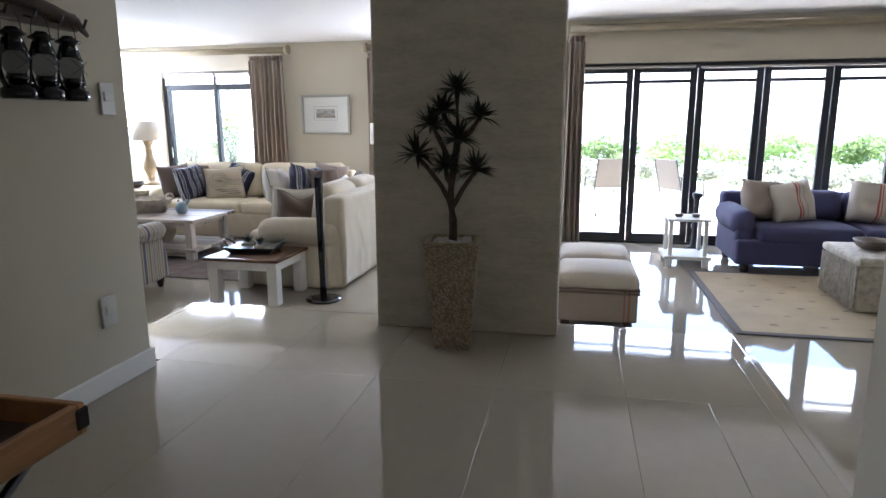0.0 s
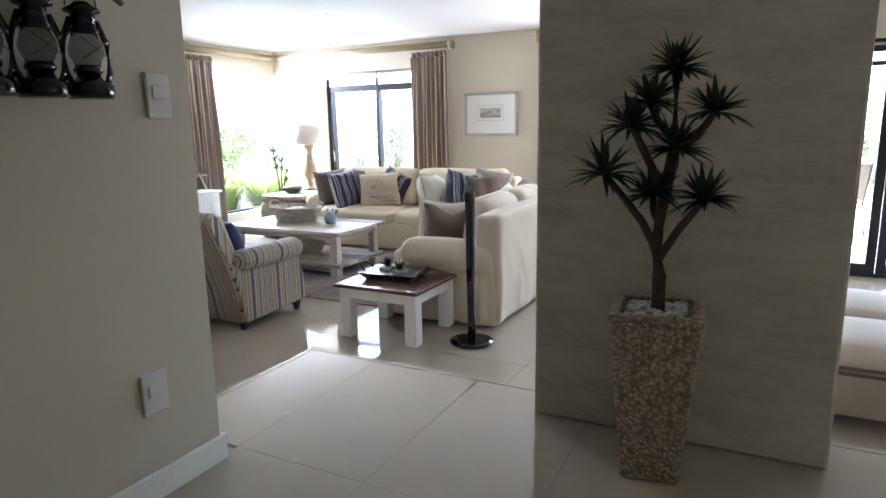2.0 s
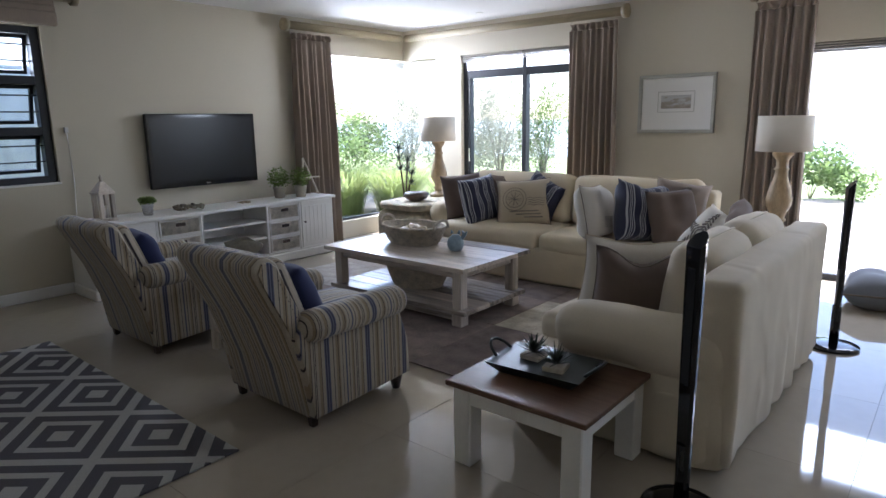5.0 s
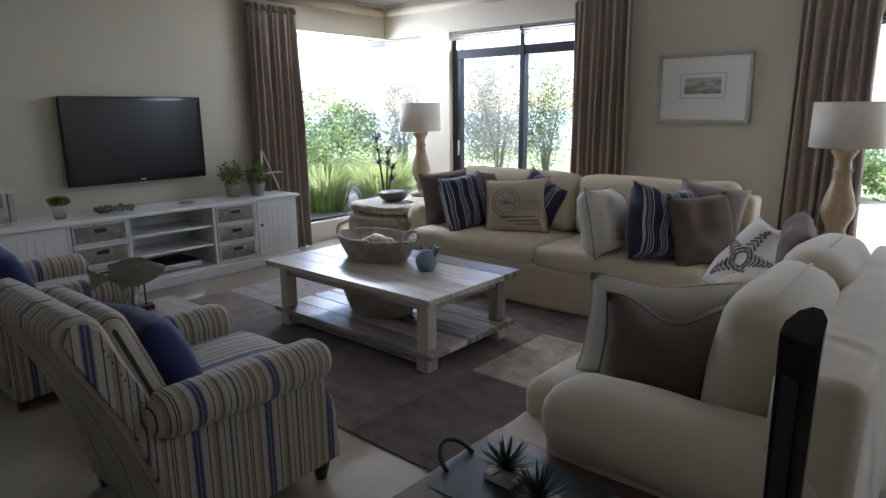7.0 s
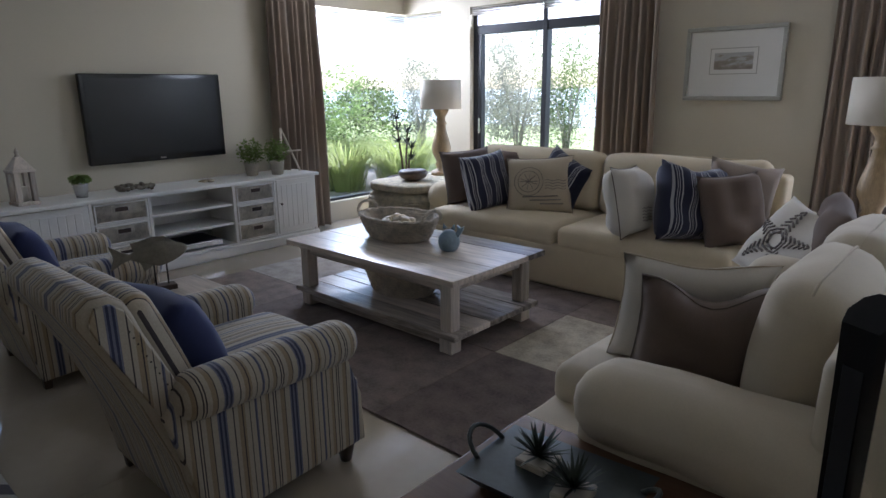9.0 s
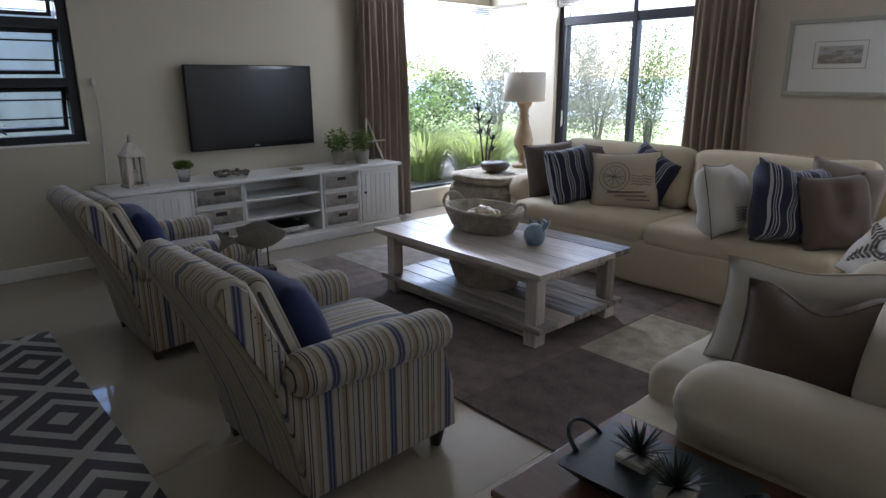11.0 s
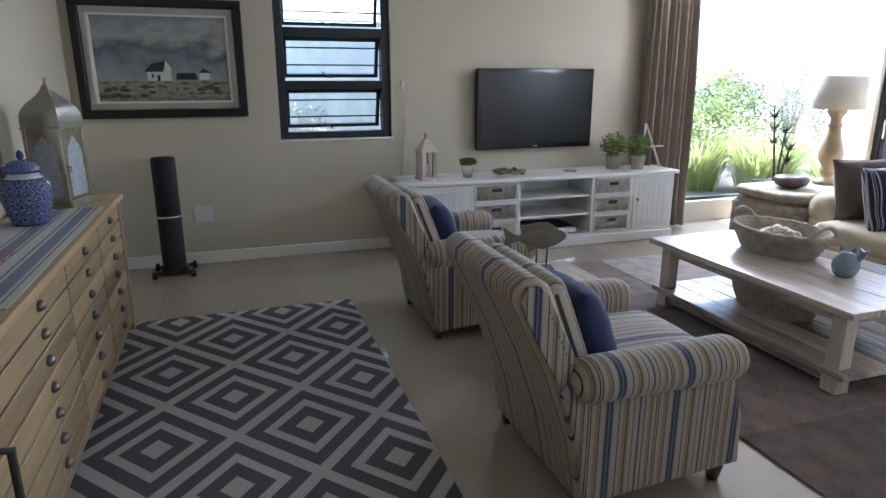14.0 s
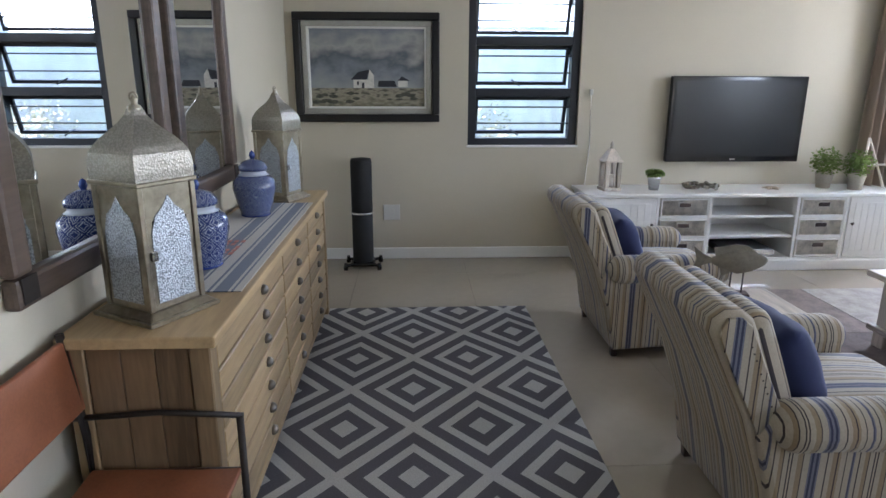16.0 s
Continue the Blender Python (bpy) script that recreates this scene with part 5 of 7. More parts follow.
def plate(name, at, rx, ry, rz, gang, label):
    p = thing(name, label, "wall switch" if name == "light_switch" else "socket", at)
    p.matrix_basis = pose(*at, rx, ry, rz)
    part("face_plate", box_bm(0.085 * gang[0], 0.012, 0.125 * gang[1], (0, -0.006, 0), 0.004), "switch", p)
    part("rocker", box_bm(0.05, 0.006, 0.04, (0, -0.015, 0.01), 0.002), "switch", p)
    return p


plate("wall_socket", (WX, 4.19, 0.42), 0, 0, 90, (1.7, 1.1), "white double wall socket above the skirting")
plate("light_switch", (-0.977, 3.605, 1.57), 0, 0, 90, (1.0, 1.1), "white single light switch on the hall wall")
plate("wall_socket", (-0.977, 3.48, 0.65), 0, 0, 90, (1.1, 1.1), "white wall socket low on the hall wall")
cd = thing("tv_cable", "thin white cable running down beside the window", "cable")
part("cord", tube_bm([(WX + 0.012, 5.90, 1.45), (WX + 0.012, 5.91, 1.0), (WX + 0.012, 5.88, 0.5), (WX + 0.012, 5.86, 0.1)], 0.004, 6), "trim", cd)
part("clip", box_bm(0.02, 0.03, 0.05, (WX + 0.01, 5.90, 1.45), 0.003), "switch", cd)


# ---- pictures ----
def framed(name, label, at, rz, w, h, fw, mat, depth=0.035):
    p = thing(name, label, "picture", at, rz)
    for k, (sx, sz, cx, cz) in enumerate(((w, fw, 0, h / 2 - fw / 2), (w, fw, 0, -h / 2 + fw / 2), (fw, h - 2 * fw, w / 2 - fw / 2, 0), (fw, h - 2 * fw, -w / 2 + fw / 2, 0))):
        part("frame_rail", box_bm(sx, depth, sz, (cx, -depth / 2, cz), 0.008, 2), mat, p)
    return p


pc = framed("framed_print", "small seascape print in a wide white mount and silvered frame", (-2.655, NY, 1.61), 0, 0.77, 0.58, 0.035, "silverframe")
part("mount", box_bm(0.70, 0.008, 0.51, (0, -0.010, 0), 0), "mat", pc)
part("inner_line", join(*[box_bm(a, 0.002, b, (cx, -0.0152, cz), 0) for a, b, cx, cz in ((0.37, 0.006, 0, 0.12), (0.37, 0.006, 0, -0.08), (0.006, 0.194, 0.182, 0.02), (0.006, 0.194, -0.182, 0.02))]), "silverframe", pc)


def sketch(name, stops, scale, squash=2.6):
    m, n, l, b = nodes_of(name, 0.7)
    tc = n.new("ShaderNodeTexCoord")
    sep = n.new("ShaderNodeSeparateXYZ")
    l.new(tc.outputs["Object"], sep.inputs[0])
    no = n.new("ShaderNodeTexNoise")
    no.inputs["Scale"].default_value = scale
    no.inputs["Detail"].default_value = 6
    mp = n.new("ShaderNodeMapping")
    mp.inputs["Scale"].default_value = (1, 1, squash)
    l.new(tc.outputs["Object"], mp.inputs["Vector"])
    l.new(mp.outputs[0], no.inputs["Vector"])
    h = maths(n, l, "ADD", maths(n, l, "MULTIPLY", sep.outputs[2], 1.0), 0.5)
    f = maths(n, l, "ADD", h, maths(n, l, "MULTIPLY", maths(n, l, "SUBTRACT", no.outputs[0], 0.5), 0.55))
    r = ramp(n, stops)
    l.new(f, r.inputs[0])
    l.new(r.outputs[0], b.inputs["Base Color"])
    return m


M["seascape"] = sketch("pale_seascape_ink", [(0.35, (0.20, 0.17, 0.13)), (0.5, (0.30, 0.27, 0.22)), (0.56, (0.45, 0.44, 0.42)), (0.7, (0.36, 0.36, 0.36))], 12)
part("print", box_bm(0.30, 0.004, 0.13, (0, -0.0155, 0.02), 0), "seascape", pc)
M["skyoil"] = sketch("cloudy_sky_oil", [(0.30, (0.32, 0.33, 0.32)), (0.46, (0.22, 0.24, 0.26)), (0.56, (0.11, 0.125, 0.145)), (0.68, (0.36, 0.355, 0.33)), (0.80, (0.21, 0.23, 0.25)), (0.95, (0.29, 0.29, 0.28))], 4.2, 1.5)
M["fieldoil"] = sketch("dune_field_oil", [(0.05, (0.07, 0.07, 0.05)), (0.2, (0.20, 0.185, 0.125)), (0.3, (0.32, 0.285, 0.21)), (0.40, (0.075, 0.072, 0.05)), (0.5, (0.24, 0.215, 0.15))], 16)
M["cottage"] = plain("whitewashed_cottage_oil", (0.62, 0.60, 0.55), 0.6, amount=0.15, scale=40, bump=0.3)
M["scruboil"] = plain("dark_scrub_oil", (0.07, 0.07, 0.048), 0.6, amount=0.4, scale=30, bump=0.3)
M["roofoil"] = plain("dark_thatch_oil", (0.02, 0.022, 0.03), 0.6, amount=0.2, scale=40, bump=0.3)
pt = framed("framed_painting", "oil painting of whitewashed cottages under clouds in a black frame", (WX, 4.012, 1.638), 90, 1.19, 0.87, 0.062, "blackframe", 0.05)
for a, b, cx, cz in ((1.06, 0.045, 0, 0.3475), (1.06, 0.045, 0, -0.3475), (0.045, 0.65, 0.5075, 0), (0.045, 0.65, -0.5075, 0)):
    part("inner_slip", box_bm(a, 0.03, b, (cx, -0.015, cz), 0.004), "silverframe", pt)
for a, b, cx, cz in ((0.97, 0.016, 0, 0.317), (0.97, 0.016, 0, -0.317), (0.016, 0.618, 0.477, 0), (0.016, 0.618, -0.477, 0)):
    part("gilt_slip", box_bm(a, 0.022, b, (cx, -0.011, cz), 0.002), "mat", pt)
part("painted_sky", span(-0.469, 0.469, -0.008, -0.001, -0.16, 0.309, 0), "skyoil", pt)
part("painted_field", span(-0.469, 0.469, -0.008, -0.001, -0.309, -0.16, 0), "fieldoil", pt)


shrubs = []
rnd = random.Random(77)
for k in range(26):
    x, z, w = rnd.uniform(-0.43, 0.43), rnd.uniform(-0.275, -0.20), rnd.uniform(0.02, 0.05)
    if abs(x) < 0.09:
        continue
    shrubs.append(flat_bm([(x + w * math.cos(q * 0.785) * rnd.uniform(0.7, 1.2), z + 0.35 * w * math.sin(q * 0.785) * rnd.uniform(0.7, 1.2)) for q in range(8)], -0.0098 - 0.00004 * k, -0.0084))
for bm in shrubs:
    part("painted_shrub", bm, "scruboil", pt)
part("painted_cottage", join(flat_bm([(-0.12, -0.16), (-0.12, -0.09), (0.0, -0.09), (0.015, -0.01), (0.05, -0.055), (0.05, -0.16)], -0.0115, -0.0085)), "cottage", pt)
part("painted_cottage", join(flat_bm([(0.25, -0.15), (0.25, -0.10), (0.28, -0.07), (0.33, -0.10), (0.33, -0.15)], -0.0115, -0.0085)), "cottage", pt)
part("painted_roof", join(flat_bm([(-0.14, -0.092), (-0.08, -0.03), (0.015, -0.012), (-0.01, -0.092)], -0.0145, -0.0118), flat_bm([(0.08, -0.15), (0.09, -0.10), (0.22, -0.10), (0.24, -0.15)], -0.0145, -0.0118), flat_bm([(0.25, -0.10), (0.28, -0.065), (0.35, -0.10)], -0.0145, -0.0118),
                          flat_bm([(-0.09, -0.135), (-0.09, -0.105), (-0.075, -0.105), (-0.075, -0.135)], -0.0145, -0.0118), flat_bm([(-0.05, -0.16), (-0.05, -0.115), (-0.03, -0.115), (-0.03, -0.16)], -0.0145, -0.0118)), "roofoil", pt)


# ---- lamps ----
def table_lamp(at, label):
    p = thing("table_lamp", label, "table lamp", at, 0, "pair of table lamps")
    turned = [(0.105, 0), (0.11, 0.02), (0.10, 0.035), (0.06, 0.05), (0.045, 0.075), (0.065, 0.095), (0.05, 0.115), (0.062, 0.15), (0.092, 0.205), (0.098, 0.25), (0.082, 0.32), (0.055, 0.40), (0.045, 0.455), (0.06, 0.47), (0.045, 0.485), (0.043, 0.53), (0.065, 0.56), (0.078, 0.58), (0.07, 0.60), (0.02, 0.605)]
    part("base", lathe_bm([(r, z * 1.09) for r, z in turned], 28), "turned", p)
    part("stem", tube_bm([(0, 0, 0.60), (0, 0, 0.72)], 0.01, 8), "pewter", p)
    bm = lathe_bm([(0.205, 0.655), (0.20, 0.93)], 40)
    bmesh.ops.delete(bm, geom=[f for f in bm.faces if len(f.verts) > 4], context="FACES")
    bmesh.ops.solidify(bm, geom=list(bm.faces), thickness=0.003)
    part("shade", bm, "shade", p)
    part("shade_ring", join(*[tube_bm([(0, 0, 0.70), (0.199 * math.cos(k * 2.094), 0.199 * math.sin(k * 2.094), 0.70)], 0.003, 5) for k in range(3)]), "pewter", p)
    return p


ot = thing("seagrass_trunk", "rounded cream seagrass trunk serving as an end table", "trunk", (-5.13, 9.08, 0))


def pill_bm(sx, sy, h, corner, ribs):
    """A woven pouf: rounded corners in plan, bulging sides with fine ribs, soft top edge."""
    bm = bmesh.new()
    rows = []
    n = ribs * 4
    for k in range(n + 1):
        u = k / n
        z = 0.012 + (h - 0.012) * u
        edge = max(0.0, (u - 0.82) / 0.18)
        low = max(0.0, (0.12 - u) / 0.12)
        g = -0.085 * (1 - math.sqrt(max(0.0, 1 - edge * edge))) - 0.03 * low * low + 0.0045 * math.cos(k * math.pi / 2)
        row = []
        for q in range(4):
            cx, cy = ((1, 1), (-1, 1), (-1, -1), (1, -1))[q]
            for a in range(7):
                t = radians(90 * q + 15 * a)
                row.append(bm.verts.new((cx * (sx / 2 - corner) + (corner + g) * math.cos(t), cy * (sy / 2 - corner) + (corner + g) * math.sin(t), z)))
        rows.append(row)
    for a, b in zip(rows, rows[1:]):
        for i in range(28):
            f = bm.faces.new((a[i], a[(i + 1) % 28], b[(i + 1) % 28], b[i]))
            f.smooth = True
    bm.faces.new(rows[-1])
    bm.faces.new(list(reversed(rows[0])))
    return bm


part("body", pill_bm(0.74, 0.88, 0.50, 0.20, 17), "seagrass", ot)
part("lid", pill_bm(0.70, 0.84, 0.09, 0.19, 3), "seagrass", ot).location = (0, 0, 0.5)
table_lamp((-5.16, 9.45, 0.59), "turned limed wood lamp with an ivory drum shade")
bw = thing("stone_bowl", "smooth brown stone bowl on the seagrass trunk", "bowl", (-5.10, 8.98, 0.59))
part("bowl", lathe_bm([(0.06, 0), (0.12, 0.03), (0.145, 0.075), (0.12, 0.10), (0.07, 0.105), (0.05, 0.095), (0, 0.09)], 28), "stonebowl", bw)
st = thing("lamp_table", "small white wooden lamp table behind the sofa", "side table", (-1.46, 9.32, 0))
part("tabletop", box_bm(0.46, 0.46, 0.03, (0, 0, 0.535), 0.006), "white", st)
for x in (-1, 1):
    for y in (-1, 1):
        part("leg", box_bm(0.05, 0.05, 0.52, (x * 0.19, y * 0.19, 0.26), 0.005), "white", st)
table_lamp((-1.46, 9.32, 0.55), "turned limed wood lamp with ivory shade near the garden door")

# corner plant
cp = thing("potted_plant", "dark spiky corner plant in a square charcoal pot", "potted plant", (-5.95, 9.72, 0))
part("pot", taper_bm(0.22, 0.22, 0.32, 0.32, 0.48), "slate", cp)
part("soil", box_bm(0.27, 0.27, 0.01, (0, 0, 0.482), 0), "bark", cp)
rnd = random.Random(9)
for k in range(3):
    a = k * 2.1
    top = (0.10 * math.cos(a), 0.10 * math.sin(a), 0.80 + 0.16 * k)
    part("stem", tube_bm([(0.03 * math.cos(a), 0.03 * math.sin(a), 0.48), (0.06 * math.cos(a + 0.4), 0.06 * math.sin(a), 0.65), top], [0.014, 0.012, 0.009], 7), "bark", cp)
    for q in range(2 + (k > 1)):
        part("leaf_tuft", rosette_bm(22, 0.15, 0.018, 60 + 5 * k + q, 0.35, 0.3, (top[0] * (1 - 0.1 * q), top[1] * (1 - 0.1 * q), top[2] - 0.13 * q)), "leafdark", cp)

# floor cushion by the garden door
M["slatecush"] = sheen(plain("blue_grey_cushion_linen", (0.17, 0.18, 0.20), 0.9, amount=0.1, fine=160, bump=0.2))
fc = thing("floor_cushion", "grey linen floor cushion with a piped edge by the garden door", "floor cushion", (-0.62, 9.58, 0.0), 8)
part("cover", pillow_bm(0.78, 0.56, 0.24, pose(0, 0, 0.13, 90, 0, 0), 17), "slatecush", fc)
part("piping", seam_bm(0.78, 0.56, pose(0, 0, 0.13, 90, 0, 0), 0.008), "piping", fc)

# small table with the carved fish
ft = thing("occasional_table", "small whitewashed table between the armchairs", "side table", (-3.86, 6.02, 0))
part("tabletop", box_bm(0.48, 0.48, 0.03, (0, 0, 0.455), 0.005), "whitewash", ft)
part("shelf", box_bm(0.42, 0.42, 0.025, (0, 0, 0.14), 0.004), "whitewash", ft)
for x in (-1, 1):
    for y in (-1, 1):
        part("leg", box_bm(0.045, 0.045, 0.44, (x * 0.20, y * 0.20, 0.22), 0.004), "whitewashz", ft)
fi = thing("fish_sculpture", "carved weathered fish on two pins and a dark base", "ornament", (-3.97, 6.02, 0.47), 78)
fi.matrix_basis = fi.matrix_basis @ Matrix.Scale(0.84, 4)
part("base", box_bm(0.16, 0.09, 0.03, (0, 0, 0.015), 0.004), "darkwood", fi)
for x in (-0.03, 0.04):
    part("pin", tube_bm([(x, 0, 0.03), (x, 0, 0.17)], 0.005, 6), "iron", fi)
bm = bmesh.new()
bmesh.ops.create_uvsphere(bm, u_segments=20, v_segments=12, radius=1.0)
for v in bm.verts:
    x = v.co.x
    t = (1 - 0.25 * abs(x)) * (1 - 0.35 * max(0, -x))
    v.co = Vector((x * 0.17, v.co.y * 0.034 * t, v.co.z * 0.078 * t + (0.012 * max(0, x) ** 2)))
for f in bm.faces:
    f.smooth = True
bm.transform(Matrix.Translation((0, 0, 0.225)))
part("body", bm, "fish", fi)
part("tail", flat_bm([(-0.145, 0.238), (-0.20, 0.262), (-0.258, 0.305), (-0.238, 0.228), (-0.262, 0.158), (-0.20, 0.195), (-0.145, 0.212)], -0.008, 0.008), "fish", fi)
part("dorsal_fin", flat_bm([(-0.13, 0.25), (-0.145, 0.305), (-0.09, 0.312), (-0.03, 0.328), (0.04, 0.325), (0.10, 0.285), (0.09, 0.265)], -0.007, 0.007), "fish", fi)
part("belly_fin", flat_bm([(-0.02, 0.165), (-0.085, 0.128), (-0.10, 0.175), (-0.13, 0.205), (-0.06, 0.19), (0.05, 0.17)], -0.007, 0.007), "fish", fi)

# ---- rugs ----
rg = thing("patchwork_rug", "large patchwork rug in taupe, grey and cream squares", "rug")
rnd = random.Random(12)
cols = [-5.40, -4.55, -3.70, -2.85, -2.00, -1.15]
rowsy = [6.43, 7.33, 8.10, 8.90]
plan = [["hide1", "hide4", "hide1", "hide4", "hide1"], ["hide5", "hide2", "hide1", "hide3", "hide3"], ["hide2", "hide1", "hide4", "hide1", "hide2"]]
for i in range(5):
    for j in range(3):
        part("patch", span(cols[i], cols[i + 1] - 0.001, rowsy[j], rowsy[j + 1] - 0.001, 0.002, 0.011 + 0.001 * ((i + j) % 2), 0.003), plan[j][i], rg)
zr = thing("diamond_rug", "grey and off-white diamond-patterned flatweave rug beside the dresser", "rug")
part("weave", span(-5.12, -2.75, 3.68, 5.16, 0.001, 0.010, 0.003), "rugdia", zr)

for x, y in ((-5.75, 8.76), (-4.75, 9.72), (-3.6, 8.0), (-2.2, 6.6)):
    dl = thing("downlight", "small recessed white ceiling downlight, switched off", "downlight", (x, y, CEIL), 0, "ceiling downlights")
    part("ring", lathe_bm([(0.03, -0.004), (0.036, -0.007), (0.044, -0.006), (0.046, 0.0)], 20), "trim", dl)
    part("lens", lathe_bm([(0.0, -0.003), (0.0295, -0.003), (0.0295, -0.001)], 20), "switch", dl)

# ---- chest of drawers wall ----
dr = thing("chest_of_drawers", "long waxed oak chest of many drawers with pewter cup pulls", "chest of drawers")
DX0, DX1, DY0, DY1, DZ = -5.06, -2.66, 3.39, 3.80, 0.846
part("top", span(DX0 - 0.015, DX1 + 0.015, DY0 - 0.01, DY1 + 0.02, DZ - 0.035, DZ, 0.006, 2), "pine", dr)
# carcass and end boards use the oak with shade in its colour
part("carcass", span(DX0 + 0.02, DX1 - 0.02, DY0, DY1 - 0.02, 0.10, DZ - 0.036, 0), "pineshade", dr)
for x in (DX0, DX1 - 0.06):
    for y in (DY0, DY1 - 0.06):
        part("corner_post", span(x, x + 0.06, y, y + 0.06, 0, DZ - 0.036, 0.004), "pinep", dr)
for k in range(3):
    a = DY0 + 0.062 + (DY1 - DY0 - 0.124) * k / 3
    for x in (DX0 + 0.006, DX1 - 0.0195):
        part("end_board", span(x, x + 0.0135, a + 0.001, a + (DY1 - DY0 - 0.124) / 3 - 0.001, 0.12, DZ - 0.037, 0.002), "pineshade", dr)
ROWS = 7
rh = (DZ - 0.036 - 0.105) / ROWS
for x0, x1 in ((-4.995, -4.38), (-4.38, -3.70), (-3.70, -2.725)):
    for j in range(ROWS):
        z = 0.10 + rh * j
        d = part("drawer", span(x0 + 0.007, x1 - 0.007, DY1 - 0.02, DY1 - 0.004, z + 0.005, z + rh - 0.005, 0.004), "pine", dr)
        bm = lathe_bm([(0.028, 0), (0.026, 0.011), (0.016, 0.020), (0, 0.023)], 12, m=pose((x0 + x1) / 2 - (0.1 if x1 > -3 else 0), DY1 - 0.004, z + rh * 0.55, -90, 0, 0) @ Matrix.Diagonal((1, 0.7, 1, 1)))
        part("cup_pull", bm, "pewter", d)
part("plinth_rail", span(DX0 + 0.062, DX1 - 0.062, DY1 - 0.03, DY1 - 0.006, 0.06, 0.10, 0.003), "pine", dr)
for y in (3.50, 3.70):
    part("side_hook", tube_bm([(DX0 - 0.016, y, 0.75), (DX0 - 0.03, y, 0.70), (DX0 - 0.03, y, 0.22)], 0.006, 6), "iron", dr)

IVORY, INK = (0.50, 0.46, 0.39), (0.085, 0.10, 0.15)
M["runner"] = stripes("striped_linen_runner", 1, 0.44, [(0.0, INK), (0.02, IVORY), (0.05, INK), (0.16, IVORY), (0.18, INK), (0.20, IVORY), (0.70, INK), (0.72, IVORY), (0.75, INK), (0.86, IVORY), (0.88, INK), (0.90, IVORY)])
ru = thing("table_runner", "natural linen table runner with blue-black border stripes", "table runner", (0, 3.56, 0))
part("cloth", span(-4.62, -3.03, -0.15, 0.235, DZ + 0.001, DZ + 0.005, 0.001), "runner", ru)
M["redink"] = plain("faded_red_print", (0.40, 0.16, 0.13), 0.9, amount=0.3, scale=30, bump=0)
rnd = random.Random(3)
for bm in [span(-3.727 + 0.05 * i, -3.69 + 0.05 * i, -0.03 + 0.03 * j, -0.012 + 0.03 * j, DZ + 0.0055, DZ + 0.0065, 0) for i in range(5) for j in range(4) if rnd.random() < 0.8]:
    part("red_print", bm, "redink", ru)


def metal_lantern(at, rz, w=0.20, h=0.40, label=""):
    p = thing("metal_lantern", label, "lantern", at, rz, "pierced metal lanterns")
    part("base", join(box_bm(w + 0.06, w + 0.06, 0.014, (0, 0, 0.007), 0.003), taper_bm(w + 0.05, w + 0.05, w, w, 0.02, (0, 0, 0.014))), "silver", p)
    for x in (-1, 1):
        for y in (-1, 1):
            part("corner_post", box_bm(0.018, 0.018, h - 0.034, (x * (w / 2 - 0.009), y * (w / 2 - 0.009), 0.034 + (h - 0.034) / 2), 0.002), "silver", p)
    for k in range(4):
        side = part("side_panel", join(box_bm(w - 0.038, 0.006, 0.02, (0, -w / 2 + 0.008, 0.045), 0.001), box_bm(w - 0.038, 0.006, 0.10, (0, -w / 2 + 0.008, h - 0.05), 0.001),
                                       box_bm(0.022, 0.006, h - 0.155, (-w / 2 + 0.030, -w / 2 + 0.008, 0.055 + (h - 0.155) / 2), 0.001), box_bm(0.022, 0.006, h - 0.155, (w / 2 - 0.030, -w / 2 + 0.008, 0.055 + (h - 0.155) / 2), 0.001)), "silver", p)
        a = w / 2 - 0.034
        top = h - 0.085
        pts = [(-a, 0.055), (a, 0.055), (a, top - 0.05), (a * 0.75, top), (a * 0.35, top + 0.02), (0, top + 0.055), (-a * 0.35, top + 0.02), (-a * 0.75, top), (-a, top - 0.05)]
        pn = part("pierced_screen", flat_bm(pts, -w / 2 + 0.003, -w / 2 + 0.0045), "pierced", side)
        side.matrix_basis = pose(0, 0, 0, 0, 0, 90 * k)
    part("latch", box_bm(0.02, 0.014, 0.03, (-w / 2 + 0.03, -w / 2 - 0.002, h * 0.5), 0.003), "chrome", p)
    part("cornice", box_bm(w + 0.012, w + 0.012, 0.014, (0, 0, h + 0.007), 0.003), "silver", p)
    prof = [(1.0, 0.0), (1.01, 0.03), (1.0, 0.06), (0.95, 0.082), (0.86, 0.104), (0.72, 0.126), (0.54, 0.148), (0.36, 0.17), (0.22, 0.194), (0.12, 0.225)]
    bm = bmesh.new()
    rows = [[bm.verts.new((sx * w / 2 * k, sy * w / 2 * k, h + 0.014 + z * 0.92)) for sx, sy in ((-1, -1), (1, -1), (1, 1), (-1, 1))] for k, z in prof]
    for a, b in zip(rows, rows[1:]):
        for i in range(4):
            f = bm.faces.new((a[i], a[(i + 1) % 4], b[(i + 1) % 4], b[i]))
    bm.faces.new(rows[-1])
    part("dome", bm, "piercedtop", p)
    part("finial", lathe_bm([(0.016, h + 0.20), (0.02, h + 0.215), (0.008, h + 0.225), (0.012, h + 0.235), (0, h + 0.25)], 12), "silver", p)
    part("ring", tube_bm([(0.013 * math.cos(k * 0.5236), 0.0, h + 0.244 + 0.013 * math.sin(k * 0.5236)) for k in range(13)], 0.003, 6), "silver", p)
    return p


metal_lantern((-2.88, 3.58, DZ), 150, label="large tarnished silver lantern with pierced arched panels and onion dome")
metal_lantern((-4.78, 3.58, DZ), 160, label="large tarnished silver lantern with pierced arched panels at the far end")


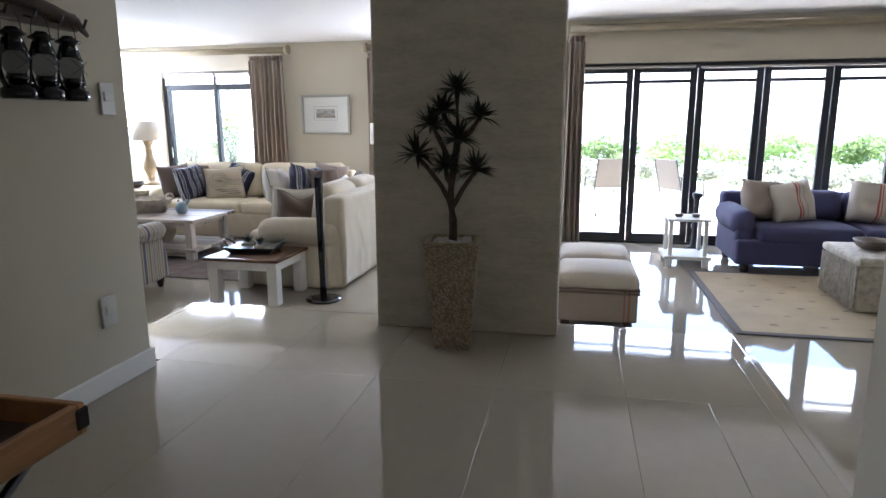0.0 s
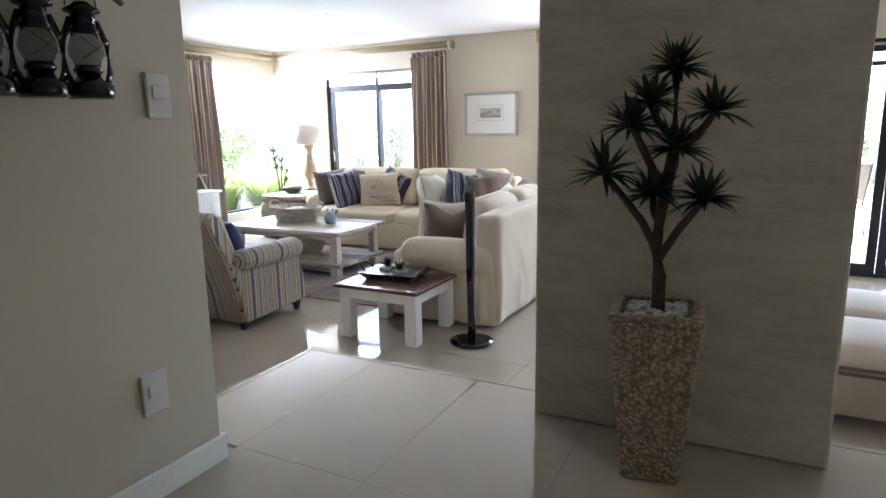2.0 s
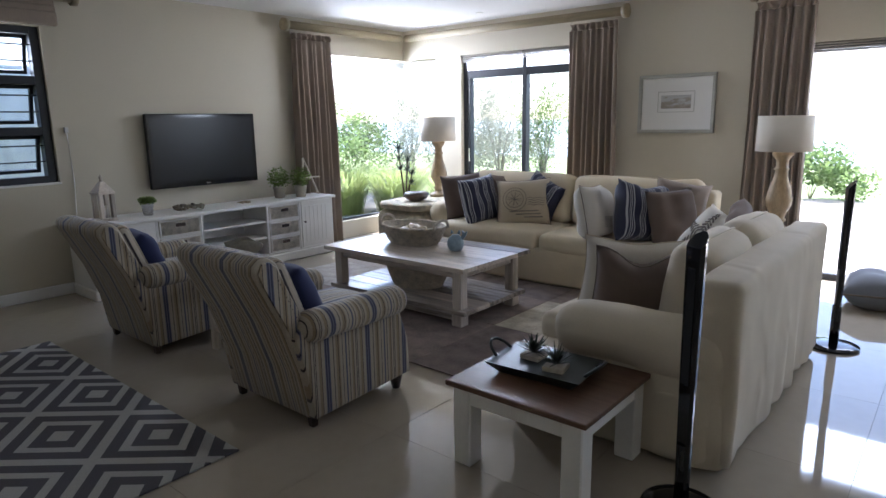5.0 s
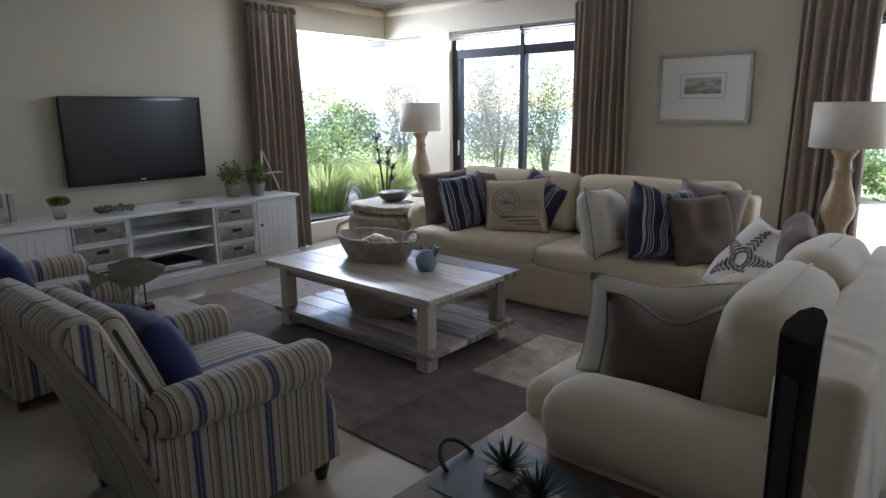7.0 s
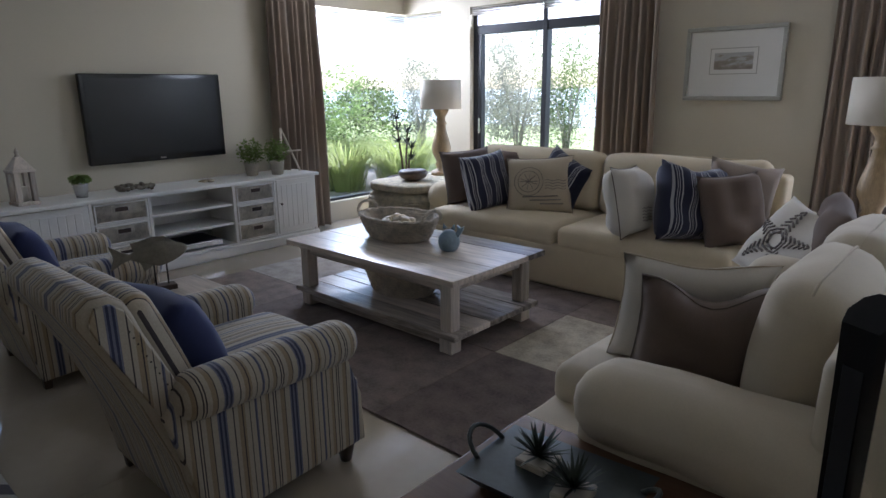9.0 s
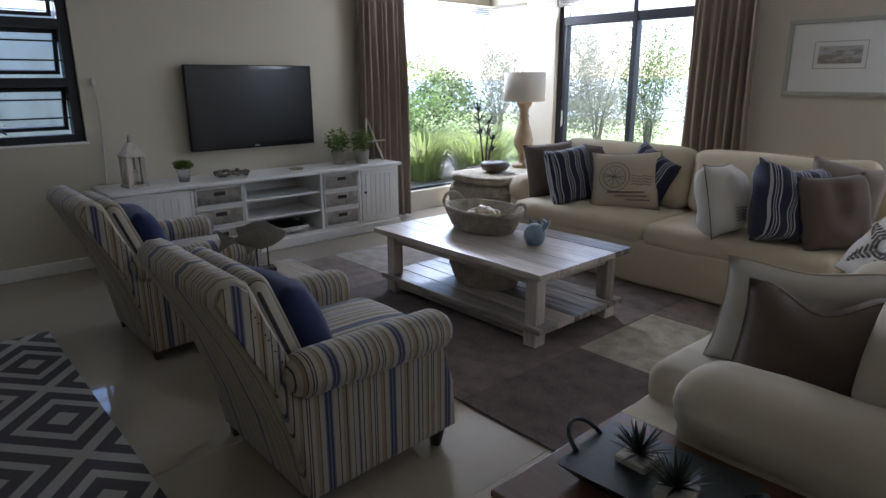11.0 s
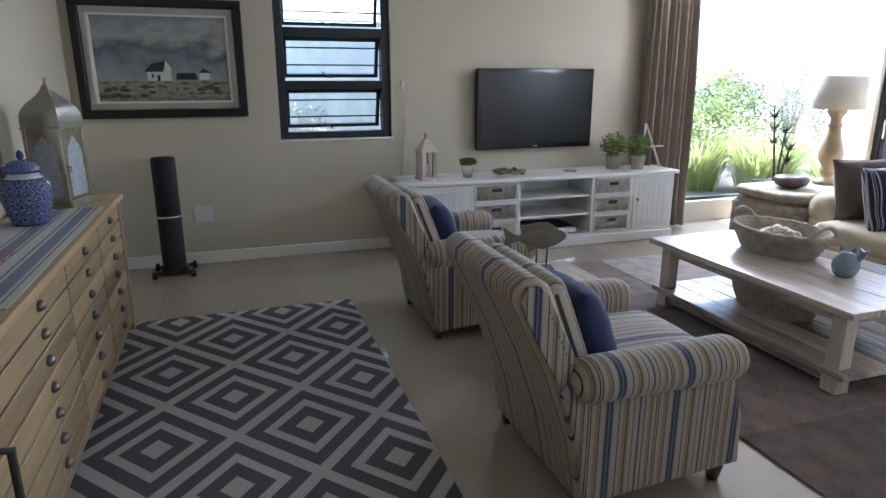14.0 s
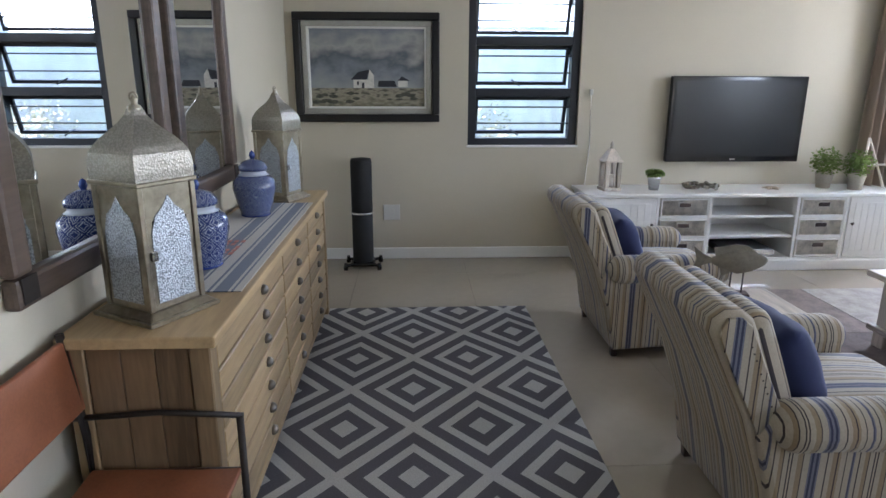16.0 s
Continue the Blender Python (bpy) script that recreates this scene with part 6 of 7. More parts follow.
def ginger_jar(at, s=1.0):
    p = thing("ginger_jar", "blue and white patterned porcelain ginger jar with a domed lid", "jar", at, 0, "ginger jars")
    k = s
    part("body", lathe_bm([(0.062 * k, 0), (0.066 * k, 0.006), (0.085 * k, 0.07 * k), (0.098 * k, 0.13 * k), (0.094 * k, 0.165 * k), (0.07 * k, 0.19 * k)], 28), "ginger", p)
    part("neck", lathe_bm([(0.07 * k, 0.19 * k), (0.058 * k, 0.198 * k), (0.056 * k, 0.215 * k)], 28), "gingerwhite", p)
    lid = part("lid", lathe_bm([(0.066 * k, 0.212 * k), (0.067 * k, 0.228 * k), (0.05 * k, 0.25 * k), (0.022 * k, 0.262 * k), (0, 0.265 * k)], 28), "ginger", p)
    part("knob", lathe_bm([(0.008 * k, 0.262 * k), (0.015 * k, 0.278 * k), (0.010 * k, 0.294 * k), (0, 0.302 * k)], 12), "gingerband", lid)
    part("foot_ring", lathe_bm([(0.0635 * k, 0.0), (0.068 * k, 0.002), (0.068 * k, 0.010), (0.0635 * k, 0.012)], 28), "gingerband", p)
    return p


ginger_jar((-3.34, 3.57, DZ + 0.005), 1.12)
ginger_jar((-4.28, 3.55, DZ + 0.005), 1.12)


def wall_mirror(x0, x1, z0, z1, label):
    p = thing("wall_mirror", label, "mirror", (0, SY, 0), 0, "pair of mirrors")
    fw, dp = 0.085, 0.045
    for a, b, c, d in ((x0, x1, z0, z0 + fw), (x0, x1, z1 - fw, z1), (x0, x0 + fw, z0 + fw, z1 - fw), (x1 - fw, x1, z0 + fw, z1 - fw)):
        part("frame_rail", span(a, b, 0, dp, c, d, 0.014, 2), "mirrorwood", p)
    for x in (x0 + 0.02, x1 - 0.02):
        for z in (z0 + 0.02, z1 - 0.02):
            part("corner_plate", box_bm(0.07, 0.004, 0.07, (x + (0.03 if x < (x0 + x1) / 2 else -0.03), dp + 0.002, z + (0.03 if z < (z0 + z1) / 2 else -0.03)), 0.002), "iron", p)
    part("glass", span(x0 + fw - 0.004, x1 - fw + 0.004, 0.012, 0.018, z0 + fw - 0.004, z1 - fw + 0.004, 0), "mirror", p)
    return p


wall_mirror(-3.66, -2.52, 0.97, 2.25, "large mirror in a heavy dark wooden frame above the dresser")
wall_mirror(-4.58, -3.74, 1.00, 2.20, "second large mirror in a heavy dark wooden frame above the dresser")

# folding leather chair beside the chest
ch = thing("folding_chair", "folding chair with a tan leather sling seat and dark iron arms", "chair", (-2.36, 3.40, 0))
for sx in (-1, 1):
    x = sx * 0.29
    part("arm_rail", tube_bm([(x, 0.0, 0.60), (x, 0.24, 0.615), (x, 0.48, 0.60)], 0.009, 8), "iron", ch)
    part("front_leg", tube_bm([(x, 0.47, 0.0), (x, 0.47, 0.60)], 0.011, 8), "iron", ch)
    part("rear_post", tube_bm([(x, 0.03, 0.0), (x, 0.03, 0.55), (x, -0.0, 0.86)], 0.012, 8), "iron", ch)
    part("seat_rail", tube_bm([(x, 0.03, 0.42), (x, 0.47, 0.42)], 0.010, 8), "darkwood", ch)
    part("lower_rail", tube_bm([(x, 0.03, 0.12), (x, 0.47, 0.12)], 0.009, 8), "darkwood", ch)
part("sling_seat", soft_bm(0.56, 0.43, 0.018, 0.006, (0, 0.25, 0.428), 4, wobble=0.006), "leather", ch)
part("back_sling", soft_bm(0.62, 0.02, 0.22, 0.008, (0, 0.012, 0.73), 5, m=pose(0, 0, 0, 6, 0, 0), wobble=0.006), "leather", ch)
part("cross_bar", tube_bm([(-0.29, 0.25, 0.12), (0.29, 0.25, 0.40)], 0.009, 8), "iron", ch)
part("cross_bar", tube_bm([(0.29, 0.27, 0.12), (-0.29, 0.27, 0.40)], 0.009, 8), "iron", ch)

# ---- hall ----
rk = thing("hook_rack", "dark wooden wall rack with iron hooks", "rack", (-0.977, 3.30, 1.86), 90)
part("board", box_bm(0.42, 0.03, 0.07, (-0.05, -0.015, 0), 0.006), "mirrorwood", rk)
for k in range(4):
    part("hook", tube_bm([(-0.22 + 0.12 * k, -0.03, -0.01), (-0.22 + 0.12 * k, -0.07, -0.02), (-0.22 + 0.12 * k, -0.085, 0.01)], 0.006, 6), "iron", rk)
part("horn_bar", tube_bm([(-0.26, -0.045, 0.035), (-0.1, -0.06, 0.045), (0.12, -0.05, 0.0), (0.19, -0.04, -0.045)], [0.022, 0.026, 0.02, 0.008], 10), "bark", rk)


def hurricane(at):
    p = thing("hurricane_lantern", "black metal hurricane lantern hanging on the hall wall", "lantern", at, 0, "row of hurricane lanterns")
    part("tank", lathe_bm([(0.062, 0), (0.068, 0.012), (0.066, 0.042), (0.04, 0.055), (0.032, 0.075)], 22), "black", p)
    part("burner", lathe_bm([(0.036, 0.075), (0.042, 0.085), (0.036, 0.10)], 18), "black", p)
    g = part("globe", lathe_bm([(0.034, 0.10), (0.048, 0.13), (0.05, 0.15), (0.036, 0.19)], 20), "lampglass", p)
    g.visible_shadow = False
    part("chimney", lathe_bm([(0.042, 0.19), (0.044, 0.20), (0.036, 0.21), (0.034, 0.25), (0.05, 0.255), (0.052, 0.262), (0.03, 0.275), (0.02, 0.285)], 20), "black", p)
    for s in (-1, 1):
        part("side_tube", tube_bm([(0, s * 0.05, 0.03), (0, s * 0.072, 0.08), (0, s * 0.07, 0.17), (0, s * 0.04, 0.235)], 0.010, 8), "black", p)
    part("guard_wire", join(*[tube_bm([(0.05, -0.045 * q, 0.115), (0.054, 0.0, 0.145), (0.05, 0.045 * q, 0.175)], 0.002, 4) for q in (1, -1)]), "iron", p)
    part("bail", tube_bm([(0, 0.05 * math.cos(math.pi * k / 8), 0.27 + 0.09 * math.sin(math.pi * k / 8)) for k in range(9)], 0.0025, 5), "iron", p)
    return p


hl = hurricane((-0.905, 3.095, 1.55))
hl.scale = (0.86, 0.86, 0.86)
for y in (3.22, 3.345):
    copy_thing(hl, pose(-0.905, y, 1.55))

tb = thing("tray_table", "wooden butler's tray table with black metal corners on dark folding legs", "tray table", (-0.58, 2.10, HALL))
Z = 0.46
M["traywood"] = wood("honey_tray_wood", (0.36, 0.17, 0.06), 0.4, 1, 0.2)
for a in ((-0.38, 0.38, -0.37, -0.345), (-0.38, 0.38, 0.345, 0.37), (-0.38, -0.355, -0.345, 0.345), (0.355, 0.38, -0.345, 0.345)):
    part("tray_rim", span(*a, Z - 0.085, Z, 0.004), "traywood", tb)
part("tray_bottom", span(-0.354, 0.354, -0.344, 0.344, Z - 0.08, Z - 0.065, 0), "darkwood", tb)
for x in (-1, 1):
    for y in (-1, 1):
        part("corner_cap", span(min(x * 0.355, x * 0.386), max(x * 0.355, x * 0.386), min(y * 0.335, y * 0.376), max(y * 0.335, y * 0.376), Z - 0.07, Z - 0.012, 0.005), "iron", tb)
    part("leg", tube_bm([(x * 0.30, 0.30, Z - 0.09), (x * 0.30, -0.28, 0.0)], 0.013, 8), "iron", tb)
    part("leg", tube_bm([(x * 0.28, -0.30, Z - 0.09), (x * 0.28, 0.28, 0.0)], 0.013, 8), "iron", tb)
bo = thing("shallow_bowl", "shallow pale bowl lying in the tray", "bowl", (-0.50, 2.05, HALL + Z - 0.064))
part("dish", lathe_bm([(0.06, 0), (0.13, 0.02), (0.17, 0.045), (0.165, 0.05), (0.12, 0.028), (0, 0.012)], 26), "terracotta", bo)

# planter with the dracaena tree
pl = thing("dracaena_planter", "branched dark dracaena in a tall tapered pebble planter with white stones", "potted plant", (0.42, 4.33, HALL), 6)
part("planter", taper_bm(0.185, 0.185, 0.275, 0.275, 0.555, bevel=0.006), "aggregate", pl)
part("planter_rim", join(span(-0.142, 0.142, -0.142, -0.112, 0.556, 0.58), span(-0.142, 0.142, 0.112, 0.142, 0.556, 0.58), span(-0.142, -0.112, -0.111, 0.111, 0.556, 0.58), span(0.112, 0.142, -0.111, 0.111, 0.556, 0.58)), "aggregate", pl)
rnd = random.Random(21)
for _ in range(120):
    part("stone", soft_bm(0.024, 0.019, 0.015, 0.01, (rnd.uniform(-0.095, 0.095), rnd.uniform(-0.095, 0.095), 0.562 + rnd.uniform(0, 0.008)), 2, m=pose(0, 0, 0, 0, 0, rnd.uniform(0, 180))), "pebble", pl)
TR = [((0, 0, 0.56), (0.0, 0, 0.68), (-0.015, 0, 0.78), (0.0, 0.0, 0.92), (0.025, 0, 1.10), (0.02, 0, 1.33)),
      ((-0.01, 0, 0.73), (0.05, -0.02, 0.84), (0.10, -0.03, 0.91), (0.12, -0.03, 0.935)),
      ((-0.01, 0, 0.76), (-0.06, -0.02, 0.86), (-0.12, -0.03, 0.94), (-0.18, -0.03, 1.01)),
      ((0.025, 0, 1.08), (0.09, 0.0, 1.13), (0.135, -0.01, 1.20)),
      ((0.0, 0, 0.95), (-0.06, -0.03, 1.08), (-0.10, -0.05, 1.16)),
      ((-0.005, 0, 0.85), (-0.025, -0.05, 0.90), (-0.03, -0.06, 0.95)),
      ((0.015, 0, 1.0), (0.03, -0.05, 1.05), (0.03, -0.06, 1.09)),
      ((0.02, 0, 1.12), (-0.03, -0.02, 1.18), (-0.05, -0.03, 1.23))]
for k, br in enumerate(TR):
    part("trunk" if k == 0 else "branch", tube_bm(br, [(0.024 if k == 0 else 0.014) * (1 - 0.4 * i / len(br)) for i in range(len(br))], 9), "bark", pl)
    part("leaf_crown", rosette_bm(50, 0.125 if k != 2 else 0.145, 0.022, 70 + k, 0.5, 0.16, br[-1]), "leafdark", pl)

# ---- sitting room ----
sf = sofa("sofa", "navy cotton sofa with rolled arms on dark feet", 2.3, 1.0, "navysofa", (3.74, 8.58, 0), 0, skirted=False, feet="darkwood", a=0.20, arm_h=0.62, back_h=0.78, slab_back=0.74, seats=2, arm_cut=0.13)
for k, (x, mat, rz, lab) in enumerate(((2.93, "greigecush", 16, "plain greige cushion on the navy sofa"), (3.22, "redstripe", 8, "cream cushion with red stripes on the navy sofa"), (3.90, "redstripe", -4, "cream cushion with red stripes on the navy sofa"), (4.25, "redstripe", -14, "cream cushion with red stripes on the navy sofa"))):
    cushion(lab, mat, (x, 8.02 - 0.05 * (k == 1), 0.47), rz, -18, 0.44, 0.44, 0.24, roll=(6, -10, 8, -6)[k], seed=30 + k)
st = thing("side_table", "white two-tier wooden side table beside the navy sofa", "side table", (2.20, 8.05, 0))
part("tabletop", box_bm(0.42, 0.42, 0.025, (0, 0, 0.49), 0.004), "white", st)
part("lower_shelf", box_bm(0.46, 0.46, 0.035, (0, 0, 0.10), 0.004), "white", st)
for x in (-1, 1):
    for y in (-1, 1):
        part("leg", box_bm(0.04, 0.04, 0.36, (x * 0.17, y * 0.17, 0.2975), 0.003), "white", st)
        part("foot", box_bm(0.06, 0.06, 0.08, (x * 0.18, y * 0.18, 0.04), 0.004), "white", st)
for x in (-0.08, 0.09):
    bwl = thing("small_dish", "small dark dish on the white side table", "dish", (2.20 + x, 8.03, 0.503))
    part("dish", lathe_bm([(0.03, 0), (0.045, 0.02), (0.05, 0.035), (0.044, 0.035), (0.0, 0.015)], 18), "stonebowl", bwl)
cs = thing("candlestick", "slim turned dark candle stand by the folding doors", "candlestick", (2.42, 8.75, 0))
part("stand", lathe_bm([(0.09, 0), (0.10, 0.03), (0.04, 0.07), (0.03, 0.25), (0.05, 0.30), (0.03, 0.34), (0.028, 0.60), (0.06, 0.65), (0.05, 0.68)], 18), "alu", cs)


def ottoman(y):
    o = thing("ottoman", "square linen ottoman with a padded top and red-brown stripes", "ottoman", (1.22, y, 0), 0, "ottomans behind the partition")
    part("body", soft_bm(0.56, 0.60, 0.24, 0.02, (0, 0, 0.19), 3), "ottstripe", o)
    part("seat_pad", soft_bm(0.58, 0.60, 0.13, 0.06, (0, 0, 0.345), 5, puff=0.03), "ottpad", o)
    part("piping", join(*[soft_bm(0.585, 0.625, 0.014, 0.006, (0, 0, z), 2) for z in (0.285, 0.312)]), "taupecush", o)
    for x in (-1, 1):
        for yy in (-1, 1):
            part("foot", lathe_bm([(0.025, 0), (0.035, 0.03), (0.03, 0.08)], 10, (x * 0.22, yy * 0.24, 0)), "darkwood", o)
    return o


ottoman(5.88)
ottoman(6.55)
rg = thing("sisal_rug", "natural sisal rug with a dark grey bound edge", "rug")
part("field", span(2.24, 5.4, 5.76, 7.64, 0.001, 0.010, 0.002), "sisal", rg)
part("binding", join(span(2.18, 2.239, 5.70, 7.70, 0.001, 0.012, 0.002), span(5.401, 5.46, 5.70, 7.70, 0.001, 0.012, 0.002), span(2.24, 5.4, 5.70, 5.759, 0.001, 0.012, 0.002), span(2.24, 5.4, 7.641, 7.70, 0.001, 0.012, 0.002)), "sisaledge", rg)
for bm in [box_bm(0.05, 0.02, 0.002, (2.5 + 0.33 * i + 0.16 * (j % 2), 5.95 + 0.24 * j, 0.0112), 0) for i in range(8) for j in range(7)]:
    part("motif", bm, "hide2", rg)
wt = thing("wicker_chest", "whitewashed wicker chest used as a low table", "chest", (3.55, 6.72, 0.012))
part("body", soft_bm(0.74, 0.72, 0.36, 0.03, (0, 0, 0.19), 4), "wickerw", wt)
part("lid", soft_bm(0.77, 0.75, 0.07, 0.03, (0, 0, 0.405), 4), "wickerw", wt)
for k in range(15):
    part("cane", tube_bm([(-0.375, -0.34 + 0.0485 * k, 0.02), (-0.378, -0.34 + 0.0485 * k, 0.37)], 0.009, 6), "wickerw", wt)
bwl = thing("wooden_bowl", "round brown bowl on the wicker trunk", "bowl", (3.42, 6.74, 0.452))
part("bowl", lathe_bm([(0.06, 0), (0.12, 0.03), (0.15, 0.08), (0.14, 0.08), (0.10, 0.04), (0, 0.02)], 24), "stonebowl", bwl)

# ---- garden ----
setting("ground", span(-400, 400, -200, 800, -0.5, -0.14, 0), "lawn", "sunlit lawn reaching to the horizon", "ground")
# pale glossy sheet, added so the far ground turns to bright glare
M["farglare"] = plain("pale_far_glare_water", (0.30, 0.34, 0.36), 0.25, amount=0.1, scale=0.3, fine=3, bump=0.2, dist=0.05)
setting("water", span(-390, 390, 27, 790, -0.139, -0.12, 0), "farglare", "made-up sheet of pale water giving the white glare beyond the garden", "water")
patio = setting("pavement_patio", span(-2.6, 9.0, FY + 0.30, 17.0, -0.139, -0.05, 0), "grout", "pale stone patio outside the glass doors", "patio")
M["boundary"] = plain("pale_render", (0.42, 0.45, 0.49), 0.85, amount=0.2, scale=1.1, fine=9, bump=0.2, stretch=(1, 1, 0.35))
setting("boundary_wall", span(-9.9, -9.7, 1.5, 8.4, -0.139, 2.25, 0.01), "boundary", "pale rendered boundary wall outside the barred window", "wall")
setting("gravel_bed", span(-11.5, -2.7, 7.0, 13.5, -0.138, -0.10, 0), "gravel", "grey gravel garden bed under the windows", "garden bed")


def foliage_bm(n, rx, ry, h, leaf, seed, z0=0.0, lump=5):
    """Many small leaves on a lumpy, gappy outline."""
    rnd = random.Random(seed)
    heads = [(rnd.uniform(-0.7, 0.7), rnd.uniform(-0.7, 0.7), rnd.uniform(0.35, 0.95), rnd.uniform(0.25, 0.5)) for _ in range(lump)]
    verts, faces = [], []
    for k in range(n):
        hx, hy, hz, hr = heads[k % lump]
        d = Vector((rnd.gauss(0, 1), rnd.gauss(0, 1), rnd.gauss(0, 1))).normalized() * hr * rnd.uniform(0.55, 1.08)
        p = Vector(((hx + d.x) * rx, (hy + d.y) * ry, z0 + max(0.02, (hz + d.z * 0.8)) * h))
        q = Euler((rnd.uniform(-1.3, 1.3), rnd.uniform(-1.3, 1.3), rnd.uniform(0, 6.28))).to_matrix()
        s = leaf * rnd.uniform(0.6, 1.4)
        i = len(verts)
        for o in ((0, -0.5, 0), (0.28, 0, 0.07), (0, 0.6, 0), (-0.28, 0, 0.07)):
            verts.append(p + q @ Vector(o) * s)
        faces.append((i, i + 1, i + 2, i + 3))
    me = bpy.data.meshes.new("foliage")
    me.from_pydata([tuple(v) for v in verts], [], faces)
    return me


def bush(name, label, at, rx, ry, h, mat, seed, n=3500, leaf=0.07, trunk=True, category="shrub", lump=9):
    b = thing(name, label, category, at, seed * 37 % 360)
    me = foliage_bm(n, rx, ry, h, leaf, seed, 0.0, lump)
    me.materials.append(M[mat])
    ob = new("crown", me)
    ob.parent = b
    rnd = random.Random(seed)
    for k in range(9):
        a, f = k * 0.7 + rnd.random(), rnd.uniform(0.6, 1.3)
        part("branch" if k else "trunk", tube_bm([(0, 0, -0.02), (0.12 * rx * f * math.cos(a), 0.12 * ry * f * math.sin(a), 0.35 * h), (0.5 * rx * f * math.cos(a + 0.3), 0.5 * ry * f * math.sin(a + 0.3), 0.8 * h)], [0.007 * h, 0.0045 * h, 0.003], 6), "twig", b)
    return b


def grass(name, at, r, h, n, seed, label="clump of long arching green grass leaves"):
    g = thing(name, label, "grass", at)
    rnd = random.Random(seed)
    verts, faces = [], []
    for k in range(n):
        a, d = rnd.uniform(0, 6.28), r * 0.35 * rnd.random()
        base = Vector((d * math.cos(a), d * math.sin(a), 0))
        out = Vector((math.cos(a + rnd.uniform(-0.6, 0.6)), math.sin(a + rnd.uniform(-0.6, 0.6)), 0))
        l, w = h * rnd.uniform(0.7, 1.15), rnd.uniform(0.008, 0.016)
        side = Vector((-out.y, out.x, 0)) * w
        i = len(verts)
        for s in (0, 0.35, 0.7, 1.0):
            p = base + out * (r * rnd.uniform(0.85, 1.0) * s ** 1.8) + Vector((0, 0, l * (1.25 * s - 0.45 * s * s * s)))
            ww = side * (1 - 0.9 * s)
            verts += [p - ww, p + ww]
        for q in range(3):
            faces.append((i + 2 * q, i + 2 * q + 1, i + 2 * q + 3, i + 2 * q + 2))
    me = bpy.data.meshes.new("blades")
    me.from_pydata([tuple(v) for v in verts], [], faces)
    me.materials.append(M["grassleaf"])
    ob = new("blades", me)
    ob.parent = g
    return g


rnd = random.Random(77)
for k, (x, y, r, h) in enumerate(((-8.6, 11.0, 0.8, 0.95), (-8.0, 11.5, 0.7, 0.9), (-9.2, 10.0, 0.7, 0.9), (-8.2, 12.0, 0.8, 0.95), (-7.0, 11.9, 0.65, 0.8), (-9.4, 11.6, 0.8, 0.9), (-6.0, 12.3, 0.6, 0.7), (-6.6, 12.9, 0.6, 0.75), (-5.0, 12.6, 0.5, 0.6))):
    grass("grass_clump", (x, y, -0.11), r, h, 420, 100 + k)
bush("shrub", "rounded leafy green shrub in the garden bed", (-9.8, 10.9, -0.12), 1.3, 1.3, 1.55, "leaf", 5, 9000, 0.055)
bush("shrub", "rounded leafy green shrub in the garden bed", (-10.6, 12.3, -0.12), 1.4, 1.4, 1.6, "leaf", 6, 9000, 0.055)
bush("shrub", "rounded leafy green shrub in the garden bed", (-11.4, 10.0, -0.12), 1.4, 1.4, 1.7, "leaf", 7, 8000, 0.06)
bush("shrub", "grey-green olive shrub with open twiggy growth", (-10.0, 14.2, -0.14), 0.9, 0.9, 2.5, "leafolive", 8, 9000, 0.042)
bush("garden_tree", "small grey-green garden tree with a loose twiggy crown", (-7.6, 14.2, -0.14), 0.8, 0.8, 2.45, "leafolive", 9, 11000, 0.036, category="tree", lump=22)
bush("garden_tree", "small fresh green garden tree beside a grey one", (-6.75, 14.5, -0.14), 0.6, 0.6, 2.35, "leaf", 10, 8000, 0.034, category="tree", lump=20)
bush("shrub", "small leafy green shrub near the sliding door", (-5.3, 14.6, -0.14), 0.5, 0.5, 1.25, "leaf", 11, 3500, 0.045, lump=12)
bush("shrub", "low leafy green shrub by the lawn", (-3.3, 13.6, -0.14), 0.7, 0.7, 0.95, "leaf", 12, 2200, 0.06)
bush("shrub", "low leafy green shrub beyond the garden door", (-2.6, 17.5, -0.14), 1.2, 1.0, 0.95, "leaf", 13, 3200, 0.08)
bush("shrub", "low leafy green shrub beyond the garden door", (-0.2, 19.0, -0.14), 1.3, 1.0, 1.0, "leaf", 14, 3200, 0.08)
bush("shrub", "grey-green olive shrub outside the barred window", (-9.1, 5.0, -0.14), 0.5, 0.8, 1.15, "leafolive", 15, 1500, 0.05)
bush("shrub", "grey-green olive shrub outside the barred window", (-9.1, 6.9, -0.14), 0.5, 0.9, 1.2, "leafolive", 16, 1500, 0.05)
for k, (x, y) in enumerate(((-4.6, 19.0), (-7.4, 19.6), (-10.4, 18.2))):
    bush("shrub", "pale olive shrub at the far side of the lawn", (x, y, -0.14), 1.6, 1.4, 1.35, "leafolive", 80 + k, 4200, 0.075)
# plain white box at the back of the gravel bed
pw = setting("garden_wall_low", span(-9.6, -9.4, 12.6, 13.2, -0.12, 0.4, 0.01), "trim", "low plain white box in the gravel bed", "plinth")
for k in range(9):
    x = 0.6 + 1.25 * k
    bush("hedge_plant", "clipped pale green hedge plant at the patio's edge", (x, 17.6 + 0.2 * (k % 2), -0.14), 0.85, 0.7, 0.62, "hedge", 40 + k, 1800, 0.07, category="hedge", lump=8)
for k in range(7):
    x = 0.0 + 2.1 * k
    bush("tall_shrub", "tall dark green shrub behind the hedge", (x, 21.5 + 0.8 * (k % 3), -0.14), 1.5, 1.3, 1.15, "leaf", 60 + k, 2600, 0.11, lump=10)


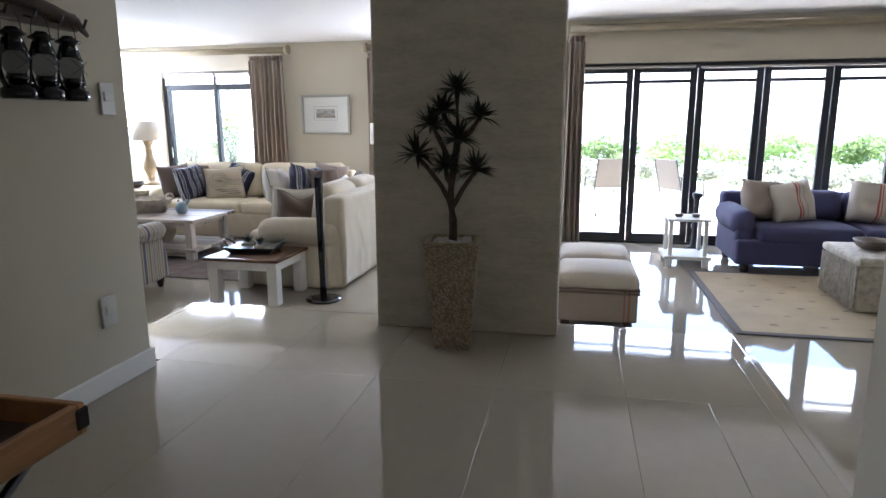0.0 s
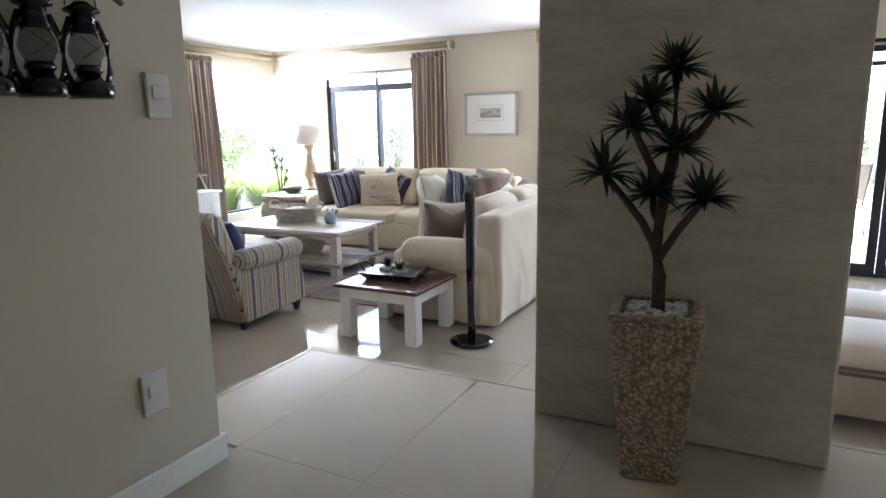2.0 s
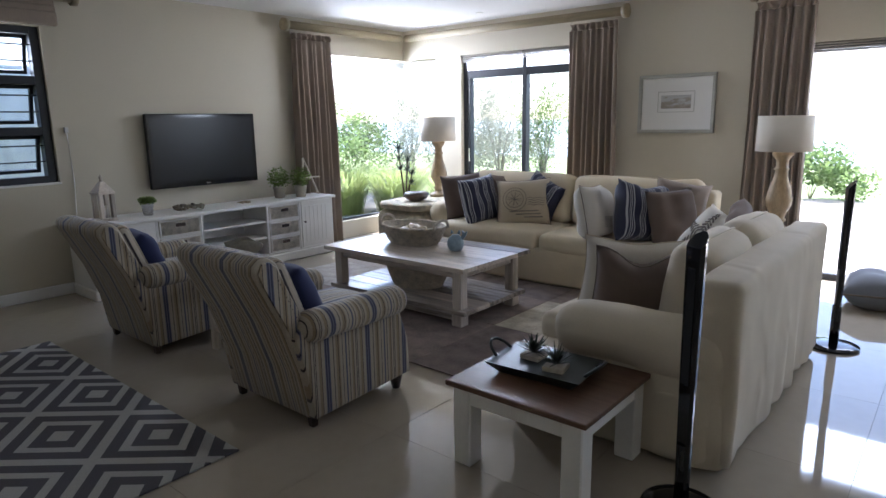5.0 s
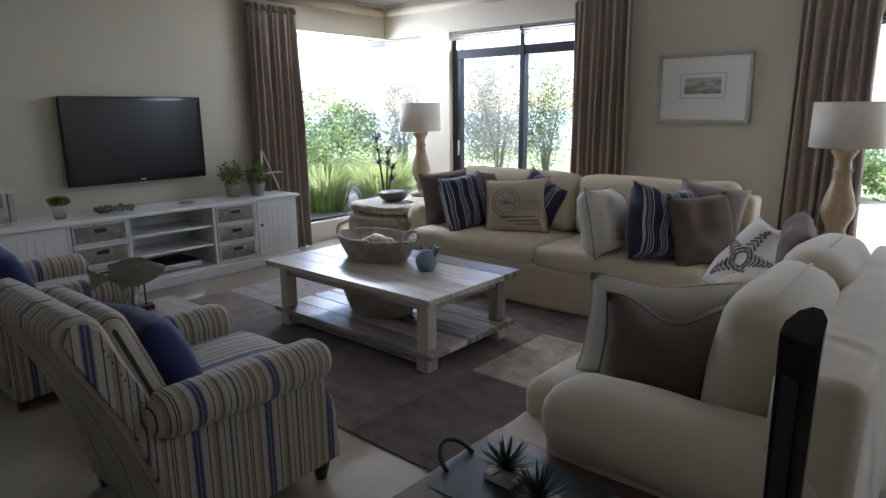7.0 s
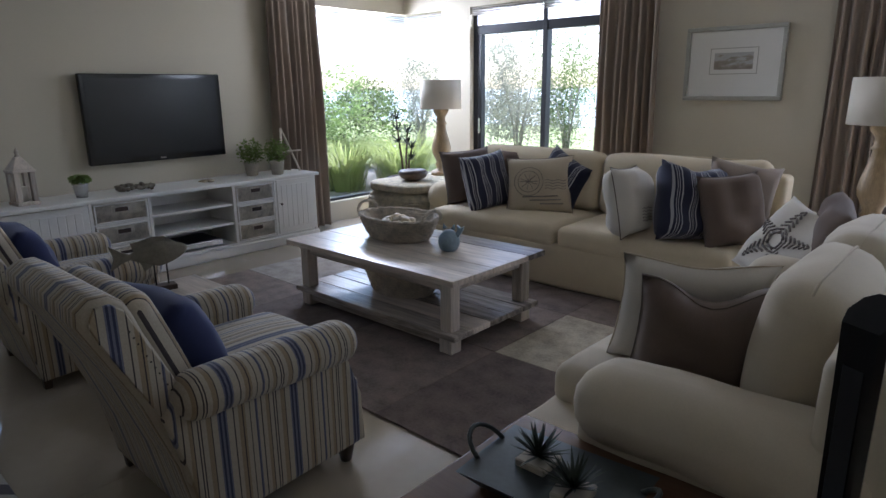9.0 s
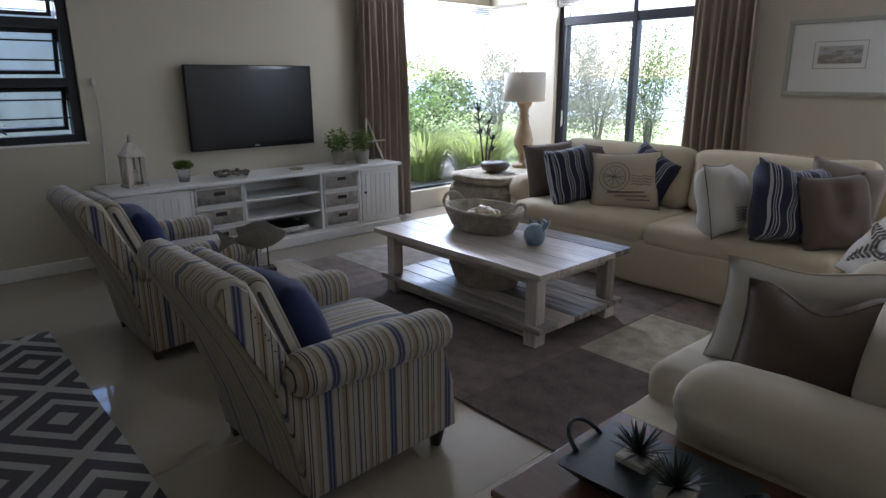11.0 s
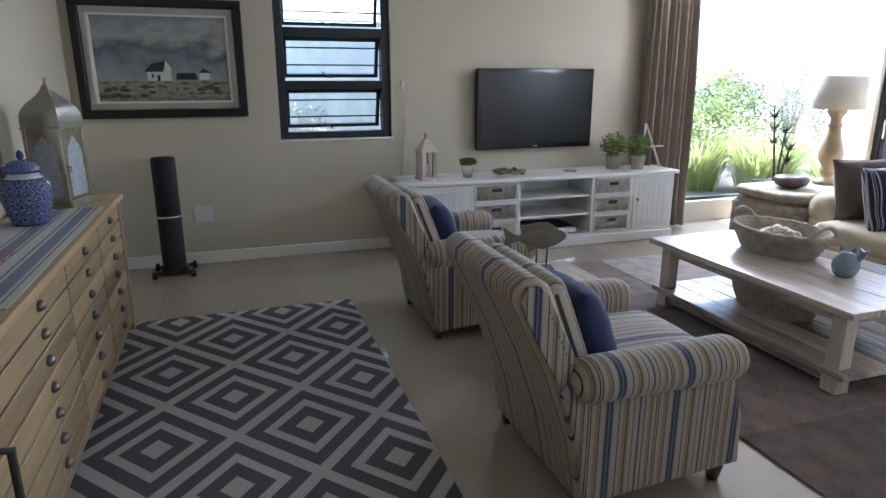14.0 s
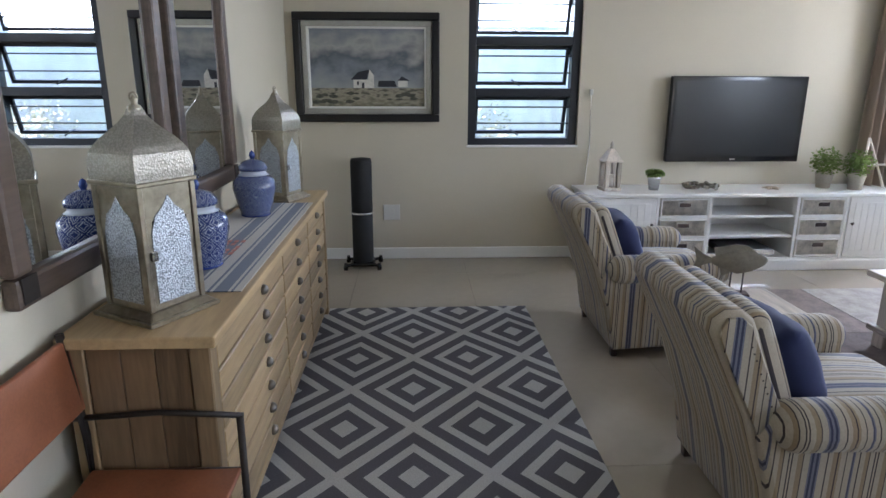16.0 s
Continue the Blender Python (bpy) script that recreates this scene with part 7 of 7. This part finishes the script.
def patio_chair(at, rz):
    c = thing("patio_chair", "metal patio chair with a grey sling seat", "chair", at, rz, "patio chairs")
    for sx in (-1, 1):
        x = sx * 0.27
        part("side_frame", join(tube_bm([(x, 0.25, 0), (x, 0.22, 0.62), (x, -0.2, 0.64)], 0.013, 7), tube_bm([(x, -0.32, 0), (x, -0.2, 0.42), (x, -0.34, 0.95)], 0.013, 7)), "alu", c)
    part("seat", soft_bm(0.53, 0.46, 0.015, 0.005, (0, 0.02, 0.42), 3), "mesh", c)
    part("backrest", soft_bm(0.53, 0.015, 0.5, 0.005, (0, -0.27, 0.70), 3, m=pose(0, 0, 0, 14, 0, 0)), "mesh", c)
    return c


pc2 = patio_chair((1.55, 12.2, -0.046), 20)
copy_thing(pc2, pose(2.75, 12.0, -0.046, 0, 0, -60))

# ---- paving and floor tiles ----
TILES = {}


def tile_mesh(name, sx, sy, t, mat, gap):
    key = (name, round(sx, 3), round(sy, 3), mat)
    if key not in TILES:
        bm = box_bm(sx - gap, sy - gap, t, (0, 0, -t / 2), 0.0006)
        me = bpy.data.meshes.new(name)
        bm.to_mesh(me)
        bm.free()
        me.materials.append(M[mat])
        TILES[key] = me
    return TILES[key]


def lay(parent, name, bounds, joint, size, z, t, mat, gap):
    """Tiles of the given size with a joint crossing at the given place, cut to the bounds."""
    x0, x1, y0, y1 = bounds
    sx, sy = size
    i0, j0 = math.floor((x0 - joint[0]) / sx), math.floor((y0 - joint[1]) / sy)
    for i in range(i0, i0 + int((x1 - x0) / sx) + 2):
        for j in range(j0, j0 + int((y1 - y0) / sy) + 2):
            a, b = max(x0, joint[0] + i * sx), min(x1, joint[0] + (i + 1) * sx)
            c, d = max(y0, joint[1] + j * sy), min(y1, joint[1] + (j + 1) * sy)
            if b - a < 0.02 or d - c < 0.02:
                continue
            ob = new(name, tile_mesh(name, b - a, d - c, t, mat, gap))
            ob.location = ((a + b) / 2, (c + d) / 2, z)
            ob.parent = parent


lay(floor, "floor_tile", (WX, 0.80, 4.82, NY), (-1.43, 4.82), (0.9, 0.9), 0.0, 0.012, "tile", 0.0012)
lay(floor, "floor_tile", (WX, -1.43, SY, 4.82), (-1.43, 4.82), (0.9, 0.9), 0.0, 0.012, "tile", 0.0012)
lay(floor, "floor_tile", (0.80, 6.3, 4.82, FY + 0.06), (-1.43, 4.82), (0.9, 0.9), 0.0, 0.012, "tile", 0.0012)
lay(floor, "floor_tile", (1.96, 6.3, 2.5, 4.82), (-1.43, 4.82), (0.9, 0.9), 0.0, 0.012, "tile", 0.0012)
lay(landing, "floor_tile", (-1.0, 1.62, -1.5, 3.82), (0.715, 3.82), (0.57, 1.15), HALL, 0.014, "tile", 0.0012)
lay(landing, "floor_tile", (-1.395, 1.925, 3.82, 4.765), (0.715, 3.82), (0.57, 1.15), HALL, 0.014, "tile", 0.0012)
lay(landing, "floor_tile", (1.62, 1.925, 2.5, 3.82), (0.715, 3.82), (0.57, 1.15), HALL, 0.014, "tile", 0.0012)
lay(patio, "paving_slab", (-2.5, 6.0, FY + 0.3, 15.4), (0, 10), (0.6, 0.6), -0.046, 0.03, "paving", 0.008)
